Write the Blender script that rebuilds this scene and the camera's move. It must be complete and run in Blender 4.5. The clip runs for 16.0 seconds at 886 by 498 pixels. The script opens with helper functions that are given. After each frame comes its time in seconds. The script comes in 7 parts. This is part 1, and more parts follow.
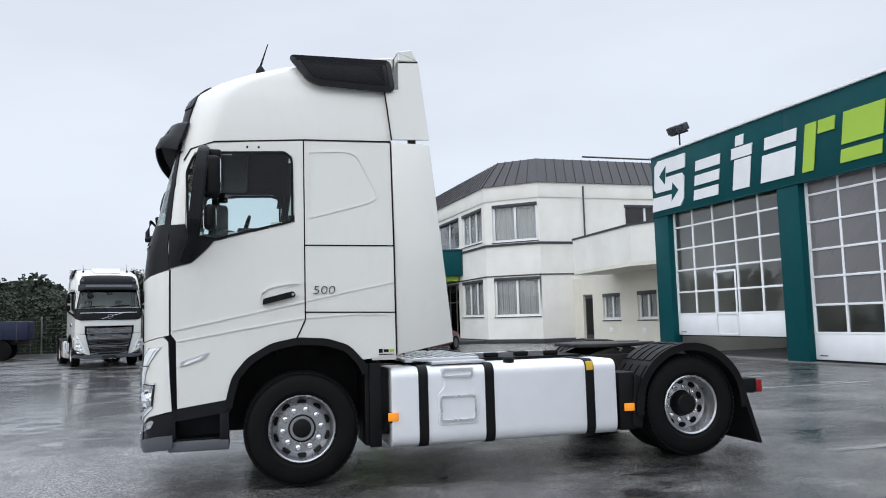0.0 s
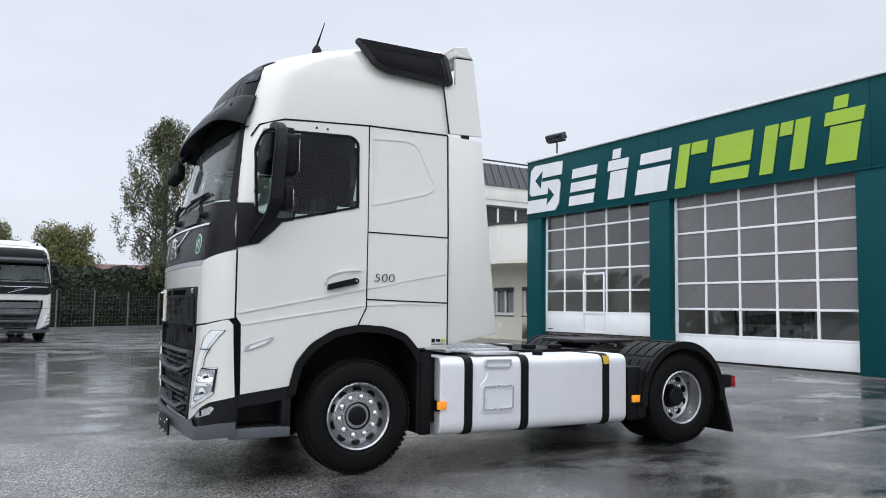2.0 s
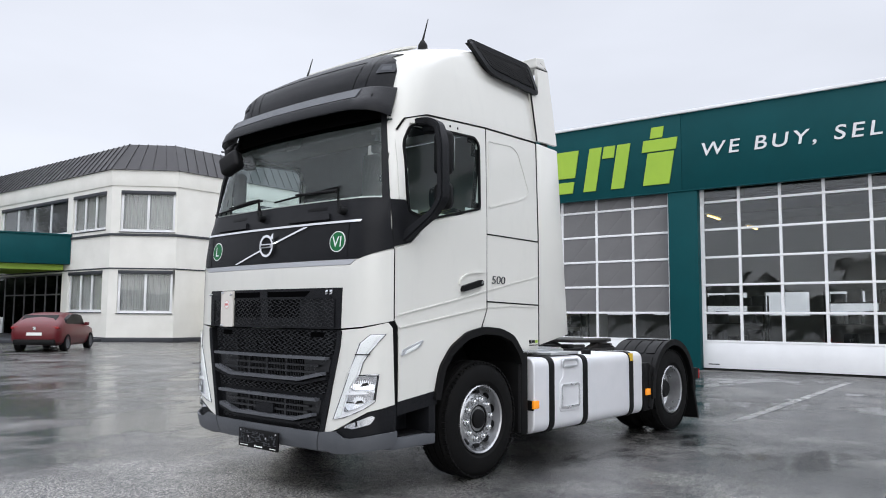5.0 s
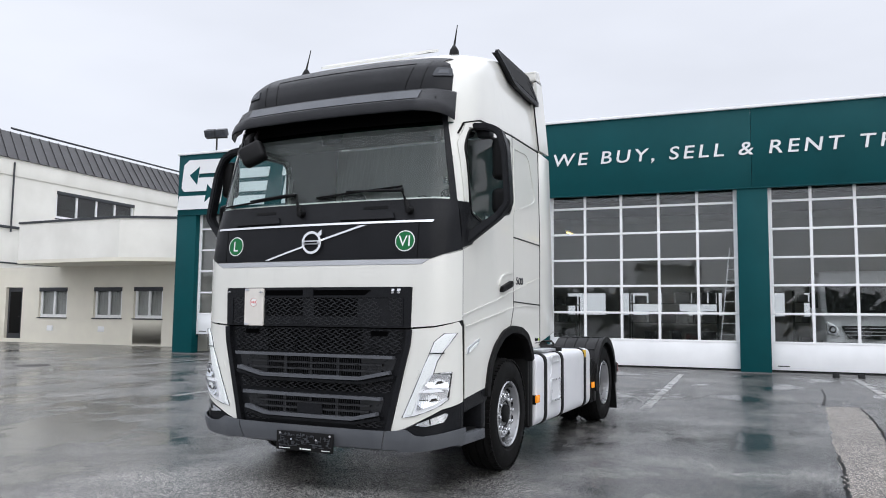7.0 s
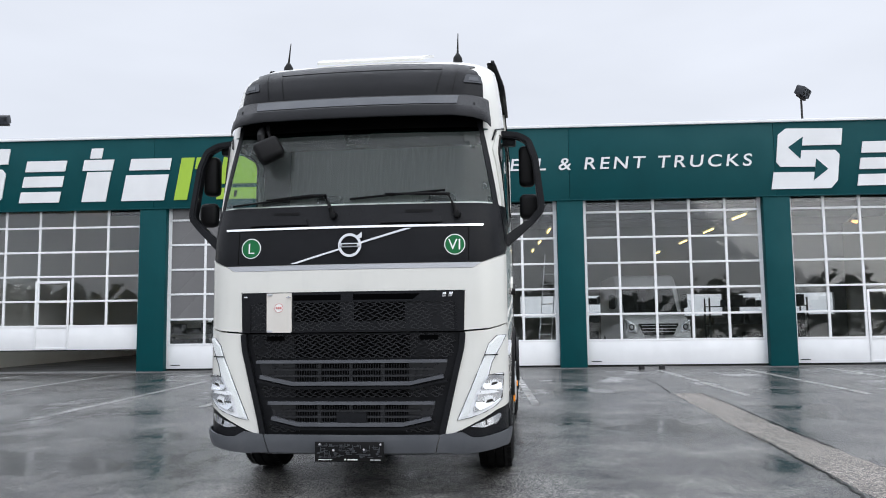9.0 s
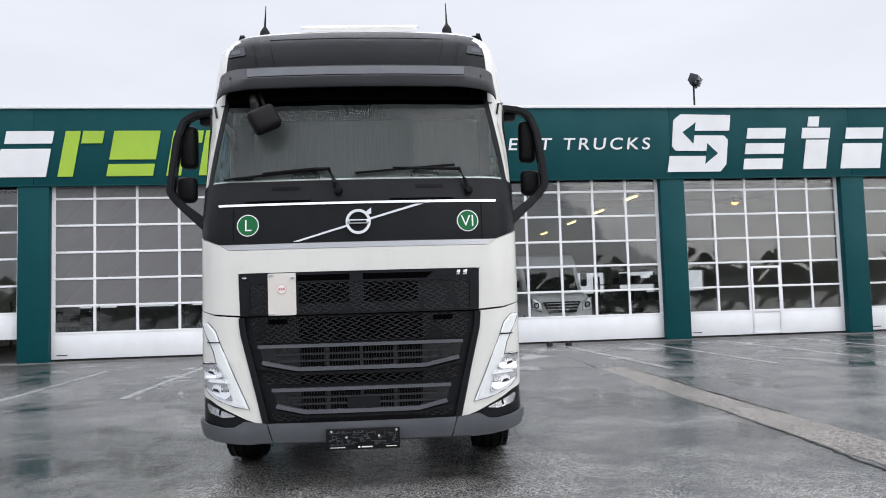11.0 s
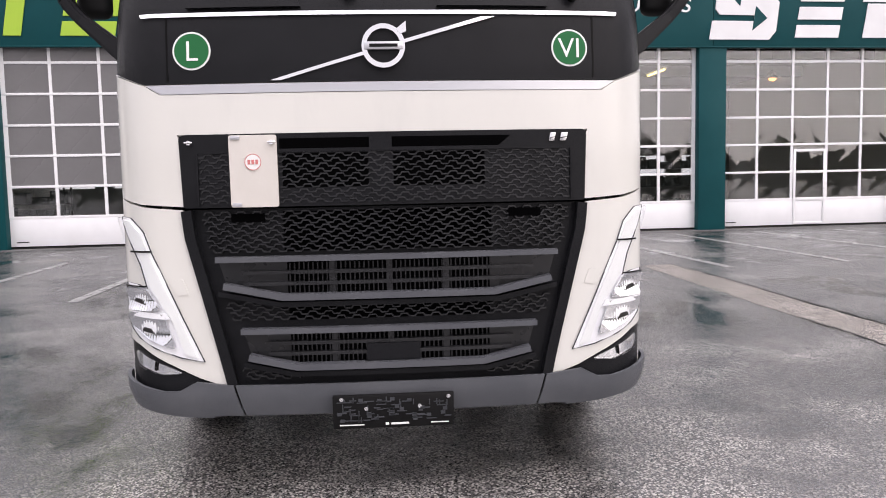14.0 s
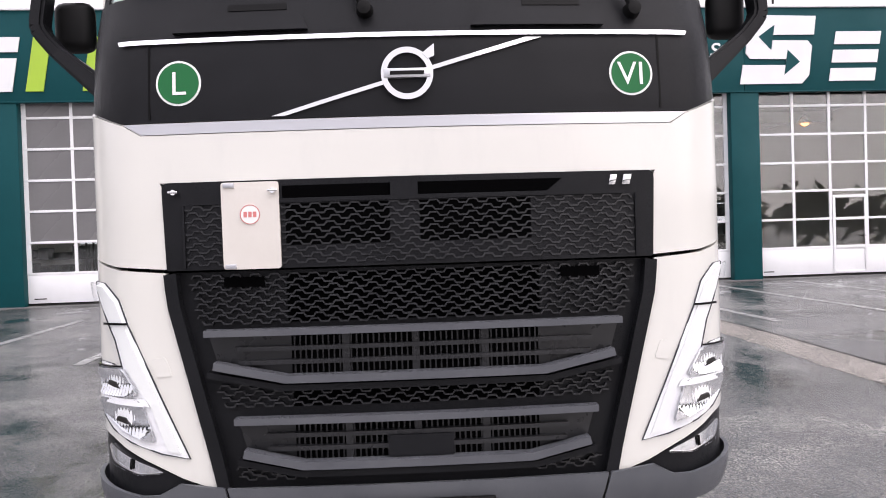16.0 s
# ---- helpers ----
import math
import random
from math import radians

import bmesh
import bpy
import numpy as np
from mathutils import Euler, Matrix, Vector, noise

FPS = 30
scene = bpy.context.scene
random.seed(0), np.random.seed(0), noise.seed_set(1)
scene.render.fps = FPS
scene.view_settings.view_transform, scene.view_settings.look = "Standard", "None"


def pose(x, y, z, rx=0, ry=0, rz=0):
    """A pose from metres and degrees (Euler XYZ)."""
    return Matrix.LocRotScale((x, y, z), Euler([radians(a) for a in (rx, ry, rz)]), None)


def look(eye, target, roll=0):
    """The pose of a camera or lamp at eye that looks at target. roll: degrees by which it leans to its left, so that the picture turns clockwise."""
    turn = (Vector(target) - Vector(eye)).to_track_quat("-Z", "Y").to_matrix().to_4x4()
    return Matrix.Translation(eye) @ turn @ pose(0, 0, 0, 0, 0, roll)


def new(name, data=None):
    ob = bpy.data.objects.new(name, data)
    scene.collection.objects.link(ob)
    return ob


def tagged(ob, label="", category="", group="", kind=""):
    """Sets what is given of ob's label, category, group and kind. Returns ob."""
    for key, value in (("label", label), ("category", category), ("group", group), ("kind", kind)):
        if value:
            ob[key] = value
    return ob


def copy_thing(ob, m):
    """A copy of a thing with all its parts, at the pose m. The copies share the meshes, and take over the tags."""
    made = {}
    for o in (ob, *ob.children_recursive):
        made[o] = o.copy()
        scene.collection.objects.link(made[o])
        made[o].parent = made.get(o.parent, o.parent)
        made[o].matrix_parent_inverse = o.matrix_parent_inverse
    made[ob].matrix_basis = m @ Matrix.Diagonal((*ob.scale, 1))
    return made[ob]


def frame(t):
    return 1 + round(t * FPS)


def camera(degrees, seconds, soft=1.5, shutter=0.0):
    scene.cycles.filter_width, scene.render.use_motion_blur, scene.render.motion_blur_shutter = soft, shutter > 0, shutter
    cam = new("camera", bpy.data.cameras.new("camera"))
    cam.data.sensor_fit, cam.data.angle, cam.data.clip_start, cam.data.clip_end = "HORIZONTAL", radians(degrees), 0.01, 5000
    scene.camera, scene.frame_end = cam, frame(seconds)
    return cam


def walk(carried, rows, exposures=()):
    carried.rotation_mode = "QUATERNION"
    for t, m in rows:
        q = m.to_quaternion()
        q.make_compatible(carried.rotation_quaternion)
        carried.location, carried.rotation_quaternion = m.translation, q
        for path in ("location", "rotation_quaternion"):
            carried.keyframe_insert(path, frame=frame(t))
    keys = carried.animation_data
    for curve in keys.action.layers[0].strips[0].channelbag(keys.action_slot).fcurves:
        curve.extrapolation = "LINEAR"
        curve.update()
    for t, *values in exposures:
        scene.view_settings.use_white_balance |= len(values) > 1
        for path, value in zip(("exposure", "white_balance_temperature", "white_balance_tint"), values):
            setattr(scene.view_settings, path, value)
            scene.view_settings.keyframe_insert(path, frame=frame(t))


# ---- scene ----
import collections

cam = camera(60.4, 16.0, 1.0)
PATH = [
    (0, (-0.079, 0.135, 1.435), (0.525, 2.033, 1.618), -1.6),
    (0.5, (-0.58, 0.246, 1.46), (0.141, 2.103, 1.638), -1.4),
    (1, (-1.092, 0.43, 1.479), (-0.256, 2.24, 1.647), -1.0),
    (1.5, (-1.613, 0.572, 1.495), (-0.678, 2.333, 1.655), -0.2),
    (2, (-2.128, 0.861, 1.465), (-1.095, 2.567, 1.619), 0.8),
    (2.5, (-2.661, 1.122, 1.465), (-1.535, 2.768, 1.613), 1.5),
    (3, (-3.074, 1.452, 1.442), (-1.86, 3.034, 1.589), 1.6),
    (3.5, (-3.536, 1.814, 1.444), (-2.223, 3.316, 1.593), 1.3),
    (4, (-3.945, 2.226, 1.452), (-2.54, 3.642, 1.605), 0.9),
    (4.2, (-4.085, 2.425, 1.423), (-2.645, 3.804, 1.585), 0.7),
    (6.3, (-5.669, 4.259, 1.389), (-3.915, 5.206, 1.557), 0.7),
    (6.5, (-5.727, 4.456, 1.398), (-3.947, 5.353, 1.568), 0.7),
    (7, (-6.031, 4.994, 1.39), (-4.179, 5.728, 1.565), 0.6),
    (7.5, (-6.218, 5.515, 1.362), (-4.314, 6.1, 1.541), 0.4),
    (8, (-6.422, 6.107, 1.363), (-4.476, 6.53, 1.546), 0.1),
    (8.5, (-6.578, 6.678, 1.363), (-4.605, 6.943, 1.551), -0.3),
    (9, (-6.604, 7.257, 1.362), (-4.616, 7.364, 1.553), -0.7),
    (9.5, (-6.595, 7.744, 1.379), (-4.604, 7.711, 1.568), -1.0),
    (9.7, (-6.533, 7.9, 1.35), (-4.543, 7.825, 1.539), -1.4),
    (11.8, (-6.151, 8.387, 1.38), (-4.173, 8.108, 1.474), -1.2),
    (12, (-6.007, 8.394, 1.383), (-4.027, 8.12, 1.451), -0.9),
    (12.5, (-5.587, 8.405, 1.364), (-3.604, 8.142, 1.38), -0.9),
    (13, (-5.066, 8.45, 1.4), (-3.083, 8.193, 1.361), -0.9),
    (13.5, (-4.523, 8.439, 1.406), (-2.542, 8.186, 1.308), -0.9),
    (14, (-3.976, 8.498, 1.373), (-1.997, 8.258, 1.205), -1.2),
    (14.5, (-3.608, 8.489, 1.364), (-1.634, 8.272, 1.131), -1.5),
    (15, (-3.397, 8.449, 1.364), (-1.423, 8.251, 1.11), -1.7),
    (15.5, (-3.339, 8.457, 1.363), (-1.358, 8.272, 1.157), -1.8),
    (16, (-3.351, 8.474, 1.39), (-1.36, 8.291, 1.356), -1.8),
]
EXPOSURES = [(0.0, 0.03, 6250, 7), (4.0, 0.08, 6400, 9), (7.0, 0.16, 6450, 9), (9.5, 0.14, 6400, 8), (12.0, 0.24, 6700, 12), (14.5, 0.42, 7050, 20), (16.0, 0.50, 6900, 19)]
walk(cam, [(t, look(eye, target, roll)) for t, eye, target, roll in PATH], EXPOSURES)

# ---- world and sun: an overcast, rainy sky, brighter towards the zenith ----
world = bpy.data.worlds.new("world")
scene.world = world
world.use_nodes = True
wn = world.node_tree
wn.nodes.clear()


def wnode(kind, **inputs):
    n = wn.nodes.new(kind)
    for key, value in inputs.items():
        n.inputs[key].default_value = value
    return n


sky = wnode("ShaderNodeTexSky")
sky.sky_type, sky.sun_disc = "NISHITA", False
sky.sun_elevation, sky.sun_rotation = radians(28), radians(231)
sky_bg = wnode("ShaderNodeBackground", Strength=0.10)
wn.links.new(sky.outputs[0], sky_bg.inputs["Color"])
coord = wnode("ShaderNodeTexCoord")
sep = wnode("ShaderNodeSeparateXYZ")
wn.links.new(coord.outputs["Generated"], sep.inputs[0])
height = wn.nodes.new("ShaderNodeMapRange")
height.interpolation_type = "SMOOTHSTEP"
for i, v in enumerate((0.40, 1.0, 0.87, 2.9)):
    height.inputs[1 + i].default_value = v
wn.links.new(sep.outputs["Z"], height.inputs[0])
cloud_map = wnode("ShaderNodeMapping", Scale=(1.0, 1.0, 3.2))
wn.links.new(coord.outputs["Generated"], cloud_map.inputs[0])
clouds = wnode("ShaderNodeTexNoise", Scale=1.7, Detail=4.0, Roughness=0.5)
wn.links.new(cloud_map.outputs[0], clouds.inputs["Vector"])
cloud_ramp = wn.nodes.new("ShaderNodeMapRange")
for i, v in enumerate((0.3, 0.7, 0.9, 1.06)):
    cloud_ramp.inputs[1 + i].default_value = v
wn.links.new(clouds.outputs["Fac"], cloud_ramp.inputs[0])
mul = wn.nodes.new("ShaderNodeMath")
mul.operation = "MULTIPLY"
wn.links.new(height.outputs[0], mul.inputs[0])
wn.links.new(cloud_ramp.outputs[0], mul.inputs[1])
cloud_bg = wnode("ShaderNodeBackground", Color=(0.93, 0.955, 1.05, 1))
wn.links.new(mul.outputs[0], cloud_bg.inputs["Strength"])
sky_mix = wnode("ShaderNodeMixShader", Fac=0.93)
wn.links.new(sky_bg.outputs[0], sky_mix.inputs[1])
wn.links.new(cloud_bg.outputs[0], sky_mix.inputs[2])
wout = wn.nodes.new("ShaderNodeOutputWorld")
wn.links.new(sky_mix.outputs[0], wout.inputs[0])

sun_data = bpy.data.lights.new("sun", "SUN")
sun_data.energy, sun_data.angle, sun_data.color = 0.85, radians(60), (1.0, 0.98, 0.96)
sun = new("sun", sun_data)
sun.matrix_world = look((-22, -18, 15), (0, 0, 0))

# ---- materials ----


class Mat:
    """A small wrapper round a node material with a Principled shader."""

    def __init__(self, name, color=(0.8, 0.8, 0.8), rough=0.5, metal=0.0, **more):
        self.m = bpy.data.materials.new(name)
        self.m.use_nodes = True
        self.t = self.m.node_tree
        self.p = self.t.nodes["Principled BSDF"]
        self.p.inputs["Base Color"].default_value = (*color, 1)
        self.p.inputs["Roughness"].default_value = rough
        self.p.inputs["Metallic"].default_value = metal
        for k, v in more.items():
            self.p.inputs[k.replace("_", " ")].default_value = v
        self.where = None

    def node(self, kind, **inputs):
        n = self.t.nodes.new(kind)
        for k, v in inputs.items():
            n.inputs[k].default_value = v
        return n

    def link(self, a, b):
        self.t.links.new(a, b)

    def coords(self, world_space=False):
        if self.where is None:
            if world_space:
                self.where = self.node("ShaderNodeNewGeometry").outputs["Position"]
            else:
                self.where = self.node("ShaderNodeTexCoord").outputs["Object"]
        return self.where

    def noise(self, scale, detail=4.0, rough=0.55, stretch=None, world_space=False):
        n = self.node("ShaderNodeTexNoise", Scale=scale, Detail=detail, Roughness=rough)
        src = self.coords(world_space)
        if stretch:
            mp = self.node("ShaderNodeMapping", Scale=stretch)
            self.link(src, mp.inputs[0])
            src = mp.outputs[0]
        self.link(src, n.inputs["Vector"])
        return n.outputs["Fac"]

    def ramp(self, fac, a, b, lo, hi):
        r = self.node("ShaderNodeMapRange")
        for i, v in enumerate((a, b, lo, hi)):
            r.inputs[1 + i].default_value = v
        self.link(fac, r.inputs[0])
        return r.outputs[0]

    def mixcol(self, fac, a, b):
        """Blend of two colours, or of a socket and a colour, by fac."""
        m = self.node("ShaderNodeMix")
        m.data_type = "RGBA"
        for v, i in ((a, 6), (b, 7)):
            if isinstance(v, tuple):
                m.inputs[i].default_value = (*v, 1)
            else:
                self.link(v, m.inputs[i])
        if isinstance(fac, float):
            m.inputs[0].default_value = fac
        else:
            self.link(fac, m.inputs[0])
        return m.outputs[2]

    def color(self, socket):
        self.link(socket, self.p.inputs["Base Color"])

    def rough(self, socket):
        self.link(socket, self.p.inputs["Roughness"])

    def bump(self, socket, strength=0.2, distance=0.01):
        b = self.node("ShaderNodeBump", Strength=strength, Distance=distance)
        self.link(socket, b.inputs["Height"])
        self.link(b.outputs[0], self.p.inputs["Normal"])


def worn(name, color, dark, rough=0.5, metal=0.0, scale=3.0, fine=60.0, bump=0.1, spread=0.12, world_space=False, **more):
    """A surface with stains at one scale and grain at another."""
    m = Mat(name, color, rough, metal, **more)
    big = m.noise(scale, 5.0, world_space=world_space)
    small = m.noise(fine, 3.0, world_space=world_space)
    c = m.mixcol(m.ramp(big, 0.35, 0.7, 0.0, 1.0), color, dark)
    c2 = m.mixcol(m.ramp(small, 0.4, 0.75, 0.0, 0.35), c, dark)
    m.color(c2)
    m.rough(m.ramp(big, 0.3, 0.7, max(0.02, rough - spread), min(1.0, rough + spread)))
    m.bump(small, bump, 0.004)
    return m.m


def glass(name, tint=(0.8, 0.84, 0.84), ior=1.5, veil=0.0, streak=(1.0, 1.0, 0.1), warp=0.0, trails=False):
    """A thin pane: clear where seen straight on, with a mirror's gloss by Fresnel."""
    m = bpy.data.materials.new(name)
    m.use_nodes = True
    t = m.node_tree
    t.nodes.clear()
    tr = t.nodes.new("ShaderNodeBsdfTransparent")
    tr.inputs[0].default_value = (*tint, 1)
    gl = t.nodes.new("ShaderNodeBsdfGlossy")
    gl.inputs["Roughness"].default_value = 0.015
    # gloss grows with the slant alike from both sides of the thin pane
    f0 = ((ior - 1.0) / (ior + 1.0)) ** 2
    fr = t.nodes.new("ShaderNodeLayerWeight")
    fr.inputs["Blend"].default_value = 0.5
    source = fr.outputs["Facing"]
    for op, value in (("POWER", 5.0), ("MULTIPLY", 1.0 - f0), ("ADD", f0)):
        gain = t.nodes.new("ShaderNodeMath")
        gain.operation = op
        gain.inputs[1].default_value = value
        t.links.new(source, gain.inputs[0])
        source = gain.outputs[0]
    mx = t.nodes.new("ShaderNodeMixShader")
    out = t.nodes.new("ShaderNodeOutputMaterial")
    t.links.new(source, mx.inputs[0])
    t.links.new(tr.outputs[0], mx.inputs[1])
    t.links.new(gl.outputs[0], mx.inputs[2])
    last = mx
    if warp:
        wc = t.nodes.new("ShaderNodeTexCoord")
        wz = t.nodes.new("ShaderNodeTexNoise")
        wz.inputs["Scale"].default_value, wz.inputs["Detail"].default_value = 2.2, 1.5
        wb = t.nodes.new("ShaderNodeBump")
        wb.inputs["Strength"].default_value, wb.inputs["Distance"].default_value = 1.0, warp
        t.links.new(wc.outputs["Object"], wz.inputs["Vector"])
        t.links.new(wz.outputs["Fac"], wb.inputs["Height"])
        t.links.new(wb.outputs[0], gl.inputs["Normal"])
    # diffuse grey layer: rain streaks, plus painted haze for the mirrored sky
    if veil:
        tc = t.nodes.new("ShaderNodeTexCoord")
        mp = t.nodes.new("ShaderNodeMapping")
        mp.inputs["Scale"].default_value = streak
        nz = t.nodes.new("ShaderNodeTexNoise")
        nz.inputs["Scale"].default_value, nz.inputs["Detail"].default_value = 14.0, 4.0
        rg = t.nodes.new("ShaderNodeMapRange")
        for i, v in enumerate((0.43, 0.51, veil * 0.42, veil) if trails else (0.46, 0.74, veil * 0.12, veil)):
            rg.inputs[1 + i].default_value = v
        df = t.nodes.new("ShaderNodeBsdfDiffuse")
        df.inputs[0].default_value = (0.44, 0.50, 0.49, 1)
        m2 = t.nodes.new("ShaderNodeMixShader")
        t.links.new(tc.outputs["Object"], mp.inputs[0])
        t.links.new(mp.outputs[0], nz.inputs["Vector"])
        t.links.new(nz.outputs["Fac"], rg.inputs[0])
        t.links.new(rg.outputs[0], m2.inputs[0])
        t.links.new(mx.outputs[0], m2.inputs[1])
        t.links.new(df.outputs[0], m2.inputs[2])
        last = m2
    t.links.new(last.outputs[0], out.inputs[0])
    return m


def wet_asphalt(name, pale, dull, wetness, drain=0.0):
    """Coarse asphalt under a broken film of rain: single stones in dark binder, whose pale colour also paints sky
    glints, stains, and water that lies smooth in puddles.
    """
    m = Mat(name, (0.06, 0.06, 0.062), 0.55)
    stones = m.node("ShaderNodeTexVoronoi", Scale=95.0, Randomness=1.0)
    m.link(m.coords(True), stones.inputs["Vector"])
    shade = m.node("ShaderNodeSeparateColor")
    m.link(stones.outputs["Color"], shade.inputs[0])
    mid = m.noise(7.0, 5.0, 0.7, world_space=True)
    stain = m.noise(0.7, 7.0, 0.68, (1.35, 1.0, 1.0), world_space=True)
    puddle = m.noise(0.42, 8.0, 0.66, (1.0, 1.5, 1.0), world_space=True)
    ripple = m.noise(2.2, 4.0, 0.55, world_space=True)

    def calc(op, p, q, r=None):
        n = m.node("ShaderNodeMath")
        n.operation = op
        for k, v in enumerate((p, q, r)):
            if v is None:
                continue
            if isinstance(v, float):
                n.inputs[k].default_value = v
            else:
                m.link(v, n.inputs[k])
        return n.outputs[0]

    # more film in an ellipse fitted to the camera's view; the ground is flat
    hollow = m.node("ShaderNodeMapping", Location=(0.22, -1.55, 0.0), Scale=(0.15, 0.085, 1.0))
    m.link(m.coords(True), hollow.inputs[0])
    dist = m.node("ShaderNodeVectorMath")
    dist.operation = "LENGTH"
    m.link(hollow.outputs[0], dist.inputs[0])
    wet = m.ramp(dist.outputs["Value"], 0.25, 1.15, 0.10, -0.03)
    # less film and more painted glint in a second ellipse fitted to the view
    crown = m.node("ShaderNodeMapping", Location=(0.62, -1.98, 0.0), Scale=(0.25, 0.24, 1.0))
    m.link(m.coords(True), crown.inputs[0])
    away = m.node("ShaderNodeVectorMath")
    away.operation = "LENGTH"
    m.link(crown.outputs[0], away.inputs[0])
    high = m.ramp(away.outputs["Value"], 0.35, 1.05, -0.13 - drain, 0.035 - drain)
    film = m.ramp(calc("ADD", calc("ADD", puddle, wet), high), 0.45, 0.60, 0.0, 1.0)
    bare_glint = m.ramp(calc("MULTIPLY_ADD", high, -0.9, stain), 0.42, 0.62, 0.0, 1.0)
    binder = m.mixcol(bare_glint, (0.003, 0.003, 0.0032), (0.010, 0.0096, 0.0092))
    # the sky's sparkle on wet stones is put into their base colour
    rock = m.mixcol(bare_glint, dull, pale)
    rock = m.mixcol(m.ramp(mid, 0.45, 0.7, 0.0, 0.15), rock, tuple(0.8 * v for v in pale))
    grit = m.ramp(shade.outputs[0], 0.25, 0.8, 0.0, 1.0)
    gap = m.ramp(stones.outputs["Distance"], 0.42, 0.72, 1.0, 0.0)
    ground = m.mixcol(calc("MULTIPLY", grit, gap), binder, rock)
    m.color(m.mixcol(m.ramp(film, 0.0, 1.0, 0.0, 0.85), ground, (0.006, 0.006, 0.0062)))
    m.p.inputs["Specular IOR Level"].default_value = 0.3
    m.rough(m.ramp(shade.outputs[1], 0.0, 1.0, 0.5, 0.3))
    m.p.inputs["Coat IOR"].default_value = 2.4
    dry = m.ramp(shade.outputs[2], 0.15, 0.6, 0.55 * wetness, wetness)
    m.link(calc("MAXIMUM", dry, film), m.p.inputs["Coat Weight"])
    m.link(m.ramp(film, 0.0, 1.0, 0.20, 0.13), m.p.inputs["Coat Roughness"])
    relief = calc("ADD", gap, shade.outputs[1])
    m.bump(relief, 0.8, 0.006)
    wave = calc("MULTIPLY", relief, m.ramp(film, 0.0, 1.0, 0.30, 0.006))
    add = calc("MULTIPLY_ADD", ripple, 0.6, wave)
    b = m.node("ShaderNodeBump", Strength=0.7, Distance=0.012)
    m.link(add, b.inputs["Height"])
    m.link(b.outputs[0], m.p.inputs["Coat Normal"])
    return m.m


def truck_paint():
    m = Mat("white_truck_paint", (0.715, 0.71, 0.665), 0.22, 0.0, Coat_Weight=0.6, Coat_Roughness=0.04)
    n = m.noise(1.6, 3.0)
    d = m.noise(9.0, 5.0, 0.6, (1.0, 1.0, 0.25))
    c = m.mixcol(m.ramp(n, 0.3, 0.75, 0.0, 0.5), (0.715, 0.71, 0.665), (0.68, 0.677, 0.635))
    m.color(m.mixcol(m.ramp(d, 0.55, 0.8, 0.0, 0.2), c, (0.54, 0.55, 0.53)))
    return m.m


def rain_plastic(name, a, b, rough=0.5):
    """Dark trim with rain drops and a faint grain."""
    m = Mat(name, a, rough)
    n = m.noise(4.0, 4.0)
    drops = m.noise(420.0, 2.0, 0.5)
    m.p.inputs["Specular IOR Level"].default_value = 0.15
    m.color(m.mixcol(m.ramp(n, 0.35, 0.7, 0.0, 1.0), a, b))
    m.rough(m.ramp(drops, 0.5, 0.62, rough, max(0.08, rough - 0.3)))
    m.bump(m.ramp(drops, 0.52, 0.66, 0.0, 1.0), 0.12, 0.001)
    return m.m


def birch_leaves(name, a, b):
    m = Mat(name, a, 0.6, Specular_IOR_Level=0.15)
    oi = m.node("ShaderNodeNewGeometry").outputs["Random Per Island"]
    m.color(m.mixcol(oi, a, b))
    return m.m


ASPHALT = wet_asphalt("wet_asphalt", (0.58, 0.555, 0.515), (0.04, 0.038, 0.035), 1.0)
WHITE = truck_paint()
TRIM = rain_plastic("charcoal_plastic", (0.0085, 0.009, 0.0105), (0.012, 0.0125, 0.0145), 0.46)
GREYTRIM = rain_plastic("grey_bumper_plastic", (0.085, 0.09, 0.10), (0.105, 0.11, 0.12), 0.45)
BLACK = worn("black_plastic", (0.003, 0.003, 0.0033), (0.006, 0.006, 0.0063), 0.55, scale=5.0, Specular_IOR_Level=0.18)
# near-black for flat sheets that paint the shade inside openings
HOLLOW_SHADE = Mat("dark_hollow", (0.0012, 0.0012, 0.0014), 0.9, Specular_IOR_Level=0.02).m
BARGREY = rain_plastic("grille_bar_satin", (0.085, 0.089, 0.10), (0.105, 0.11, 0.12), 0.32)
GLOSSBLACK = Mat("gloss_black", (0.002, 0.002, 0.0022), 0.35, Specular_IOR_Level=0.12).m
RUBBER = worn("tyre_rubber", (0.0035, 0.0035, 0.0038), (0.007, 0.0068, 0.0065), 0.7, scale=6.0, bump=0.3, Specular_IOR_Level=0.12)
ALU = worn("brushed_aluminium", (0.78, 0.79, 0.80), (0.66, 0.67, 0.69), 0.32, 0.85, scale=2.0, fine=200.0, bump=0.05)
TANKALU = worn("tank_aluminium", (0.84, 0.84, 0.86), (0.76, 0.77, 0.79), 0.45, 0.4, scale=1.5, fine=220.0, bump=0.06)
RIM = worn("silver_wheel_paint", (0.46, 0.47, 0.48), (0.33, 0.33, 0.34), 0.30, 0.8, scale=5.0)
GRILLE = worn("grille_plastic", (0.014, 0.0145, 0.0165), (0.019, 0.020, 0.0225), 0.30, scale=6.0, fine=300.0, bump=0.04, Specular_IOR_Level=0.45)
LAMPGREY = Mat("lamp_white", (0.90, 0.91, 0.92), 0.25).m
LAMPCHROME = worn("lamp_reflector", (0.90, 0.91, 0.93), (0.75, 0.76, 0.78), 0.10, 0.9, scale=30.0, fine=80.0, bump=0.5)
CHROME = Mat("chrome", (0.85, 0.86, 0.87), 0.08, 1.0).m
SILVER = Mat("satin_silver", (0.62, 0.63, 0.66), 0.3, 0.7).m
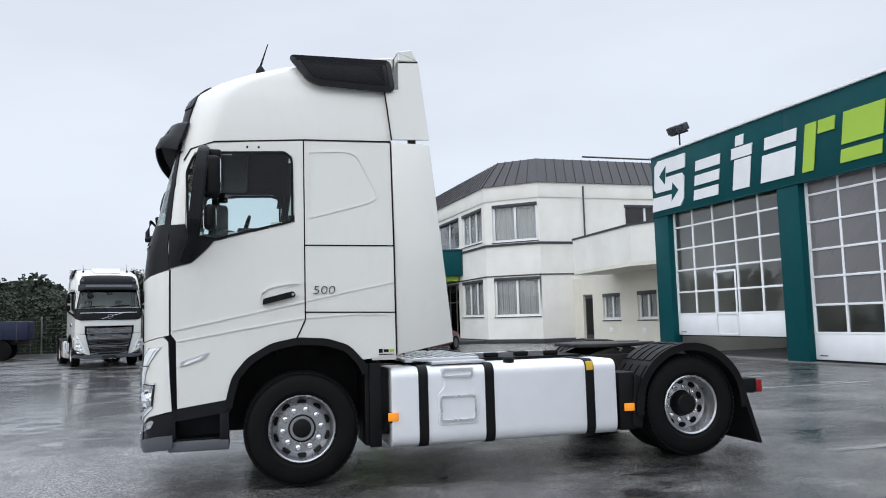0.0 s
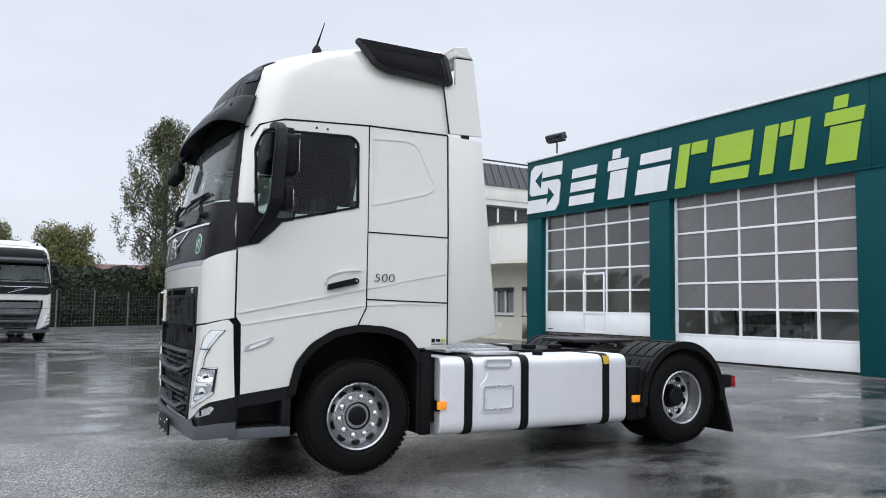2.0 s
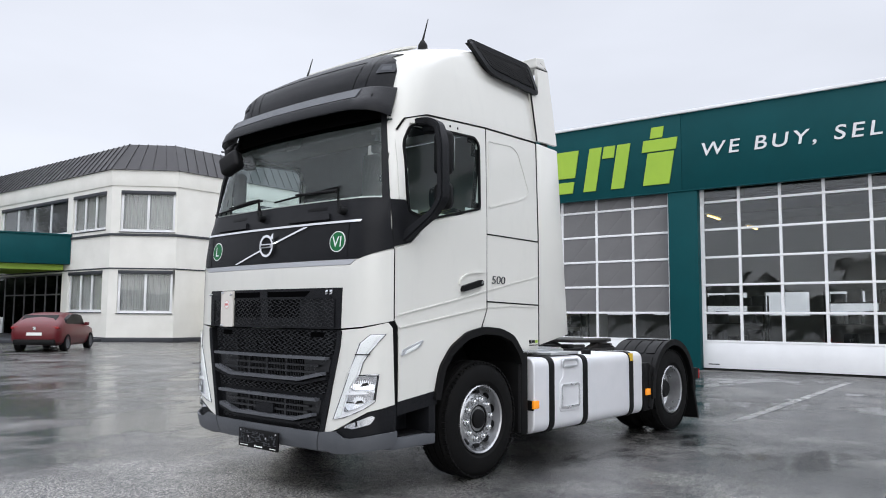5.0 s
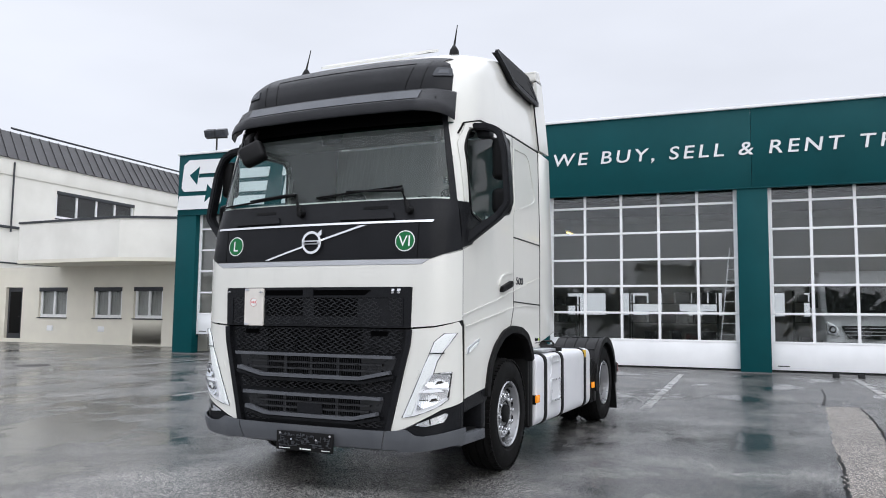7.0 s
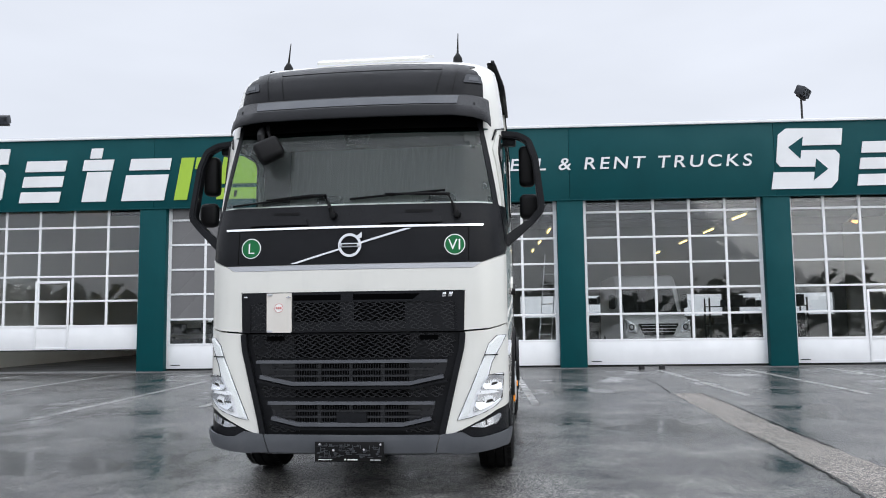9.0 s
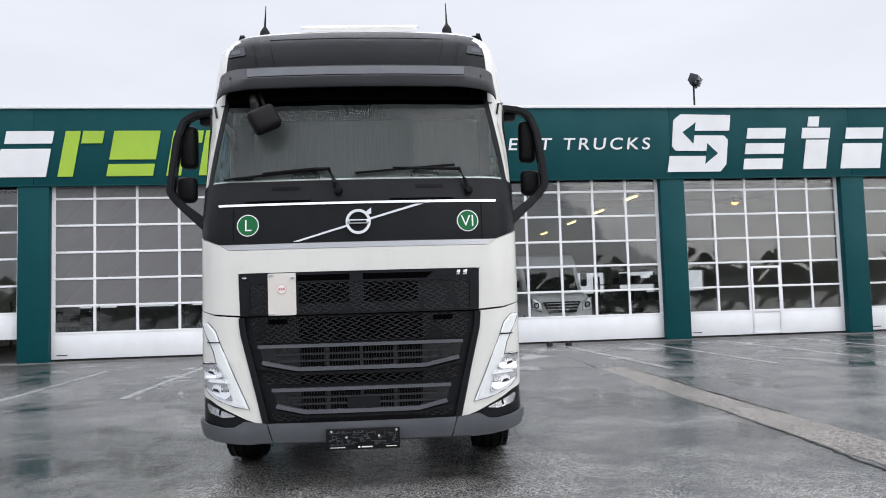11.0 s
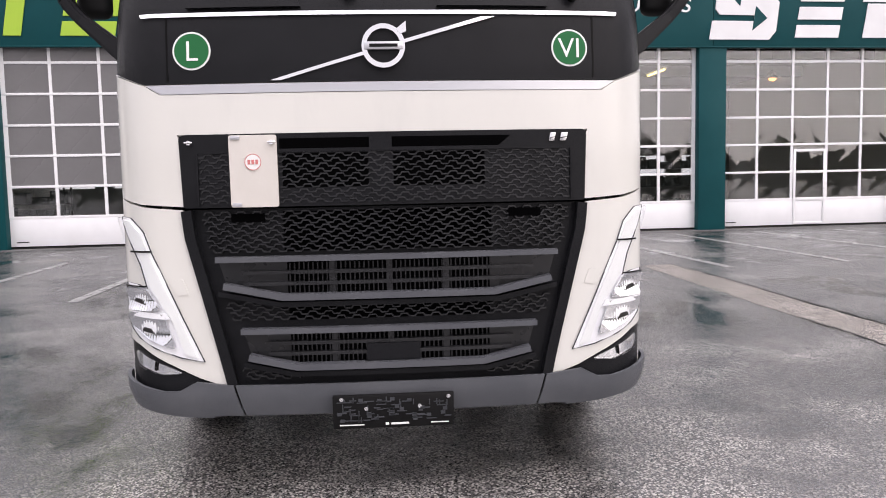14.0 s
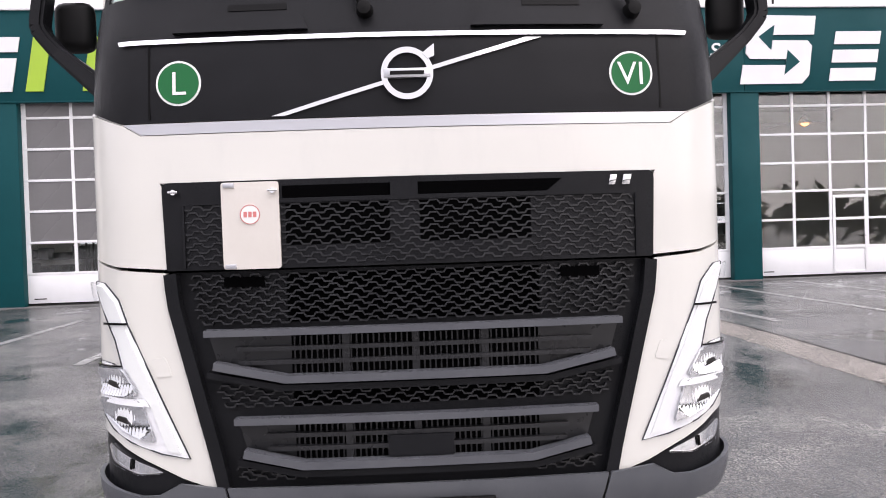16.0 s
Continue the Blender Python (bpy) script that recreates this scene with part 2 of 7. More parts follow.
AMBER = Mat("amber_lens", (0.85, 0.28, 0.02), 0.2, Emission_Color=(1.0, 0.35, 0.02, 1), Emission_Strength=0.25).m
RED = Mat("red_lens", (0.24, 0.008, 0.010), 0.15).m
STEEL = worn("dark_chassis_steel", (0.012, 0.012, 0.013), (0.03, 0.027, 0.024), 0.5, 0.1, scale=4.0, Specular_IOR_Level=0.3)
WINDSCREEN = glass("windscreen_glass", (0.84, 0.92, 0.91), 1.42, 0.12, (1.0, 5.6, 0.2), trails=True)
SHADEBAND = glass("windscreen_shade_glass", (0.10, 0.16, 0.15), 1.4)
SIDEGLASS = glass("side_glass", (0.80, 0.89, 0.89), 1.45)
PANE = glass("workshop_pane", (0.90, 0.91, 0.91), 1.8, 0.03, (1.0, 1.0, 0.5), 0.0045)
FROST = worn("frosted_pane", (0.17, 0.168, 0.17), (0.145, 0.143, 0.145), 0.25, scale=0.8, fine=12.0, bump=0.02)
OFFICEPANE = glass("office_pane", (0.94, 0.95, 0.95), 1.45)
LENS = glass("clear_lens", (0.985, 0.99, 1.0), 1.3)
DASH = worn("dashboard_plastic", (0.025, 0.026, 0.028), (0.035, 0.036, 0.038), 0.7)
SEAT = worn("grey_seat_cloth", (0.06, 0.062, 0.066), (0.04, 0.04, 0.043), 0.9, fine=150.0)
LINER = worn("cab_lining", (0.035, 0.036, 0.036), (0.025, 0.025, 0.026), 0.9)
TEAL = worn("teal_cladding", (0.002, 0.062, 0.070), (0.0018, 0.053, 0.060), 0.5, scale=0.8, fine=30.0, bump=0.03, Specular_IOR_Level=0.15)
SIGNWHITE = worn("sign_white", (0.80, 0.81, 0.82), (0.72, 0.73, 0.74), 0.4, scale=1.0)
LIME = worn("lime_green", (0.36, 0.55, 0.045), (0.31, 0.49, 0.04), 0.4, scale=1.0)
DOORWHITE = worn("door_white", (0.86, 0.87, 0.88), (0.78, 0.79, 0.80), 0.4, scale=1.2)
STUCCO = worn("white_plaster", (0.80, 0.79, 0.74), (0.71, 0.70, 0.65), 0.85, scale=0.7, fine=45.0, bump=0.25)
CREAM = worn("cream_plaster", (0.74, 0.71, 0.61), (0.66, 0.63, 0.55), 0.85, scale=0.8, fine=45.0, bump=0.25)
ROOF = worn("dark_standing_seam", (0.022, 0.021, 0.023), (0.040, 0.038, 0.040), 0.42, 0.3, scale=1.5)
LEDGE = worn("grey_sheet_metal", (0.040, 0.043, 0.050), (0.06, 0.063, 0.07), 0.5, 0.1, scale=2.0, Specular_IOR_Level=0.25)
PVC = Mat("white_window_frame", (0.78, 0.79, 0.80), 0.35).m
CURTAIN = worn("white_curtain", (0.46, 0.46, 0.45), (0.36, 0.36, 0.35), 0.9, scale=2.0)
BLIND = worn("grey_blind", (0.12, 0.12, 0.13), (0.08, 0.08, 0.085), 0.6)
CONCRETE = worn("hall_concrete", (0.20, 0.20, 0.20), (0.13, 0.13, 0.13), 0.8, scale=1.0)
HALLWALL = worn("hall_wall", (0.34, 0.34, 0.33), (0.25, 0.25, 0.24), 0.85, scale=0.5)
WARM = Mat("warm_lamp_glow", (1, 0.7, 0.4), 0.5, Emission_Color=(1.0, 0.42, 0.10, 1), Emission_Strength=4.0).m
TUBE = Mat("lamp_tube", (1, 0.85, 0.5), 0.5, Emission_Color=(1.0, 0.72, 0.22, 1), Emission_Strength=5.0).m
PAINTLINE = worn("worn_road_paint", (0.42, 0.42, 0.41), (0.06, 0.06, 0.06), 0.3, scale=2.6, fine=40.0, bump=0.3, world_space=True)
PATCHED = wet_asphalt("patched_asphalt", (0.74, 0.65, 0.57), (0.45, 0.39, 0.34), 0.5, 0.14)
# shade between the leaves, put into the colour of a filler body
FOLIAGE_SHADE = worn("dark_foliage", (0.010, 0.013, 0.009), (0.020, 0.024, 0.015), 0.9, scale=0.6, fine=7.0, bump=0.8, world_space=True, Specular_IOR_Level=0.03)
BARK = worn("birch_bark", (0.13, 0.125, 0.115), (0.05, 0.045, 0.04), 0.8, scale=3.0)
LEAF = birch_leaves("birch_leaves", (0.042, 0.052, 0.024), (0.14, 0.15, 0.075))
LEAFDARK = birch_leaves("dark_leaves", (0.020, 0.026, 0.018), (0.046, 0.056, 0.036))
LEAFPALE = birch_leaves("yellow_leaves", (0.10, 0.11, 0.04), (0.22, 0.22, 0.10))
CARRED = Mat("red_car_paint", (0.10, 0.002, 0.006), 0.35, 0.1, Coat_Weight=0.15, Coat_Roughness=0.05).m
TARP = worn("blue_tarpaulin", (0.006, 0.010, 0.045), (0.004, 0.007, 0.03), 0.5)
FENCE = worn("galvanised_fence", (0.16, 0.17, 0.17), (0.10, 0.10, 0.10), 0.5, 0.4)
YELLOW = Mat("yellow_label", (0.65, 0.42, 0.03), 0.45).m
STICKER = Mat("green_sticker", (0.010, 0.13, 0.042), 0.5, Specular_IOR_Level=0.2).m
PALERED = Mat("faded_red_print", (0.62, 0.20, 0.19), 0.5).m
PRINT = Mat("white_print", (0.8, 0.82, 0.8), 0.4).m
TILE = worn("red_roof_tile", (0.16, 0.085, 0.07), (0.11, 0.06, 0.05), 0.8)

# ---- building blocks ----


def mesh_of(name, bm, material, angle=32):
    bmesh.ops.recalc_face_normals(bm, faces=bm.faces)
    me = bpy.data.meshes.new(name)
    bm.to_mesh(me)
    bm.free()
    me.materials.append(material)
    me.polygons.foreach_set("use_smooth", [True] * len(me.polygons))
    me.set_sharp_from_angle(angle=radians(angle))
    return me


def part(name, bm, material, parent=None, label="", angle=32):
    ob = new(name, bm if isinstance(bm, bpy.types.Mesh) else mesh_of(name, bm, material, angle))
    if parent is not None:
        ob.parent = parent
    return tagged(ob, label)


def thing(name, m, label, category, group="", kind=""):
    ob = new(name)
    ob.empty_display_size = 0.2
    ob.matrix_basis = m
    return tagged(ob, label, category, group, kind)


def box(bm, x0, x1, y0, y1, z0, z1, bevel=0.0, seg=2):
    m = Matrix.Translation(((x0 + x1) / 2, (y0 + y1) / 2, (z0 + z1) / 2)) @ Matrix.Diagonal((abs(x1 - x0), abs(y1 - y0), abs(z1 - z0), 1))
    made = bmesh.ops.create_cube(bm, size=1.0, matrix=m)["verts"]
    if bevel:
        edges = list({e for v in made for e in v.link_edges})
        bmesh.ops.bevel(bm, geom=edges, offset=bevel, segments=seg, affect="EDGES", profile=0.5)
    return bm


def boxed(*a, **k):
    return box(bmesh.new(), *a, **k)


def prism(bm, pts, axis, a0, a1, bevel=0.0, seg=2):
    """A polygon (two coordinates a point, in the order of the axes left over) drawn out along an axis."""
    def at(p, a):
        return {"x": (a, p[0], p[1]), "y": (p[0], a, p[1]), "z": (p[0], p[1], a)}[axis]
    lo = [bm.verts.new(at(p, a0)) for p in pts]
    hi = [bm.verts.new(at(p, a1)) for p in pts]
    faces = [bm.faces.new(lo), bm.faces.new(hi[::-1])]
    for i in range(len(pts)):
        j = (i + 1) % len(pts)
        faces.append(bm.faces.new((lo[i], hi[i], hi[j], lo[j])))
    bmesh.ops.recalc_face_normals(bm, faces=faces)
    if bevel:
        edges = list({e for f in faces for e in f.edges})
        bmesh.ops.bevel(bm, geom=edges, offset=bevel, segments=seg, affect="EDGES", profile=0.5)
    return bm


def lathe(bm, profile, axis="y", seg=40, centre=(0, 0, 0)):
    """A profile of (along, radius) turned round an axis; closed at ends of radius 0."""
    rings = []
    for a, r in profile:
        ring = []
        for k in range(seg if r > 1e-5 else 1):
            t = 2 * math.pi * k / seg
            c, s = r * math.cos(t), r * math.sin(t)
            p = {"y": (c, a, s), "z": (c, s, a), "x": (a, c, s)}[axis]
            ring.append(bm.verts.new((p[0] + centre[0], p[1] + centre[1], p[2] + centre[2])))
        rings.append(ring)
    for A, B in zip(rings, rings[1:]):
        n = max(len(A), len(B))
        for k in range(n):
            q = [A[k % len(A)], A[(k + 1) % len(A)], B[(k + 1) % len(B)], B[k % len(B)]]
            q = list(dict.fromkeys(q))
            if len(q) > 2:
                bm.faces.new(q)
    return bm


def tube(bm, pts, r, seg=8, ends=True):
    """A round bar along a line of points; r may be one radius or one a point."""
    pts = [Vector(p) for p in pts]
    radii = r if isinstance(r, (list, tuple)) else [r] * len(pts)
    up = Vector((0.123, 0.456, 0.88)).normalized()
    rings = []
    for i, p in enumerate(pts):
        d = (pts[min(i + 1, len(pts) - 1)] - pts[max(i - 1, 0)]).normalized()
        a = d.cross(up).normalized()
        b = d.cross(a)
        rings.append([bm.verts.new(p + radii[i] * (math.cos(t) * a + math.sin(t) * b)) for t in [2 * math.pi * k / seg for k in range(seg)]])
    for A, B in zip(rings, rings[1:]):
        for k in range(seg):
            bm.faces.new((A[k], A[(k + 1) % seg], B[(k + 1) % seg], B[k]))
    if ends:
        bm.faces.new(rings[0])
        bm.faces.new(rings[-1][::-1])
    return bm


def strip(bm, pts, w, h, side):
    """A bar of square section along points; side: the direction of its width w; h lies across."""
    pts = [Vector(p) for p in pts]
    side = Vector(side).normalized()
    rings = []
    for i, p in enumerate(pts):
        d = (pts[min(i + 1, len(pts) - 1)] - pts[max(i - 1, 0)]).normalized()
        n = d.cross(side).normalized()
        rings.append([bm.verts.new(p + sx * side * w / 2 + sz * n * h / 2) for sx, sz in ((-1, -1), (1, -1), (1, 1), (-1, 1))])
    for A, B in zip(rings, rings[1:]):
        for k in range(4):
            bm.faces.new((A[k], A[(k + 1) % 4], B[(k + 1) % 4], B[k]))
    bm.faces.new(rings[0])
    bm.faces.new(rings[-1][::-1])
    return bm


def rounded(pts, r, seg=4):
    """A polygon with its corners rounded; r: one radius or one a corner."""
    out = []
    n = len(pts)
    for i, p in enumerate(pts):
        rad = r[i] if isinstance(r, (list, tuple)) else r
        p, a, b = Vector(p), Vector(pts[i - 1]), Vector(pts[(i + 1) % n])
        if rad <= 0:
            out.append(tuple(p))
            continue
        da, db = (a - p), (b - p)
        k = min(rad, da.length * 0.49, db.length * 0.49)
        s, e = p + da.normalized() * k, p + db.normalized() * k
        for j in range(seg + 1):
            t = j / seg
            out.append(tuple((1 - t) ** 2 * s + 2 * t * (1 - t) * p + t * t * e))
    return out


def patch(poly, place, du=0.1, dv=0.1, thick=0.012, lift=0.0):
    """A panel: a polygon in (u, v), cut by a grid, laid on a surface by place(u, v, off), with its thickness and a small round edge."""
    flat = bmesh.new()
    flat.faces.new([flat.verts.new((u, v, 0)) for u, v in poly])
    flat.normal_update()
    bmesh.ops.triangulate(flat, faces=flat.faces[:])
    us, vs = [p[0] for p in poly], [p[1] for p in poly]
    for lo, hi, d, no in ((min(us), max(us), du, (1, 0, 0)), (min(vs), max(vs), dv, (0, 1, 0))):
        n = int((hi - lo) / d)
        for i in range(1, n + 1):
            c = lo + (hi - lo) * i / (n + 1)
            bmesh.ops.bisect_plane(flat, geom=flat.verts[:] + flat.edges[:] + flat.faces[:], plane_co=Vector(no) * c, plane_no=no)
    bm = bmesh.new()
    top, low, mid = {}, {}, {}
    edge_verts = {v for e in flat.edges if len(e.link_faces) == 1 for v in e.verts}
    for v in flat.verts:
        top[v] = bm.verts.new(place(v.co.x, v.co.y, lift + thick))
        if v in edge_verts:
            low[v] = bm.verts.new(place(v.co.x, v.co.y, lift - 0.004))
    for f in flat.faces:
        bm.faces.new([top[v] for v in f.verts])
    for e in flat.edges:
        if len(e.link_faces) == 1:
            a, b = e.verts
            bm.faces.new((top[a], top[b], low[b], low[a]))
    flat.free()
    return bm


def words(name, text, size, m, material, parent=None, label="", depth=0.004, spacing=1.0, align="LEFT", bold=0.0, shear=0.0, width=0.0):
    """Lettering in the built-in font, as a mesh."""
    cu = bpy.data.curves.new(name, "FONT")
    cu.body, cu.size, cu.extrude, cu.space_character, cu.align_x, cu.offset = text, size, depth, spacing, align, bold
    tmp = bpy.data.objects.new(name, cu)
    scene.collection.objects.link(tmp)
    me = bpy.data.meshes.new_from_object(tmp.evaluated_get(bpy.context.evaluated_depsgraph_get()))
    bpy.data.objects.remove(tmp)
    k = width / max(v.co.x for v in me.vertices) if width else 1.0
    for v in me.vertices:
        v.co.x = v.co.x * k + shear * v.co.y
    me.materials.clear()
    me.materials.append(material)
    ob = new(name, me)
    if parent is not None:
        ob.parent = parent
    ob.matrix_basis = m
    return tagged(ob, label)


def letters(ob, material):
    """Takes a line of lettering apart: an empty with one mesh a letter."""
    bm = bmesh.new()
    bm.from_mesh(ob.data)
    bmesh.ops.remove_doubles(bm, verts=bm.verts, dist=0.0002)
    holder = thing(ob.name + "_line", ob.matrix_basis.copy(), "", "")
    todo = set(bm.verts)
    groups = []
    while todo:
        stack, got = [todo.pop()], set()
        while stack:
            v = stack.pop()
            got.add(v)
            for e in v.link_edges:
                w = e.other_vert(v)
                if w in todo:
                    todo.discard(w)
                    stack.append(w)
        groups.append(got)
    groups.sort(key=lambda g: min(v.co.x for v in g))
    for g in groups:
        one = bmesh.new()
        idx = {v: one.verts.new(v.co) for v in g}
        for f in {f for v in g for f in v.link_faces}:
            one.faces.new([idx[v] for v in f.verts])
        part("letter", one, material, holder)
    bm.free()
    bpy.data.objects.remove(ob)
    return holder

# ---- ground ----
GR = 900.0
bm = bmesh.new()
grid = sorted({-GR, -300.0, -120.0, 120.0, 300.0, GR, *[float(v) for v in range(-60, 81, 4)]})
rows = [[bm.verts.new((x, y, 0)) for x in grid] for y in grid]
for r0, r1 in zip(rows, rows[1:]):
    for i in range(len(grid) - 1):
        bm.faces.new((r0[i], r0[i + 1], r1[i + 1], r1[i]))
tagged(part("ground", bm, ASPHALT), "wet dark asphalt yard with puddles and stains", "ground", kind="structure")


def road_line(x0, y0, x1, y1, w=0.14):
    bm = bmesh.new()
    d = Vector((x1 - x0, y1 - y0, 0))
    n = Vector((-d.y, d.x, 0)).normalized() * w / 2
    prism(bm, [(x0 + n.x, y0 + n.y), (x1 + n.x, y1 + n.y), (x1 - n.x, y1 - n.y), (x0 - n.x, y0 - n.y)], "z", 0.0005, 0.004)
    tagged(part("road_marking", bm, PAINTLINE), "worn white parking line on the wet asphalt", "road marking", "parking lines", "structure")


for ln in ((14.3, 2.60, 7.2, 2.63), (14.6, 0.27, 7.4, 0.48), (14.0, 6.5, 6.0, 6.45), (11.6, 14.02, 4.4, 13.98), (12.2, 11.9, 6.0, 12.0),
           (14.6, -1.9, 8.0, -1.7), (14.6, -4.1, 8.2, -3.9), (14.4, 17.6, 9.5, 17.55), (14.3, 20.3, 10.2, 20.2)):
    road_line(*ln)


def ragged(pts, amp=0.05, step=0.25):
    """A polygon whose sides waver, for poured edges."""
    out = []
    for i, p in enumerate(pts):
        p, q = Vector(p), Vector(pts[(i + 1) % len(pts)])
        n = max(1, int((q - p).length / step))
        for k in range(n):
            c = p.lerp(q, k / n)
            out.append((c.x + random.uniform(-amp, amp), c.y + random.uniform(-amp, amp)))
    return out


random.seed(4)
bm = prism(bmesh.new(), ragged([(7.75, 3.84), (5.2, 4.0), (2.7, 4.17), (0.4, 4.28), (-1.6, 4.36), (-1.6, 3.72), (0.4, 3.68), (2.85, 3.62), (5.4, 3.42), (7.85, 3.33)], 0.025, 0.2), "z", 0.0002, 0.0025)
tagged(part("asphalt_patch", bm, PATCHED), "lighter repaired strip of asphalt with cracked seams", "asphalt patch", kind="structure")
for pts in ([(11.2, 3.6), (9.4, 3.68), (7.8, 3.86)], [(2.9, 4.12), (1.8, 4.2), (0.9, 4.25), (0.0, 4.34), (-1.2, 4.5)], [(7.8, 3.31), (5.4, 3.40), (2.9, 3.58), (1.6, 3.64)]):
    line = []
    for (xa, ya), (xb, yb) in zip(pts, pts[1:]):
        for k in range(14):
            t = k / 14
            line.append((xa + (xb - xa) * t + random.uniform(-0.02, 0.02), ya + (yb - ya) * t + random.uniform(-0.022, 0.022), 0.0027))
    tagged(part("asphalt_crack", strip(bmesh.new(), line, 0.03, 0.003, (0, 1, 0)), GLOSSBLACK), "dark crack in the wet asphalt", "crack", "asphalt cracks", "structure")
bm = lathe(bmesh.new(), [(0.0002, 0.42), (0.008, 0.42), (0.010, 0.40), (0.006, 0.33), (0.009, 0.32), (0.009, 0.0)], "z", 32)
ob = part("manhole_cover", bm, STEEL)
ob.location = (8.6, 22.2, 0)
tagged(ob, "round cast iron manhole cover set in the asphalt", "manhole cover")

# ---- workshop hall ----
FX, DX, ZT, ZF, ZR = 15.30, 15.52, 4.84, 6.95, 7.03
BAYS = [(22.72, 17.45), (16.65, 11.0), (10.2, 5.13), (4.38, -0.70), (-1.45, -6.47), (-7.22, -12.3)]
HALL_L, HALL_R, HALL_B = 23.55, -13.1, 37.0
hall = thing("workshop_hall", pose(0, 0, 0), "long truck workshop clad in dark teal sheet metal", "building", kind="structure")
edges = [HALL_L] + [v for b in BAYS for v in b] + [HALL_R]
for i in range(0, len(edges), 2):
    part("pillar", boxed(FX, FX + 0.34, edges[i + 1], edges[i], 0, ZT, 0.008), TEAL, hall)
seams = [HALL_L, 17.05, 10.6, 4.75, -1.08, -6.85, HALL_R]
for a, b in zip(seams, seams[1:]):
    part("fascia_panel", boxed(FX, FX + 0.34, b + 0.004, a - 0.004, ZT + 0.001, ZF, 0.006), TEAL, hall)
part("fascia_drip", boxed(FX - 0.03, FX + 0.1, HALL_R, HALL_L, ZT - 0.035, ZT - 0.001, 0.004), TEAL, hall)
part("roof_edge", boxed(FX - 0.06, FX + 0.5, HALL_R - 0.1, HALL_L + 0.05, ZF + 0.002, ZR, 0.01), DOORWHITE, hall, "pale metal roof trim")
part("roof", boxed(FX + 0.36, HALL_B, HALL_R, HALL_L, 6.6, 6.9), ROOF, hall)
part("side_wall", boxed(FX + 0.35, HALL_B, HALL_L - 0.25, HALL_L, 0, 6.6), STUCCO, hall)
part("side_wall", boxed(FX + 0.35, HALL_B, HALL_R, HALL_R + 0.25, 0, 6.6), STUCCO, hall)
for z0, z1 in ((0.0, 1.55), (2.75, 6.6)):
    part("back_wall", boxed(HALL_B, HALL_B + 0.25, HALL_R, HALL_L, z0, z1), HALLWALL, hall)
for k in range(12):
    y0 = HALL_R + (HALL_L - HALL_R) * k / 12
    part("wall_pier", boxed(HALL_B, HALL_B + 0.25, y0, y0 + 0.9, 1.551, 2.749), HALLWALL, hall)
    part("back_pane", boxed(HALL_B + 0.1, HALL_B + 0.11, y0 + 0.9, y0 + (HALL_L - HALL_R) / 12, 1.551, 2.749), OFFICEPANE, hall)
part("floor", boxed(FX + 0.0, HALL_B, HALL_R, HALL_L, -0.1, 0.03), CONCRETE, hall)
for x in (20.0, 25.0, 30.0):
    part("roof_beam", boxed(x, x + 0.25, HALL_R + 0.3, HALL_L - 0.3, 6.1, 6.58), STEEL, hall)

ROWS_Z = [0.79, 1.53, 2.27, 3.0, 3.74, 4.48, 4.86]


def sectional_door(n, yl, yr, lift=0.0, wicket=None, frosted=False):
    """A sectional door: a white base panel, aluminium bars and rows of panes."""
    w = yl - yr
    d = thing("door_%d" % n, pose(DX, yl, 0.09 + lift), "white sectional workshop door with rows of glass panes" + (", half raised" if lift else ""), "sectional door", "workshop doors", "structure")
    z0 = 0.79 - 0.09
    base = part("base_panel", boxed(0, 0.05, -w, 0, 0, z0, 0.006), DOORWHITE, d)
    part("bottom_seal", boxed(0.005, 0.045, -w, 0, -0.03, -0.001), BLACK, base)
    part("warning_sticker", boxed(-0.004, 0.0, -0.42, -0.14, 0.09, 0.115), BLACK, base)
    cols = [-w * k / 5 for k in range(6)]
    wick = None
    if wicket:
        wick = (wicket[0] - yl, wicket[1] - yl)
    for i, z in enumerate(ROWS_Z):
        part("rail", boxed(-0.006, 0.05, -w, 0, z - 0.09 - 0.03, z - 0.09 + 0.03, 0.004), DOORWHITE, d)
    for k, y in enumerate(cols):
        e = 0.035 if 0 < k < 5 else 0.05
        y = min(max(y, -w + e), -e)
        part("stile", boxed(-0.003, 0.047, y - e, y + e, z0 + 0.03, 4.77), DOORWHITE, d)
    pw, meshes = w / 5 - 0.06, {}
    for i in range(6):
        h = ROWS_Z[i + 1] - ROWS_Z[i] - 0.05
        sheet = FROST if frosted and i > 0 else PANE
        key = (round(h, 3), sheet.name)
        if key not in meshes:
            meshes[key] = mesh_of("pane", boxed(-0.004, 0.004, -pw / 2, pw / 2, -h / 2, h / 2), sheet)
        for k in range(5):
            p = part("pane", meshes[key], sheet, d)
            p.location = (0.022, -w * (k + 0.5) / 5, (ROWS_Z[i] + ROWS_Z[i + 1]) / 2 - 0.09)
            p.rotation_euler = (random.uniform(-0.004, 0.004), random.uniform(-0.006, 0.006), random.uniform(-0.006, 0.006))
    if wick:
        a, b = wick
        wd = part("wicket_door", boxed(-0.022, -0.008, b, a, 0.02, 2.03), DOORWHITE, d, "narrow personnel door in the big door")
        wd.data = mesh_of("wicket_frame", wicket_frame(a, b), DOORWHITE)
        part("door_handle", tube(bmesh.new(), [(-0.03, b + 0.09, 0.98), (-0.075, b + 0.09, 0.98), (-0.075, b + 0.2, 0.98)], 0.011), STEEL, wd)
    return d


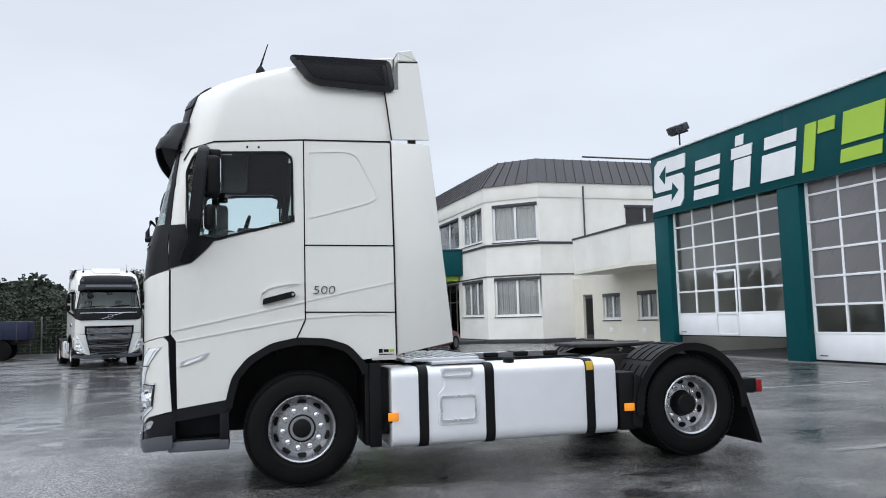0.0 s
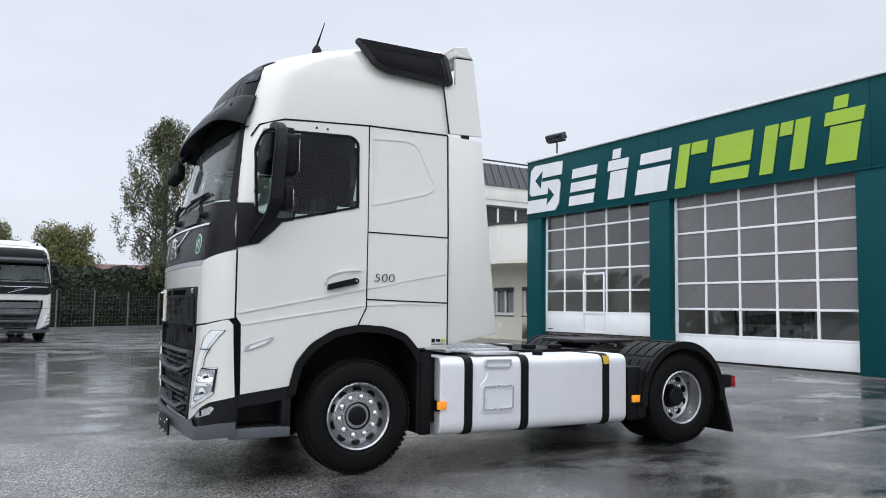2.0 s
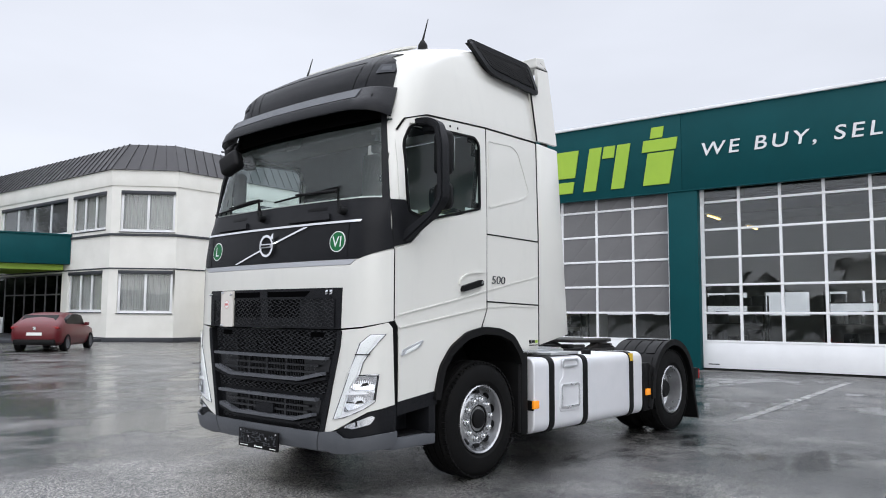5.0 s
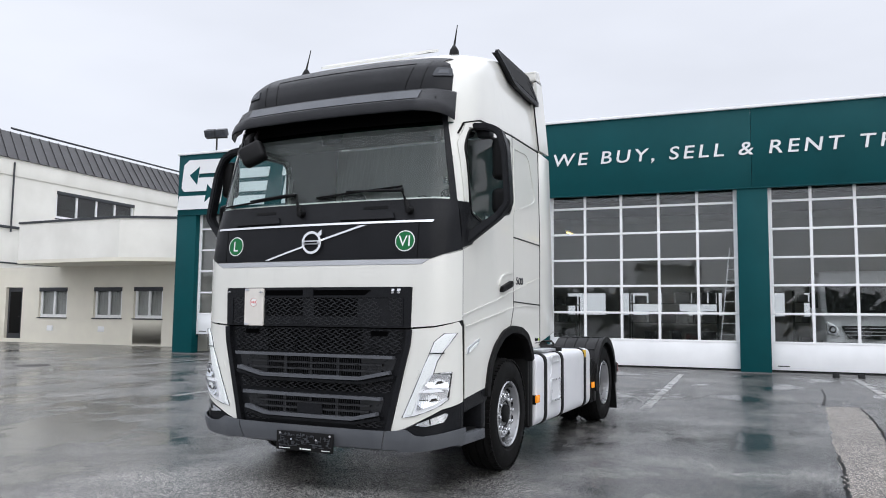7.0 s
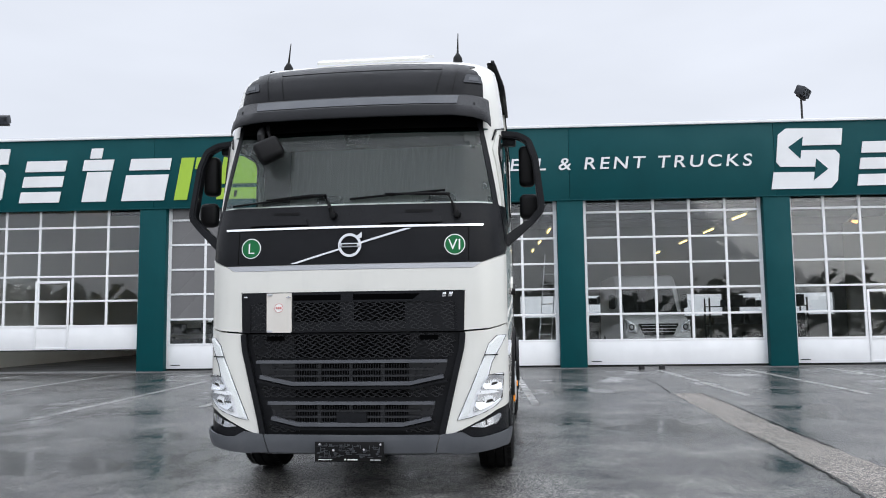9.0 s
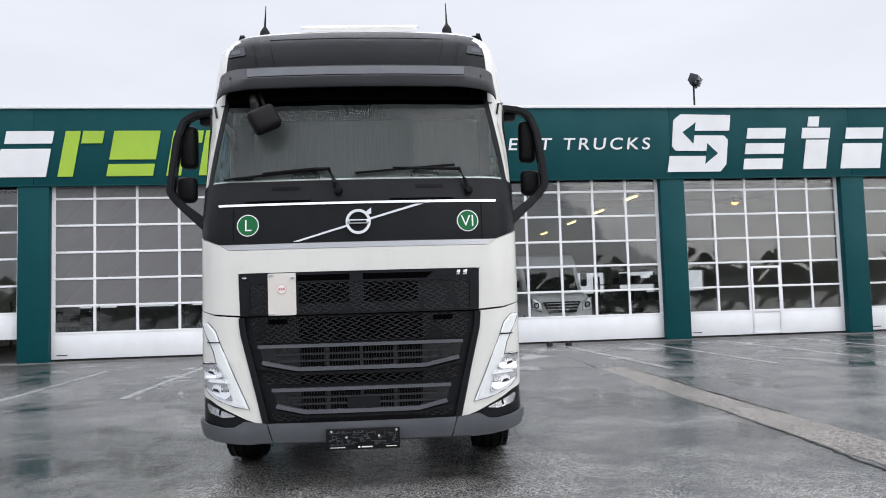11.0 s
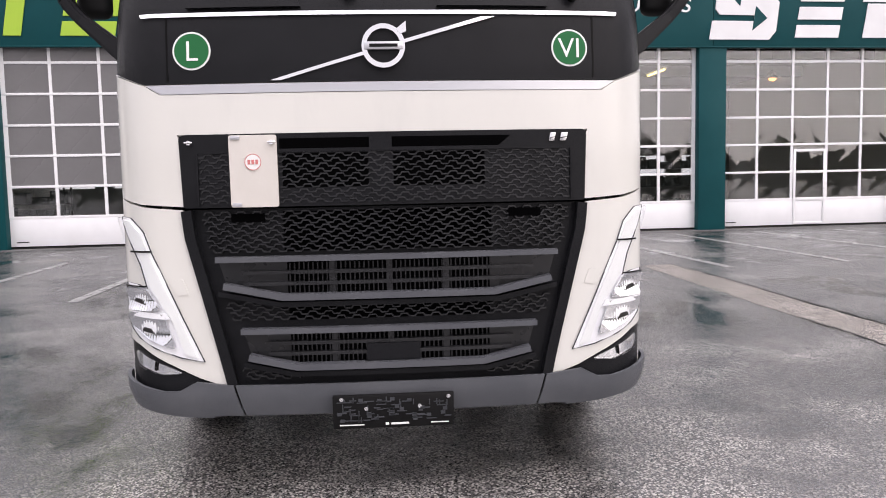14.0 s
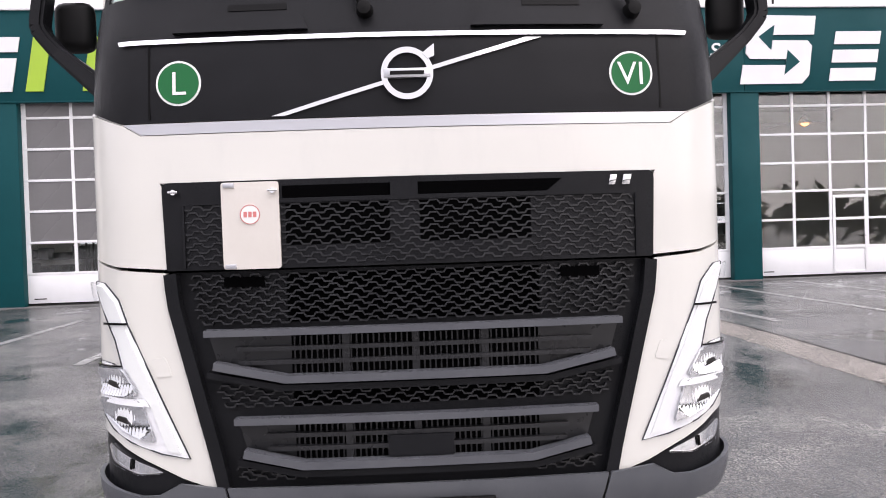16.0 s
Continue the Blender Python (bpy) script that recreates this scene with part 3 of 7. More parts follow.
def wicket_frame(a, b):
    bm = bmesh.new()
    for y0, y1, z0, z1 in ((b, b + 0.07, 0.02, 2.05), (a - 0.07, a, 0.02, 2.05), (b + 0.07, a - 0.07, 1.98, 2.05), (b + 0.07, a - 0.07, 0.02, 0.08),
                           (b + 0.07, a - 0.07, 0.66, 0.74), (b + 0.07, a - 0.07, 1.40, 1.47)):
        box(bm, -0.024, -0.008, y0, y1, z0, z1, 0.003)
    return bm


random.seed(11)
sectional_door(1, *BAYS[0], lift=0.58, wicket=(20.69, 19.63))
sectional_door(2, *BAYS[1], frosted=True)
sectional_door(3, *BAYS[2])
sectional_door(4, *BAYS[3])
sectional_door(5, *BAYS[4], wicket=(-3.50, -4.44))
sectional_door(6, *BAYS[5])

# the signs on the fascia: plain slanted shapes, and the line of words
SHEAR = 0.17


def sign_shape(bm, y, z, quads):
    """Slanted bars; quads of (left, right, low, high) from the sign's lower left corner."""
    for l, r, lo, hi in quads:
        pts = [(y - l - SHEAR * lo, z + lo), (y - r - SHEAR * lo, z + lo), (y - r - SHEAR * hi, z + hi), (y - l - SHEAR * hi, z + hi)]
        prism(bm, pts, "x", FX - 0.035, FX - 0.003, 0.006, 1)
    return bm


BAR = 0.33
SHAPES = [
    (21.17, "w", [(0.0, 1.24, 0.0, BAR), (0.0, 1.24, 0.47, 0.80), (0.0, 1.24, 0.94, 1.27)]),
    (19.30, "w", [(-0.10, 0.82, 0.94, 1.27), (0.06, 0.42, 1.31, 1.62), (0.06, 0.80, 0.0, 0.90)]),
    (18.02, "w", [(0.0, 1.30, 0.0, 0.78), (0.06, 1.30, 0.92, 1.27)]),
    (16.42, "g", [(0.0, 0.40, 0.0, 1.27), (0.46, 1.02, 0.92, 1.27)]),
    (15.14, "g", [(0.0, 1.24, 0.0, 0.34), (0.0, 1.24, 0.46, 1.27)]),
    (13.55, "g", [(0.0, 0.40, 0.0, 1.27), (0.46, 0.82, 0.92, 1.27), (0.88, 1.28, 0.0, 1.27)]),
    (11.78, "g", [(-0.10, 0.88, 0.94, 1.27), (0.08, 0.44, 1.31, 1.62), (0.08, 0.84, 0.0, 0.90)]),
]


def company_sign(shift):
    s = thing("company_sign", pose(0, shift, 0), "white and lime slanted sign shapes on the teal fascia", "sign", "company signs")
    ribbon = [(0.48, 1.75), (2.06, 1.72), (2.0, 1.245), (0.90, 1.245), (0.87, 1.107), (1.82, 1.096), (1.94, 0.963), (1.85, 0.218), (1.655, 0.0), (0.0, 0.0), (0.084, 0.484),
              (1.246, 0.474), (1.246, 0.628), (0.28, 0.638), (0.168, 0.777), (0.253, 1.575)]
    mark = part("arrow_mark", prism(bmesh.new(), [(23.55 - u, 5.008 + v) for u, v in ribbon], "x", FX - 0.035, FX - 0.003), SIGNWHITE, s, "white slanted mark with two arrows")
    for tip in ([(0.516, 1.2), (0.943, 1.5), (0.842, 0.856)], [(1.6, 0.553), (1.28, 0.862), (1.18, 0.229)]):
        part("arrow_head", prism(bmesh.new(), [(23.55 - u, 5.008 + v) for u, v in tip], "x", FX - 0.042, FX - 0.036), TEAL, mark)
    for y, c, quads in SHAPES:
        part("sign_shape", sign_shape(bmesh.new(), y, 5.06, quads), SIGNWHITE if c == "w" else LIME, s)
    return s


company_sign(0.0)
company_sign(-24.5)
facing = Matrix(((0, 0, -1, 0), (-1, 0, 0, 0), (0, 1, 0, 0), (0, 0, 0, 1)))
slogan = words("sign_lettering", "WE BUY, SELL & RENT TRUCKS", 0.50, Matrix.Translation((FX - 0.02, 10.08, 5.71)) @ facing, SIGNWHITE, spacing=1.30, bold=0.004, shear=0.16, width=10.5)
slogan = letters(slogan, SIGNWHITE)
tagged(slogan, "white lettering on the teal workshop fascia", "sign lettering")


def floodlight(y, h, turn, reach=0.22, wide_head=0.19):
    f = thing("floodlight", pose(FX + 0.3, y, ZR, 0, 0, turn), "grey twin floodlight on a short mast on the roof edge", "floodlight", "roof floodlights")
    part("mast", tube(bmesh.new(), [(0, 0, 0), (0, 0, h)], 0.03), STEEL, f)
    part("cross_arm", boxed(-0.04, 0.04, -reach - 0.18, reach + 0.18, h - 0.03, h + 0.03, 0.01), STEEL, f)
    for dy in (-reach, reach):
        bm = box(bmesh.new(), -0.16, 0.10, dy - wide_head, dy + wide_head, h + 0.04, h + 0.30, 0.03)
        bmesh.ops.rotate(bm, verts=bm.verts, cent=(0, dy, h + 0.1), matrix=Matrix.Rotation(radians(-25), 3, "Y"))
        lamp = part("lamp_head", bm, LEDGE, f)
        bm = box(bmesh.new(), -0.172, -0.163, dy - wide_head + 0.03, dy + wide_head - 0.03, h + 0.07, h + 0.27)
        bmesh.ops.rotate(bm, verts=bm.verts, cent=(0, dy, h + 0.1), matrix=Matrix.Rotation(radians(-25), 3, "Y"))
        part("lamp_glass", bm, LENS, lamp)


floodlight(22.2, 0.55, 8)
floodlight(-2.05, 0.72, 52, 0.17, 0.14)

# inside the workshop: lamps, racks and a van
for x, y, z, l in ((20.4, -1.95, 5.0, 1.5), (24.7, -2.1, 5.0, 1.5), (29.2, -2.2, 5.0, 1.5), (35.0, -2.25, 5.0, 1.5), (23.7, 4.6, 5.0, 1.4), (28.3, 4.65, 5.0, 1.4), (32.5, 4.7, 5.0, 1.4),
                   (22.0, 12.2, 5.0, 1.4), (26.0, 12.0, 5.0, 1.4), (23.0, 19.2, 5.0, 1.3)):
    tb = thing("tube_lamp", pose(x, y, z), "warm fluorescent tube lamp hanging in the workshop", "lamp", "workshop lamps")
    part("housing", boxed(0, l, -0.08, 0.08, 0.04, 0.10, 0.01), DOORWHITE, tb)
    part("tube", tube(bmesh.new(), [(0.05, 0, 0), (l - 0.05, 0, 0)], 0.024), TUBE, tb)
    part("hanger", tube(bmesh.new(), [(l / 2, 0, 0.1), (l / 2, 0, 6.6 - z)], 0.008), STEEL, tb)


pendant = thing("pendant_lamp", pose(20.04, -5.5, 4.55), "warm orange pendant lamp hanging in the workshop", "lamp", "workshop lamps")
part("shade", lathe(bmesh.new(), [(0.36, 0.0), (0.36, 0.06), (0.30, 0.10), (0.10, 0.26), (0.085, 0.26), (0.28, 0.09), (0.34, 0.0)], "z", 24), ALU, pendant)
part("bulb", lathe(bmesh.new(), [(0.28, 0.0), (0.26, 0.06), (0.16, 0.13), (0.06, 0.11), (0.0, 0.0)], "z", 20), WARM, pendant)
part("hanger", tube(bmesh.new(), [(0, 0, 0.36), (0, 0, 2.05)], 0.01), STEEL, pendant)


def van(m):
    v = thing("van", m, "white delivery van parked inside the workshop", "van")
    prof = rounded([(-2.4, 0.45), (-2.45, 0.95), (-2.15, 1.18), (-1.35, 1.32), (-0.75, 2.15), (-0.45, 2.4), (2.5, 2.4), (2.55, 0.45)], [0.1, 0.2, 0.3, 0.2, 0.3, 0.3, 0.2, 0.1])
    part("body", prism(bmesh.new(), prof, "y", -0.96, 0.96, 0.09, 3), DOORWHITE, v)
    part("windscreen", prism(bmesh.new(), [(-1.42, 1.36), (-0.86, 2.06), (-0.82, 2.04), (-1.38, 1.33)], "y", -0.8, 0.8), GLOSSBLACK, v)
    for s in (-1, 1):
        hl = part("headlight", prism(bmesh.new(), rounded([(s * 0.62, 0.78), (s * 0.90, 0.84), (s * 0.93, 1.14), (s * 0.80, 1.10), (s * 0.64, 0.98)], 0.03), "x", -2.47, -2.2, 0.02), LAMPCHROME, v)
        part("bulb_ring", lathe(bmesh.new(), [(-2.49, 0.05), (-2.475, 0.085), (-2.46, 0.085)], "x", 18, (0, s * 0.78, 0.95)), GLOSSBLACK, hl)
        part("door_mirror", boxed(-1.15, -1.0, s * 1.0, s * 1.2, 1.45, 1.85, 0.05), BLACK, v)
        for x in (-1.55, 1.6):
            part("wheel", lathe(bmesh.new(), [(s * 0.72, 0.0), (s * 0.72, 0.34), (s * 0.97, 0.34), (s * 0.985, 0.25), (s * 0.95, 0.0)], "y", 24, (x, 0, 0.34)), RUBBER, v)
    gr = part("grille", prism(bmesh.new(), rounded([(-0.58, 1.04), (0.58, 1.04), (0.42, 0.74), (-0.42, 0.74)], 0.04), "x", -2.50, -2.38, 0.01), BLACK, v)
    for z in (0.82, 0.90, 0.98):
        part("grille_bar", boxed(-2.52, -2.495, -0.50, 0.50, z, z + 0.018, 0.004), SILVER, gr)
    part("badge", lathe(bmesh.new(), [(-2.53, 0.085), (-2.53, 0.10), (-2.49, 0.10)], "x", 24, (0, 0, 0.90)), CHROME, gr)
    part("wiper", tube(bmesh.new(), [(-1.43, -0.5, 1.40), (-1.40, 0.4, 1.42)], 0.012), BLACK, v)
    part("bumper", boxed(-2.5, -2.3, -0.9, 0.9, 0.42, 0.66, 0.06), GREYTRIM, v)


van(pose(19.4, 2.0, 0.031) @ Matrix.Diagonal((1, 1.04, 1.16, 1)))

# aluminium ladder leaning inside the next door
ladder = thing("ladder", pose(0, 0, 0), "aluminium ladder leaning inside the workshop door", "ladder")
for dy in (0.0, 0.36):
    part("rail", strip(bmesh.new(), [(16.5, 5.35 + dy, 0.035), (17.1, 5.0 + dy, 3.4)], 0.03, 0.07, (0, 1, 0)), ALU, ladder)
for k in range(1, 11):
    t = k / 11
    part("rung", tube(bmesh.new(), [(16.5 + 0.6 * t, 5.35 - 0.35 * t, 0.035 + 3.365 * t), (16.5 + 0.6 * t, 5.71 - 0.35 * t, 0.035 + 3.365 * t)], 0.015), ALU, ladder)



def rack(x, y, w, h, seed):
    r = thing("storage_rack", pose(x, y, 0.031), "steel rack with dark boxes and parts in the workshop", "storage rack", "workshop racks")
    random.seed(seed)
    for dx in (0, 0.7):
        for dy in (0, w):
            part("upright", boxed(dx, dx + 0.06, dy, dy + 0.06, 0, h), STEEL, r)
    for i in range(3):
        z = 0.35 + i * h / 3
        part("shelf", boxed(0, 0.76, 0, w + 0.06, z, z + 0.04), STEEL, r)
        yy = 0.1
        while yy < w - 0.5:
            ww = random.uniform(0.25, 0.6)
            part("carton", boxed(0.08, 0.62, yy, yy + ww, z + 0.041, z + 0.041 + random.uniform(0.2, 0.5), 0.01), random.choice((BLACK, LEDGE, CONCRETE, DASH)), r)
            yy += ww + random.uniform(0.03, 0.2)


for k, (x, y, w, h) in enumerate(((27, 6.0, 3.5, 2.4), (26, -6.2, 4.0, 2.2), (28, 12.0, 4.0, 2.3), (24.5, 18.5, 3.0, 1.8), (30, -1.0, 4.0, 2.6))):
    rack(x, y, w, h, k)

# ---- office building ----


def frame_of(p0, p1):
    """A wall's own axes: x along it from p0 to p1, y into the building, z up."""
    d = (Vector((*p1, 0)) - Vector((*p0, 0)))
    u = d.normalized()
    return Matrix(((u.x, -u.y, 0, p0[0]), (u.y, u.x, 0, p0[1]), (0, 0, 1, 0), (0, 0, 0, 1))), d.length


def wall(name, p0, p1, z0, z1, openings, material, parent, thick=0.3):
    m, length = frame_of(p0, p1)
    xs = sorted({0.0, length, *[v for o in openings for v in o[:2]]})
    zs = sorted({z0, z1, *[v for o in openings for v in o[2:]]})
    bm = bmesh.new()
    for xa, xb in zip(xs, xs[1:]):
        for za, zb in zip(zs, zs[1:]):
            if not any(o[0] <= xa and xb <= o[1] and o[2] <= za and zb <= o[3] for o in openings):
                box(bm, xa, xb, 0, thick, za, zb)
    bmesh.ops.remove_doubles(bm, verts=bm.verts, dist=0.0005)
    shared = collections.defaultdict(list)
    for f in bm.faces:
        shared[frozenset(f.verts)].append(f)
    bmesh.ops.delete(bm, geom=[f for fs in shared.values() if len(fs) > 1 for f in fs], context="FACES_ONLY")
    ob = part(name, bm, material, parent, "", 5)
    ob.matrix_basis = m
    return ob


OFF = thing("office_building", pose(0, 0, 0), "two-storey white office building with a dark seamed mansard roof", "building", kind="structure")


def office_window(p0, p1, o, panes, back="curtain"):
    """A window set in an opening o of the wall p0-p1: frame, sashes, panes, sill and what hangs behind."""
    m, _ = frame_of(p0, p1)
    w = part("window", boxed(o[0] + 0.002, o[1] - 0.002, 0.19, 0.20, o[2] + 0.001, o[2] + 0.012), PVC, OFF)
    bm = bmesh.new()
    a, b, lo, hi = o
    for x0, x1, za, zb in ((a, a + 0.07, lo, hi), (b - 0.07, b, lo, hi), (a + 0.07, b - 0.07, hi - 0.07, hi), (a + 0.07, b - 0.07, lo, lo + 0.07)):
        box(bm, x0, x1, 0.10, 0.18, za, zb, 0.006)
    w.data = mesh_of("window_frame", bm, PVC)
    w.matrix_basis = m
    pw = (b - a - 0.14) / panes
    for k in range(panes):
        x0 = a + 0.07 + k * pw
        bm = bmesh.new()
        for q in ((x0, x0 + 0.06, lo + 0.07, hi - 0.07), (x0 + pw - 0.06, x0 + pw, lo + 0.07, hi - 0.07), (x0 + 0.06, x0 + pw - 0.06, hi - 0.13, hi - 0.07), (x0 + 0.06, x0 + pw - 0.06, lo + 0.07, lo + 0.13)):
            box(bm, q[0], q[1], 0.085, 0.16, q[2], q[3], 0.006)
        part("sash", bm, PVC, w)
        part("pane", boxed(x0 + 0.06, x0 + pw - 0.06, 0.12, 0.13, lo + 0.13, hi - 0.13), OFFICEPANE, w)
        bm = bmesh.new()
        if back == "curtain":
            n = int(pw / 0.035)
            pts = [(x0 + pw * i / n, 0.215 + 0.02 * math.sin(i * 1.9) + 0.015 * math.sin(i * 0.63)) for i in range(n + 1)]
            prism(bm, pts + [(x, y + 0.01) for x, y in pts[::-1]], "z", lo + 0.05, hi)
            part("curtain", bm, CURTAIN, w, "", 5)
        elif back == "blind":
            z = lo + 0.1
            while z < hi - 0.1:
                box(bm, x0 + 0.02, x0 + pw - 0.02, 0.24, 0.275, z, z + 0.045)
                z += 0.06
            part("blind", bm, BLIND, w)
    part("window_sill", boxed(a - 0.04, b + 0.04, -0.05, 0.10, lo - 0.05, lo - 0.002, 0.008), LEDGE, w)
    part("shutter_box", boxed(a + 0.003, b - 0.003, -0.02, 0.083, hi - 0.17, hi - 0.002, 0.006), LEDGE, w)
    return w


W0, W1, S0, S1 = (15.2, 59.3), (15.2, 40.2), (17.5, 37.9), (36.0, 37.9)
SEG = {"west": (W0, W1), "cut": (W1, S0), "south": (S0, S1)}
OPEN = {
    "west": [(0.6, 4.8, 5.73, 7.72), (6.1, 14.5, 5.73, 7.72), (15.1, 18.6, 5.73, 7.72), (14.9, 18.5, 1.49, 3.62), (2.6, 14.2, 0.15, 3.6)],
    "cut": [(0.45, 3.15, 5.6, 7.72), (0.45, 3.15, 1.45, 3.62)],
    "south": [(5.3, 10.7, 6.2, 7.62)],
}
for key, (p, q) in SEG.items():
    lo = 5.5
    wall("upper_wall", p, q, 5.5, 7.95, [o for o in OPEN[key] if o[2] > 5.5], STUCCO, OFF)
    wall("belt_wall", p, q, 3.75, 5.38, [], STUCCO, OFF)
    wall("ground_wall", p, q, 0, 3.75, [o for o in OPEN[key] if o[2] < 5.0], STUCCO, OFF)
    m, ln = frame_of(p, q)
    for nm, z0, z1, dy, mt in (("ledge", 5.38, 5.5, -0.07, LEDGE), ("fascia", 7.952, 8.78, -0.05, STUCCO), ("ground_ledge", 3.68, 3.748, -0.04, LEDGE), ("plinth", 0.0, 0.22, -0.03, LEDGE)):
        ob = part(nm, boxed(-0.02, ln + 0.02, dy, -0.002 if nm != "fascia" else 0.3, z0, z1, 0.006), mt, OFF)
        ob.matrix_basis = m
for key, o, n, back in (("west", 0, 2, "blind"), ("west", 1, 4, "blind"), ("west", 2, 3, "curtain"), ("west", 3, 3, "curtain"), ("cut", 0, 2, "curtain"), ("cut", 1, 2, "curtain"), ("south", 0, 4, "none")):
    office_window(*SEG[key], OPEN[key][o], n, back)
for z in (3.9, 7.9):
    part("floor_slab", prism(bmesh.new(), [(15.5, 59.0), (15.5, 40.3), (17.6, 38.2), (36, 38.2), (36, 59)], "z", z - 0.15, z), CONCRETE, OFF)
part("rear_wall", boxed(22, 22.2, 42, 59.3, 0, 8.7), HALLWALL, OFF)
part("end_wall", boxed(15.5, 36, 59.05, 59.3, 0, 8.7), STUCCO, OFF)
# the mansard: a sloping band with standing seams
eave = [(15.05, 59.6), (15.05, 40.13), (17.43, 37.75), (36.2, 37.75)]
ridge = [(16.3, 58.4), (16.3, 40.65), (17.95, 39.0), (36.2, 39.0)]
ZE, ZTOP = 8.78, 10.35
bm = bmesh.new()
lo = [bm.verts.new((x, y, ZE)) for x, y in eave]
hi = [bm.verts.new((x, y, ZTOP)) for x, y in ridge]
far = [bm.verts.new((36.2, 58.4, ZTOP)), bm.verts.new((36.2, 59.6, ZE))]
for i in range(3):
    bm.faces.new((lo[i], lo[i + 1], hi[i + 1], hi[i]))
bm.faces.new((*hi, far[0]))
bm.faces.new((lo[0], hi[0], far[0], far[1]))
bm.faces.new((*lo, far[1]))
roof = part("roof", bm, ROOF, OFF, "dark standing seam metal mansard", 20)
bm = bmesh.new()
for (a, b), (c, d) in zip(zip(eave, eave[1:]), zip(ridge, ridge[1:])):
    n = max(2, int((Vector(b) - Vector(a)).length / 0.58))
    for k in range(n + 1):
        t = k / n
        p, q = Vector(a).lerp(Vector(b), t), Vector(c).lerp(Vector(d), t)
        strip(bm, [(p.x, p.y, ZE + 0.02), (q.x, q.y, ZTOP + 0.02)], 0.03, 0.05, (Vector(b) - Vector(a)).to_3d())
part("roof_seams", bm, ROOF, roof)
part("roof_rail", tube(bmesh.new(), [(21.0, 39.2, ZTOP + 0.25), (35.5, 39.2, ZTOP + 0.25)], 0.05), LEDGE, roof)
part("downpipe", tube(bmesh.new(), [(20.2, 37.8, 8.6), (20.2, 37.8, 5.2)], 0.045), LEDGE, OFF)

# the low wing with its terrace
X0 = 19.4
wing_p, wing_q = (X0, 37.9), (X0, 24.2)
wing_open = [(1.05, 2.1, 0.16, 2.5), (3.15, 4.85, 1.15, 2.48), (6.4, 8.0, 1.15, 2.48), (8.65, 10.2, 1.15, 2.48), (11.0, 12.5, 1.15, 2.48)]
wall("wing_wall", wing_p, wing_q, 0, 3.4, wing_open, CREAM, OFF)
for o in wing_open[1:]:
    office_window(wing_p, wing_q, o, 2)
m, _ = frame_of(wing_p, wing_q)
dr = part("office_door", boxed(1.08, 2.07, 0.12, 0.18, 0.16, 2.47, 0.006), LEDGE, OFF, "grey metal door with a narrow glass light")
dr.matrix_basis = m
part("door_glass", boxed(1.2, 1.9, 0.112, 0.119, 0.4, 2.3), GLOSSBLACK, dr)
part("door_handle", tube(bmesh.new(), [(1.98, 0.12, 1.15), (1.98, 0.06, 1.15), (1.85, 0.06, 1.15)], 0.012), STEEL, dr)
outline = [(17.25, 33.6), (16.85, 27.7), (18.0, 25.0), (X0 + 3, 24.6), (X0 + 3, 33.6)]
part("terrace_slab", prism(bmesh.new(), outline, "z", 3.402, 3.55), CREAM, OFF)
bm = bmesh.new()
cen = Vector((20.0, 29.0))
inner = [tuple(Vector(p) + (cen - Vector(p)).normalized() * 0.22) for p in outline]
for k in range(4):
    a, b, c, d = outline[k - 1], outline[k], inner[k], inner[k - 1]
    prism(bm, [a, b, c, d], "z", 3.552, 5.08)
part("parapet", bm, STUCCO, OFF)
bm = bmesh.new()
wide = [tuple(Vector(p) - (cen - Vector(p)).normalized() * 0.05) for p in outline]
for k in range(4):
    prism(bm, [wide[k - 1], wide[k], inner[k], inner[k - 1]], "z", 5.082, 5.17)
part("parapet_cap", bm, LEDGE, OFF)
part("wing_back_wall", boxed(X0 + 3.0, X0 + 3.2, 24.2, 37.6, 0, 3.4), HALLWALL, OFF)

# the entrance canopy, its posts and its paved step
canopy = thing("entrance_canopy", pose(0, 0, 0), "teal entrance canopy with a lime underside on lime posts", "canopy", kind="structure")
plan = [(15.18, 44.2), (9.75, 46.4), (9.4, 51.5), (15.18, 52.4)]
part("fascia", prism(bmesh.new(), plan, "z", 4.05, 5.6, 0.02), TEAL, canopy)
part("cap", prism(bmesh.new(), [(15.18, 44.15), (9.7, 46.35), (9.35, 51.55), (15.18, 52.45)], "z", 5.601, 5.68), TEAL, canopy)
part("soffit", prism(bmesh.new(), [(15.1, 44.8), (10.2, 46.8), (9.9, 51.1), (15.1, 51.9)], "z", 3.75, 4.048), LIME, canopy)
for x, y in ((10.45, 46.9), (10.4, 50.6)):
    part("post", boxed(x - 0.2, x + 0.2, y - 0.2, y + 0.2, 0.16, 3.748, 0.01), LIME, canopy)
bm = bmesh.new()
e0, e1 = Vector((9.75, 46.4, 0)), Vector((15.18, 44.2, 0))
u = (e1 - e0).normalized()
nrm = Vector((u.y, -u.x, 0))
for l, r, z0, z1 in ((0.55, 1.9, 4.30, 4.52), (0.6, 2.0, 5.15, 5.35), (0.6, 0.85, 4.85, 5.15), (1.65, 1.95, 4.52, 4.85), (0.6, 1.95, 4.72, 4.90)):
    a, b = e0 + u * l + nrm * 0.005, e0 + u * r + nrm * 0.005
    prism(bm, [(a.x, a.y), (b.x, b.y), (b.x + nrm.x * 0.03, b.y + nrm.y * 0.03), (a.x + nrm.x * 0.03, a.y + nrm.y * 0.03)], "z", z0, z1)
part("arrow_mark", bm, SIGNWHITE, canopy)
f0, f1 = Vector((9.4, 51.5, 0)), Vector((9.75, 46.4, 0))
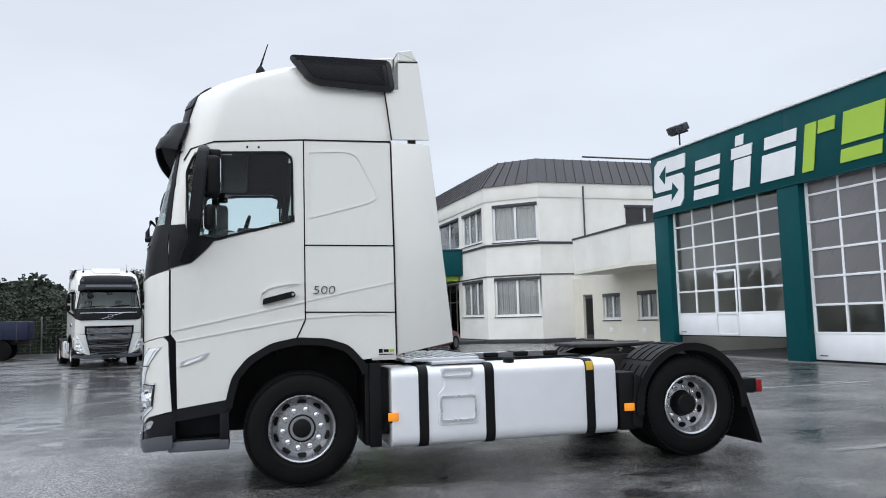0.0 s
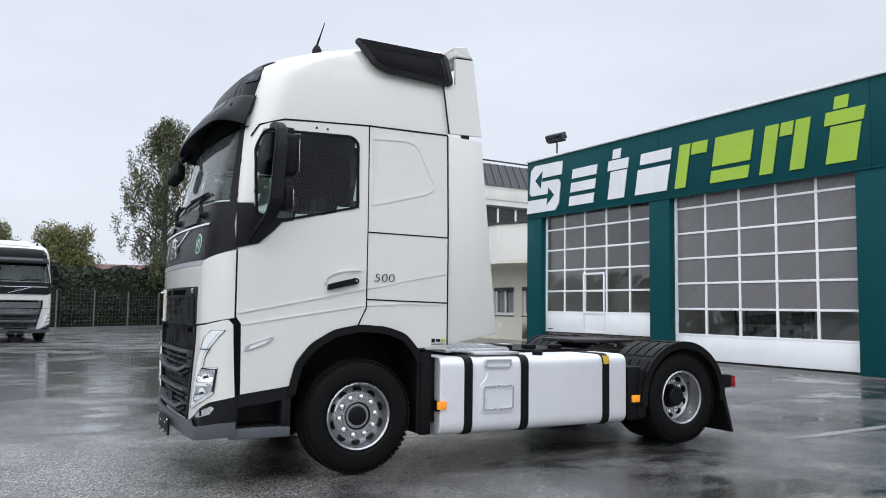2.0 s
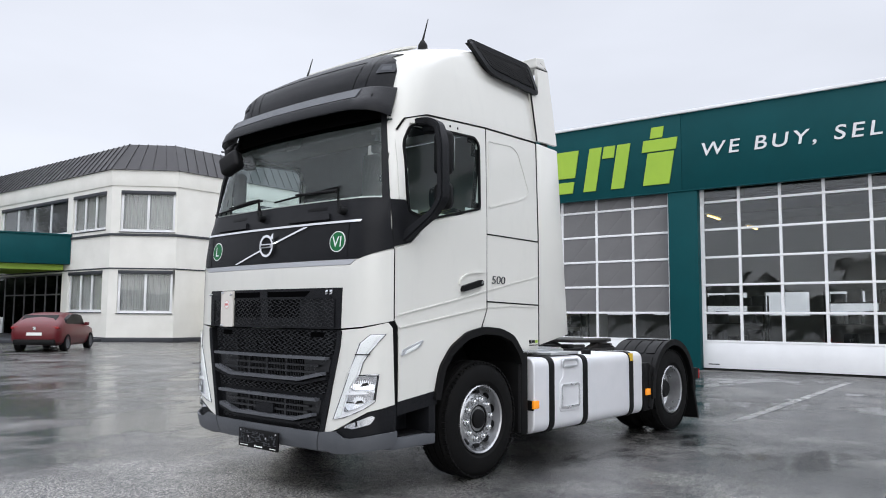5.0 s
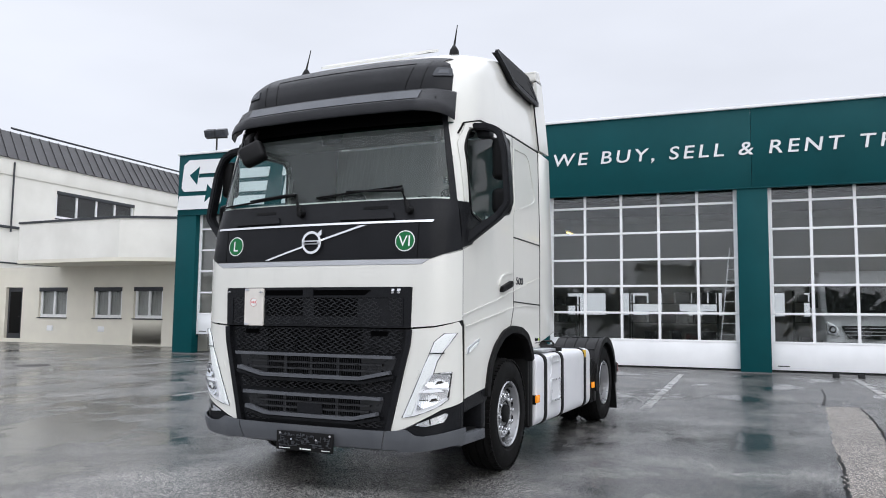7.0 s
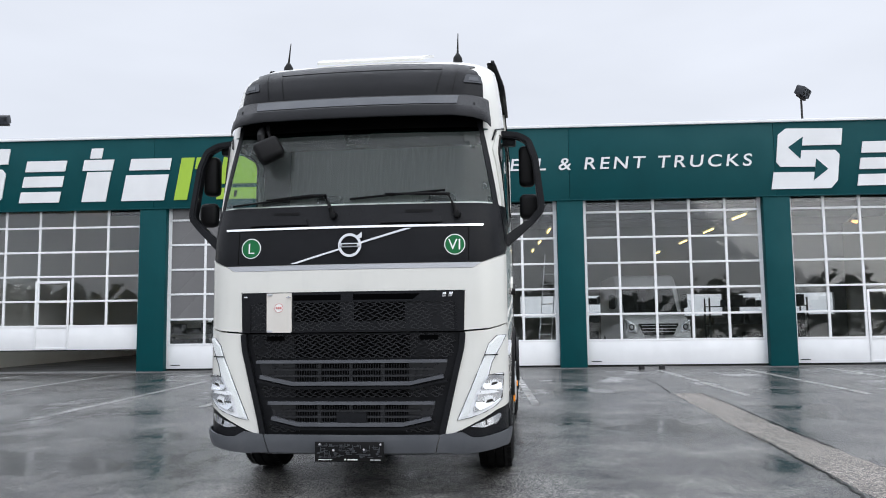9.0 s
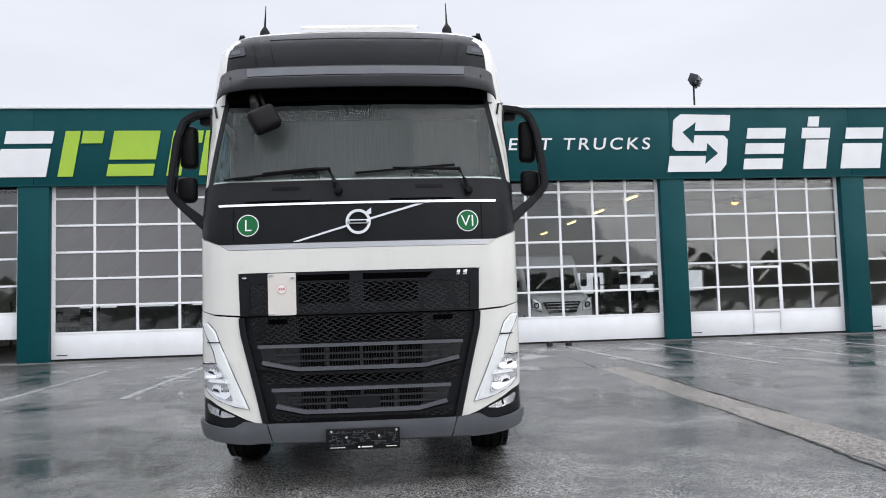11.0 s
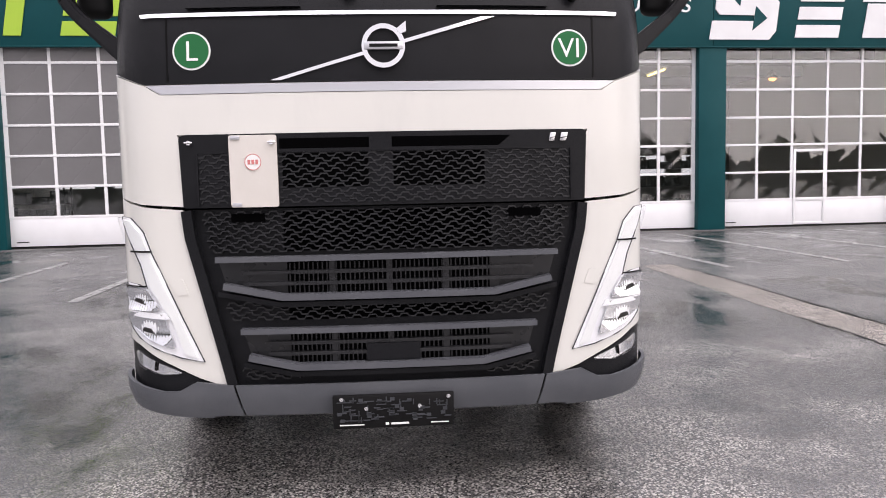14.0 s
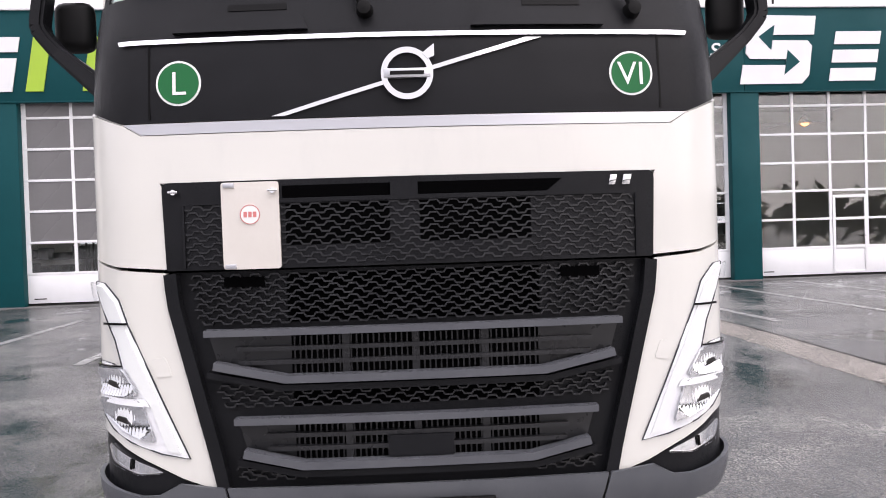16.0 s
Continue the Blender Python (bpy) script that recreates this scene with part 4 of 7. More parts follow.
u = (f1 - f0).normalized()
nrm = Vector((u.y, -u.x, 0))
for mt, items in ((SIGNWHITE, ((0.9, 1.25), (1.35, 1.55), (1.65, 2.05))), (LIME, ((2.15, 2.35), (2.45, 2.85), (2.95, 3.3), (3.4, 3.6)))):
    for l, r in items:
        a, b = f0 + u * l + nrm * 0.005, f0 + u * r + nrm * 0.005
        part("sign_shape", prism(bmesh.new(), [(a.x, a.y), (b.x, b.y), (b.x + nrm.x * 0.03, b.y + nrm.y * 0.03), (a.x + nrm.x * 0.03, a.y + nrm.y * 0.03)], "z", 4.85, 5.3), mt, canopy)
tagged(part("entrance_step", prism(bmesh.new(), [(15.18, 40.6), (10.0, 42.5), (8.7, 46.5), (8.6, 53.0), (15.18, 54.0)], "z", 0.0, 0.16, 0.02), LEDGE), "low dark stone step under the entrance canopy", "step", kind="structure")
en = thing("entrance_glazing", pose(15.25, 56.65, 0.161), "dark-framed glass entrance doors and windows", "glass entrance", kind="structure")
bays = [0.0, 1.5, 3.0, 4.3, 5.6, 6.9, 8.2, 9.5, 10.8, 11.52]
for k, (a, b) in enumerate(zip(bays, bays[1:])):
    light = PVC if k in (1, 2) else BLIND
    part("frame_bar", boxed(0, 0.10, -a - 0.13, -a - 0.01, 0, 3.43, 0.005), light, en)
    if k in (1, 2):
        part("breast_panel", boxed(0.02, 0.07, -b - 0.009, -a - 0.131, 0, 1.0, 0.004), PVC, en)
    part("pane", boxed(0.035, 0.045, -b - 0.009, -a - 0.131, 1.001 if k in (1, 2) else 0.08, 3.34), SHADEBAND, en)
for z in (0.0, 2.25, 3.34):
    part("cross_bar", boxed(0.002, 0.098, -11.55, -4.4, z, z + 0.08, 0.005), BLIND, en)
part("head_bar", boxed(0.002, 0.098, -4.39, -0.01, 3.34, 3.42, 0.005), BLIND, en)
for y in (34.0, 31.0):
    part("wall_vent", boxed(X0 - 0.015, X0 - 0.002, y - 0.18, y + 0.18, 0.55, 0.78, 0.004), PVC, OFF)
for y in (2.9, 2.35):
    o = part("rubber_chock", prism(bmesh.new(), [(0, 0), (0.22, 0), (0.16, 0.10), (0.06, 0.10)], "y", 0, 0.14, 0.01), BLACK)
    o.location = (14.75, y, 0)
    tagged(o, "small black rubber wheel chock on the asphalt", "wheel chock", "wheel chocks")
# ---- the tractor unit ----
TRUCK_POSE = pose(0.831, 8.256, 0, 0, 0, -3.0)
truck = thing("semi_truck", TRUCK_POSE, "white two-axle tractor unit with charcoal trim, parked on wet asphalt", "truck")

XF = [(0.2, -1.37), (1.9, -1.375), (2.12, -1.355), (2.30, -1.305), (3.0, -1.135), (3.2, -1.10), (3.40, -1.06), (3.52, -1.01), (3.60, -0.93), (3.68, -0.80), (3.77, -0.58), (3.85, -0.33), (3.92, -0.03), (3.97, 0.34), (3.99, 0.83)]
WF = [(0.2, 1.235), (1.0, 1.25), (2.2, 1.25), (3.1, 1.23), (3.3, 1.215), (3.5, 1.19), (3.7, 1.15), (3.85, 1.10), (3.92, 1.05), (3.97, 0.93), (3.99, 0.84)]
RF = [(0.2, 0.24), (1.9, 0.26), (2.3, 0.30), (3.0, 0.32), (3.5, 0.36), (4.0, 0.5)]


def table(rows, z):
    """Smooth reading of a table of (z, value)."""
    if z <= rows[0][0]:
        return rows[0][1]
    for i, ((a, va), (b, vb)) in enumerate(zip(rows, rows[1:])):
        if z <= b:
            t = (z - a) / (b - a)
            return va + (vb - va) * t
    return rows[-1][1]


BOW = 0.05


def taper(x):
    """The cab grows narrower towards its front."""
    return 1.0 - 0.018 * min(1.0, max(0.0, (-0.45 - x) / 0.55))


def wide(u):
    """Across the front u is the true distance from the middle, before the taper."""
    return u * 1.018 if u <= 1.0 else max(u, 1.018 + (u - 1.0) * 0.94)


def narrow(u):
    return u / 1.018 if u <= 1.018 else (1.0 + (u - 1.018) / 0.94 if u < 1.3 else u)


def tapered(x, y, z):
    return (x, y * taper(x), z)


def cab(u, z, off=0.0):
    """A point of the cab's skin: u runs from the middle of the front round the corner along the side."""
    s = 1 if u >= 0 else -1
    w, r, xf = table(WF, z), table(RF, z), table(XF, z)
    a, q, u = w - r, math.pi * r / 2, wide(abs(u))
    if u <= a:
        return tapered(xf + BOW * (u / a) ** 2 - off, s * u, z)
    if u <= a + q:
        t = (u - a) / r
        return tapered(xf + BOW + r - (r + off) * math.cos(t), s * (a + (r + off) * math.sin(t)), z)
    return tapered(xf + BOW + r + (u - a - q), s * (w + off), z)


def side(x, z, off=0.0, s=-1):
    """A point of the cab's side at a given x."""
    w, r, xf = table(WF, z), table(RF, z), table(XF, z)
    c = xf + BOW + r
    if x >= c:
        return tapered(x, s * (w + off), z)
    d = min(c - x, r * 0.98)
    ny = math.sqrt(r * r - d * d) / r
    return tapered(x - off * d / r, s * (w - r + r * ny + off * ny), z)


def onside(s):
    return lambda x, z, off: side(x, z, off, s)


def u_at(x, z):
    """The u of a point on the side with this x."""
    w, r, xf = table(WF, z), table(RF, z), table(XF, z)
    c = xf + BOW + r
    if x >= c:
        return narrow(w - r + math.pi * r / 2 + x - c)
    return narrow(w - r + r * math.acos(max(-1.0, min(1.0, (c - x) / r))))


def merge(*bms):
    out = bmesh.new()
    for b in bms:
        me = bpy.data.meshes.new("tmp")
        b.to_mesh(me)
        b.free()
        out.from_mesh(me)
        bpy.data.meshes.remove(me)
    return out


XB = 0.85
SIDE_GLASS = [(-0.97, 2.79), (-0.90, 2.955), (-0.13, 2.975), (-0.07, 2.92), (-0.07, 2.345), (-0.74, 2.185), (-0.96, 2.23)]


def inside(p, poly):
    x, y = p
    hit = False
    for (xa, ya), (xb, yb) in zip(poly, poly[1:] + poly[:1]):
        if (ya > y) != (yb > y) and x < (xb - xa) * (y - ya) / (yb - ya) + xa:
            hit = not hit
    return hit


def shell(off, z0, grow=0.0):
    """The cab's skin as one sheet with openings for the windscreen and the side windows."""
    bm = bmesh.new()
    zs = [z0] + [v for v in np.arange(z0 + 0.05, 2.3, 0.08)] + [2.34] + list(np.arange(2.40, 2.97, 0.06)) + [2.985, 3.05, 3.12, 3.2, 3.3, 3.4, 3.47, 3.52, 3.57, 3.62, 3.66, 3.70, 3.74, 3.78, 3.81, 3.84, 3.87, 3.89, 3.91, 3.93, 3.95, 3.965, 3.98, 3.99]
    rings = []
    for z in zs:
        w, r, xf = table(WF, z), table(RF, z), table(XF, z)
        a, q = w - r, math.pi * r / 2
        c = xf + BOW + r
        us = [a * i / 8 for i in range(9)] + [a + q * i / 8 for i in range(1, 9)]
        n = 26
        side_u = [a + q + (max(XB, c + 0.01) - c) * i / n for i in range(1, n + 1)]
        half = us + side_u
        ring = []
        for u in [-v for v in half[::-1]] + half[1:]:
            p = cab(math.copysign(narrow(abs(u)), u), z, off)
            ring.append(bm.verts.new((min(p[0], XB), p[1], p[2])))
        rings.append(ring)
    for A, B in zip(rings, rings[1:]):
        for k in range(len(A) - 1):
            q = (A[k], A[k + 1], B[k + 1], B[k])
            c = sum((v.co for v in q), Vector()) / 4
            front = 2.33 < c.z < 2.985 and c.x < np.interp(c.z, [2.33, 2.985], [-1.125, -1.05])
            window = abs(c.y) > 1.0 and c.x > (-1.0 if off >= 0 else -1.1) and inside((c.x * (1.0 if off >= 0 else 0.88), c.z), SIDE_GLASS)
            over_wheel = c.z < 1.33 and abs(c.y) > 0.9 and -0.68 < c.x < 0.62
            nose = c.z < 1.60 and c.x < -1.0
            if not (front or window or over_wheel or nose):
                bm.faces.new(q)
    bm.faces.new(rings[-1])
    bmesh.ops.remove_doubles(bm, verts=bm.verts, dist=0.0005)
    return bm


part("cab_body", shell(0.0, 1.08), WHITE, truck, "white cab with a high rounded roof", 40)
part("cab_lining", shell(-0.05, 1.12), LINER, truck, "grey cab lining", 60)
part("cab_back", merge(boxed(XB - 0.06, XB, -1.2, 1.2, 1.08, 3.3, 0.03), boxed(XB - 0.06, XB, -1.06, 1.06, 3.301, 3.85, 0.03)), WHITE, truck)
part("cab_floor", boxed(-1.20, XB - 0.07, -0.56, 0.56, 1.0, 1.12), BLACK, truck)
# roof hatch and ribs on the roof
part("roof_panel", patch(rounded([(0.05, -0.42), (0.7, -0.55), (0.7, 0.55), (0.05, 0.42)], 0.1), lambda x, y, off: (x, y, 3.945 + 0.05 * min(1, max(0, (x - 0.05) / 0.5)) + off), 0.1, 0.2, 0.03), WHITE, truck)
part("roof_hatch", patch(rounded([(-0.62, -0.50), (-0.12, -0.56), (-0.12, 0.56), (-0.62, 0.50)], 0.05), lambda x, y, off: (x, y, np.interp(x, [-0.93, -0.80, -0.58, -0.33, -0.03, 0.34], [3.60, 3.68, 3.77, 3.85, 3.92, 3.97]) + 0.012 + 0.11 * max(0.0, x + 0.62) + off), 0.06, 0.2, 0.02), WHITE, truck, "white roof hatch tilted over the cab roof")

arch = [(-0.63, 0.79), (-0.58, 0.99), (-0.46, 1.14), (-0.26, 1.255), (-0.05, 1.30)]
arch2 = [(0.0, 1.30), (0.23, 1.28), (0.41, 1.22), (0.53, 1.09)]
for s in (-1, 1):
    on = onside(s)
    # door
    lower = [(-1.10, 1.925), (-1.098, 1.37), (-1.058, 1.31), (-1.045, 0.735)] + arch + [(0.028, 1.45), (0.03, 2.36), (-0.05, 2.335), (-0.74, 2.165), (-0.81, 2.085), (-0.93, 1.975)]
    frame_top = [(-0.05, 2.335), (0.03, 2.36), (0.03, 3.085), (-0.74, 3.045), (-0.93, 2.99), (-1.02, 2.82), (-1.04, 2.32), (-0.985, 2.32), (-0.975, 2.79), (-0.905, 2.965), (-0.13, 2.985), (-0.06, 2.93)]
    door = part("door", merge(patch(lower, on, 0.12, 0.12, 0.014), patch(frame_top, on, 0.1, 0.15, 0.014)), WHITE, truck)
    # creases pressed into the door
    for pts, h in (([(-1.085, 1.40), (-0.5, 1.515), (0.02, 1.62)], 0.010), ([(-1.05, 1.305), (-0.5, 1.395), (-0.15, 1.45), (0.02, 1.475)], 0.008)):
        n = 24
        line = []
        for k in range(n + 1):
            t = k / n * (len(pts) - 1)
            i = min(int(t), len(pts) - 2)
            x = pts[i][0] + (pts[i + 1][0] - pts[i][0]) * (t - i)
            z = pts[i][1] + (pts[i + 1][1] - pts[i][1]) * (t - i)
            line.append(side(x, z, 0.014, s))
        part("door_crease", strip(bmesh.new(), line, 0.016, h, (0, s, 0.0)), WHITE, door)
    # handle in its scoop
    scoop = patch(rounded([(-0.34, 1.635), (-0.33, 1.70), (-0.24, 1.76), (-0.12, 1.775), (-0.03, 1.765), (-0.16, 1.74), (-0.05, 1.72), (-0.04, 1.66)], 0.02), on, 0.05, 0.05, 0.004, 0.0145)
    hd = part("door_handle", patch(rounded([(-0.335, 1.602), (-0.33, 1.655), (-0.075, 1.718), (-0.05, 1.70), (-0.052, 1.668)], 0.015), on, 0.05, 0.03, 0.035, 0.0145), BLACK, door, "black pull handle")
    lipline = [side(x, z, 0.02, s) for x, z in ((-0.355, 1.665), (-0.345, 1.705), (-0.29, 1.745), (-0.21, 1.768), (-0.10, 1.783), (-0.02, 1.785))]
    part("scoop_lip", strip(bmesh.new(), lipline, 0.02, 0.012, (0, s, 0)), WHITE, hd)
    part("handle_scoop", scoop, WHITE, hd)
    part("key_lock", lathe(bmesh.new(), [(s * 1.30, 0.0), (s * 1.30, 0.012), (s * 1.27, 0.012)], "y", 12, (-0.075, 0, 1.69)), CHROME, hd)
    for x in (-0.46, -0.36):
        part("frame_screw", lathe(bmesh.new(), [(s * 1.248, 0.0), (s * 1.248, 0.011), (s * 1.235, 0.011)], "y", 10, (x, 0, 3.015)), BLACK, door)
    # black swoosh under the mirror, window and its seal
    part("mirror_base_panel", patch([(-1.118, 1.935), (-0.935, 1.98), (-0.815, 2.09), (-0.745, 2.17), (-0.955, 2.225), (-0.985, 2.315), (-1.11, 2.315)], on, 0.08, 0.08, 0.018), TRIM, truck)
    glass_poly = rounded(SIDE_GLASS, [0.05, 0.06, 0.06, 0.05, 0.03, 0.02, 0.04])
    pane = part("side_window", patch(glass_poly, on, 0.12, 0.12, 0.002, 0.002), SIDEGLASS, truck, "dark tinted side window")
    line = [side(x, z, 0.016, s) for x, z in glass_poly] + [side(*glass_poly[0], 0.016, s)]
    part("window_seal", strip(bmesh.new(), line, 0.016, 0.02, (0, s, 0)), BLACK, pane)
    # sleeper panels
    part("sleeper_panel", merge(patch([(0.042, 2.135), (0.842, 2.128), (0.835, 3.09), (0.042, 3.085)], on, 0.15, 0.15, 0.012)), WHITE, truck)
    emb = rounded([(0.075, 2.375), (0.64, 2.525), (0.71, 2.585), (0.53, 2.955), (0.44, 3.0), (0.075, 2.985)], [0.02, 0.08, 0.06, 0.1, 0.08, 0.03])
    line = [side(x, z, 0.012, s) for x, z in emb] + [side(*emb[0], 0.012, s)]
    part("pressed_outline", strip(bmesh.new(), line, 0.012, 0.014, (0, s, 0)), WHITE, truck)
    part("sleeper_panel", patch([(0.040, 1.535), (0.846, 1.515), (0.844, 2.116), (0.042, 2.123)], on, 0.15, 0.15, 0.012), WHITE, truck)
    part("rear_quarter_panel", patch([(-0.035, 1.30)] + arch2[1:] + [(0.848, 1.115), (0.846, 1.503), (0.040, 1.523), (0.040, 1.45)], on, 0.15, 0.15, 0.012), WHITE, truck)
    for a, b, c in (((0.04, 1.625), (0.45, 1.71), (0.84, 1.785)), ((0.04, 1.475), (0.4, 1.495), (0.8, 1.492))):
        part("panel_crease", strip(bmesh.new(), [side(x, z, 0.012, s) for x, z in (a, b, c)], 0.012, 0.008, (0, s, 0)), WHITE, truck)
    # dark joints between the panels
    for pts in ([(-1.0, 2.9), (-0.94, 3.0), (-0.74, 3.06), (0.03, 3.097), (0.84, 3.105)], [(0.036, 1.46), (0.036, 3.09)], [(0.036, 2.129), (0.845, 2.122)], [(0.036, 1.529), (0.848, 1.509)],
                [(0.853, 1.12), (0.85, 2.2), (0.84, 3.1)], [(-1.106, 1.92), (-1.104, 1.37)], [(0.034, 1.46), (-0.04, 1.30)]):
        part("panel_gap", strip(bmesh.new(), [side(x, z, 0.009, s) for x, z in pts], 0.014, 0.011, (0, s, 0)), GLOSSBLACK, truck)
    # wheel arch: lip, liner and flap
    lip = [(-0.65, 0.70), (-0.635, 0.80), (-0.585, 1.0), (-0.46, 1.15), (-0.26, 1.262), (-0.03, 1.305), (0.22, 1.288), (0.41, 1.228), (0.54, 1.09), (0.60, 0.95)]
    lip = rounded(lip, 0.05, 3)[3:-3]
    part("wheel_arch", strip(bmesh.new(), [(x * 0.975, s * 1.255 * taper(x), z - 0.028) for x, z in lip], 0.07, 0.065, (0, s, 0)), BLACK, truck, "black wheel arch lip")
    part("inner_wing", boxed(-0.68, 0.66, s * 0.58, s * 0.62, 0.45, 1.32), BLACK, truck)
    part("arch_liner", strip(bmesh.new(), [(x * 0.96, s * 0.93, z - 0.015) for x, z in lip], 0.60, 0.02, (0, s, 0)), BLACK, truck)
    part("mud_flap", merge(boxed(0.56, 0.60, s * 1.23, s * 0.75, 0.32, 1.06, 0.008), boxed(0.60, 0.71, s * 1.235, s * 1.17, 0.30, 1.06, 0.012)), BLACK, truck)
    # entry steps
    bm = bmesh.new()
    for x0, x1, z0, z1 in ((-1.12, -1.06, 0.462, 0.735), (-0.70, -0.62, 0.462, 0.735), (-1.06, -0.70, 0.70, 0.735)):
        box(bm, x0, x1, s * 1.255, s * 0.95, z0, z1, 0.012)
    box(bm, -1.06, -0.70, s * 1.0, s * 0.95, 0.46, 0.70)
    for v in bm.verts:
        v.co.y *= taper(v.co.x)
    steps = part("entry_step", bm, TRIM, truck, "charcoal entry step box")
    bm = boxed(-1.12, -0.62, s * 1.255, s * 0.95, 0.372, 0.46, 0.014)
    for v in bm.verts:
        v.co.y *= taper(v.co.x)
    part("step_sill", bm, GREYTRIM, steps, "grey plastic sill under the step")
    part("step_tread", boxed(-1.055, -0.705, s * 1.20, s * 1.0, 0.461, 0.475, 0.003), BLACK, steps)
    part("step_upper_skirt", patch([(-1.06, 0.735), (-1.06, 0.63), (-0.61, 0.69), (-0.63, 0.795)], on, 0.1, 0.1, 0.016), TRIM, truck)
    # side repeater
    lamp = part("side_repeater", patch(rounded([(-1.03, 1.085), (-1.015, 1.135), (-0.80, 1.205), (-0.785, 1.20), (-0.83, 1.15)], 0.012), on, 0.05, 0.05, 0.012, 0.014), SILVER, truck)
    part("repeater_lens", patch([(-0.99, 1.10), (-0.98, 1.125), (-0.83, 1.18), (-0.86, 1.15)], on, 0.05, 0.05, 0.004, 0.027), PRINT, lamp)
    # gap between front corner and door
    part("front_gap", patch([(-1.19, 1.375), (-1.095, 1.375), (-1.052, 1.31), (-1.04, 0.70), (-1.09, 0.70), (-1.115, 1.30), (-1.15, 1.345), (-1.19, 1.355)], on, 0.03, 0.08, 0.006), GLOSSBLACK, truck)
    # rear side fairing, two pieces
    part("side_fairing", prism(bmesh.new(), [(0.862, 1.12), (1.40, 1.22), (1.33, 1.95), (1.215, 3.085), (0.85, 3.10)], "y", s * 1.255, s * 1.215, 0.012), WHITE, truck, "white fairing behind the cab")
    fl = [(0.855, 3.125), (1.215, 3.135), (1.14, 3.895), (0.945, 3.885), (0.935, 3.62), (0.80, 3.605)]
    part("upper_fairing", patch(fl, lambda x, z, off: (x, s * (1.222 - 0.07 * (z - 3.1) + off), z), 0.1, 0.06, 0.03), WHITE, truck)
    part("panel_gap", strip(bmesh.new(), [(0.95, s * 1.19, 3.893), (1.135, s * 1.19, 3.903)], 0.01, 0.008, (0, s, 0)), GLOSSBLACK, truck)
    part("panel_gap", strip(bmesh.new(), [(0.852, s * 1.252, 3.12), (0.80, s * 1.216, 3.60)], 0.012, 0.011, (0, s, 0)), GLOSSBLACK, truck)
    part("fairing_bracket", boxed(1.02, 1.09, s * 1.22, s * 1.18, 3.05, 3.16), STEEL, truck)
    # air deflector with ribs, beside the roof
    dz = lambda x, z, off: (x, s * (table(WF, min(z, 3.92)) + off + 0.01), z)
    outer = rounded([(-0.06, 3.91), (0.855, 3.905), (0.875, 3.605), (0.19, 3.645), (0.09, 3.685)], [0.03, 0.03, 0.04, 0.05, 0.05])
    grl = part("roof_air_intake", patch(outer, dz, 0.12, 0.08, 0.05), BLACK, truck, "black ribbed air deflector beside the roof")
    inn = [(0.02, 3.885), (0.80, 3.88), (0.82, 3.645), (0.21, 3.685), (0.14, 3.71)]
    for k in range(34):
        x = -0.02 + k * 0.031
        zz = [z for z in np.linspace(3.66, 3.91, 26) if inside((x - (z - 3.78) * 0.7, z), inn)]
        if len(zz) > 2:
            za, zb = min(zz), max(zz)
            part("rib", strip(bmesh.new(), [dz(x - (za - 3.78) * 0.7, za, 0.056), dz(x - (zb - 3.78) * 0.7, zb, 0.056)], 0.012, 0.014, (0, s, 0)), GLOSSBLACK, grl)
    line = [dz(x, z, 0.052) for x, z in outer] + [dz(*outer[0], 0.052)]
    part("rim", strip(bmesh.new(), line, 0.03, 0.045, (0, s, 0)), TRIM, grl)
part("rear_roof_fairing", prism(bmesh.new(), rounded([(0.42, 3.945), (0.80, 4.0), (0.94, 4.01), (0.94, 3.9), (0.8, 3.85)], 0.02), "y", -0.99, 0.99, 0.02, 3), WHITE, truck)
part("fairing_cap", prism(bmesh.new(), rounded([(0.945, 3.905), (0.942, 4.005), (1.075, 4.03), (1.14, 3.907)], 0.015), "y", -1.19, 1.19, 0.012, 2), WHITE, truck, "", 15)

# ---- front: charcoal panel, bonnet, grilles ----
US = [u_at(-1.11, z) for z in (1.92, 2.31)]
band = [(-US[0], 1.925), (-1.17, 1.875), (-1.06, 1.838), (1.06, 1.838), (1.17, 1.875), (US[0], 1.925), (US[1], 2.325), (-US[1], 2.325)]
black_panel = part("front_panel", patch(band, cab, 0.06, 0.08, 0.016), TRIM, truck, "charcoal panel under the windscreen")
for u in (-0.95, 0.95):
    part("panel_gap", strip(bmesh.new(), [cab(u, 1.85, 0.018), cab(u, 2.13, 0.018)], 0.006, 0.008, (1, 0, 0)), GLOSSBLACK, black_panel)
part("bright_strip", patch([(-1.06, 2.128), (1.06, 2.128), (1.07, 2.146), (-1.07, 2.146)], cab, 0.06, 0.05, 0.012, 0.016), CHROME, black_panel, "thin chrome strip")
part("lower_strip", patch([(-0.98, 1.793), (0.98, 1.793), (1.05, 1.833), (-1.05, 1.833)], cab, 0.06, 0.05, 0.016, 0.006), SILVER, black_panel, "satin silver strip")
part("diagonal_bar", patch([(0.50, 1.845), (0.45, 1.845), (-0.50, 2.118), (-0.44, 2.118)], cab, 0.06, 0.05, 0.010, 0.016), CHROME, black_panel)
ring = lathe(bmesh.new(), [(-0.012, 0.095), (0.012, 0.095), (0.018, 0.088), (0.012, 0.074), (-0.012, 0.074), (-0.012, 0.095)], "x", 40, (-1.405, 0, 1.985))
emblem = part("ring_emblem", ring, CHROME, black_panel, "chrome ring emblem")
part("emblem_disc", lathe(bmesh.new(), [(-0.004, 0.0), (-0.004, 0.075), (0.02, 0.075)], "x", 32, (-1.397, 0, 1.985)), TRIM, emblem)
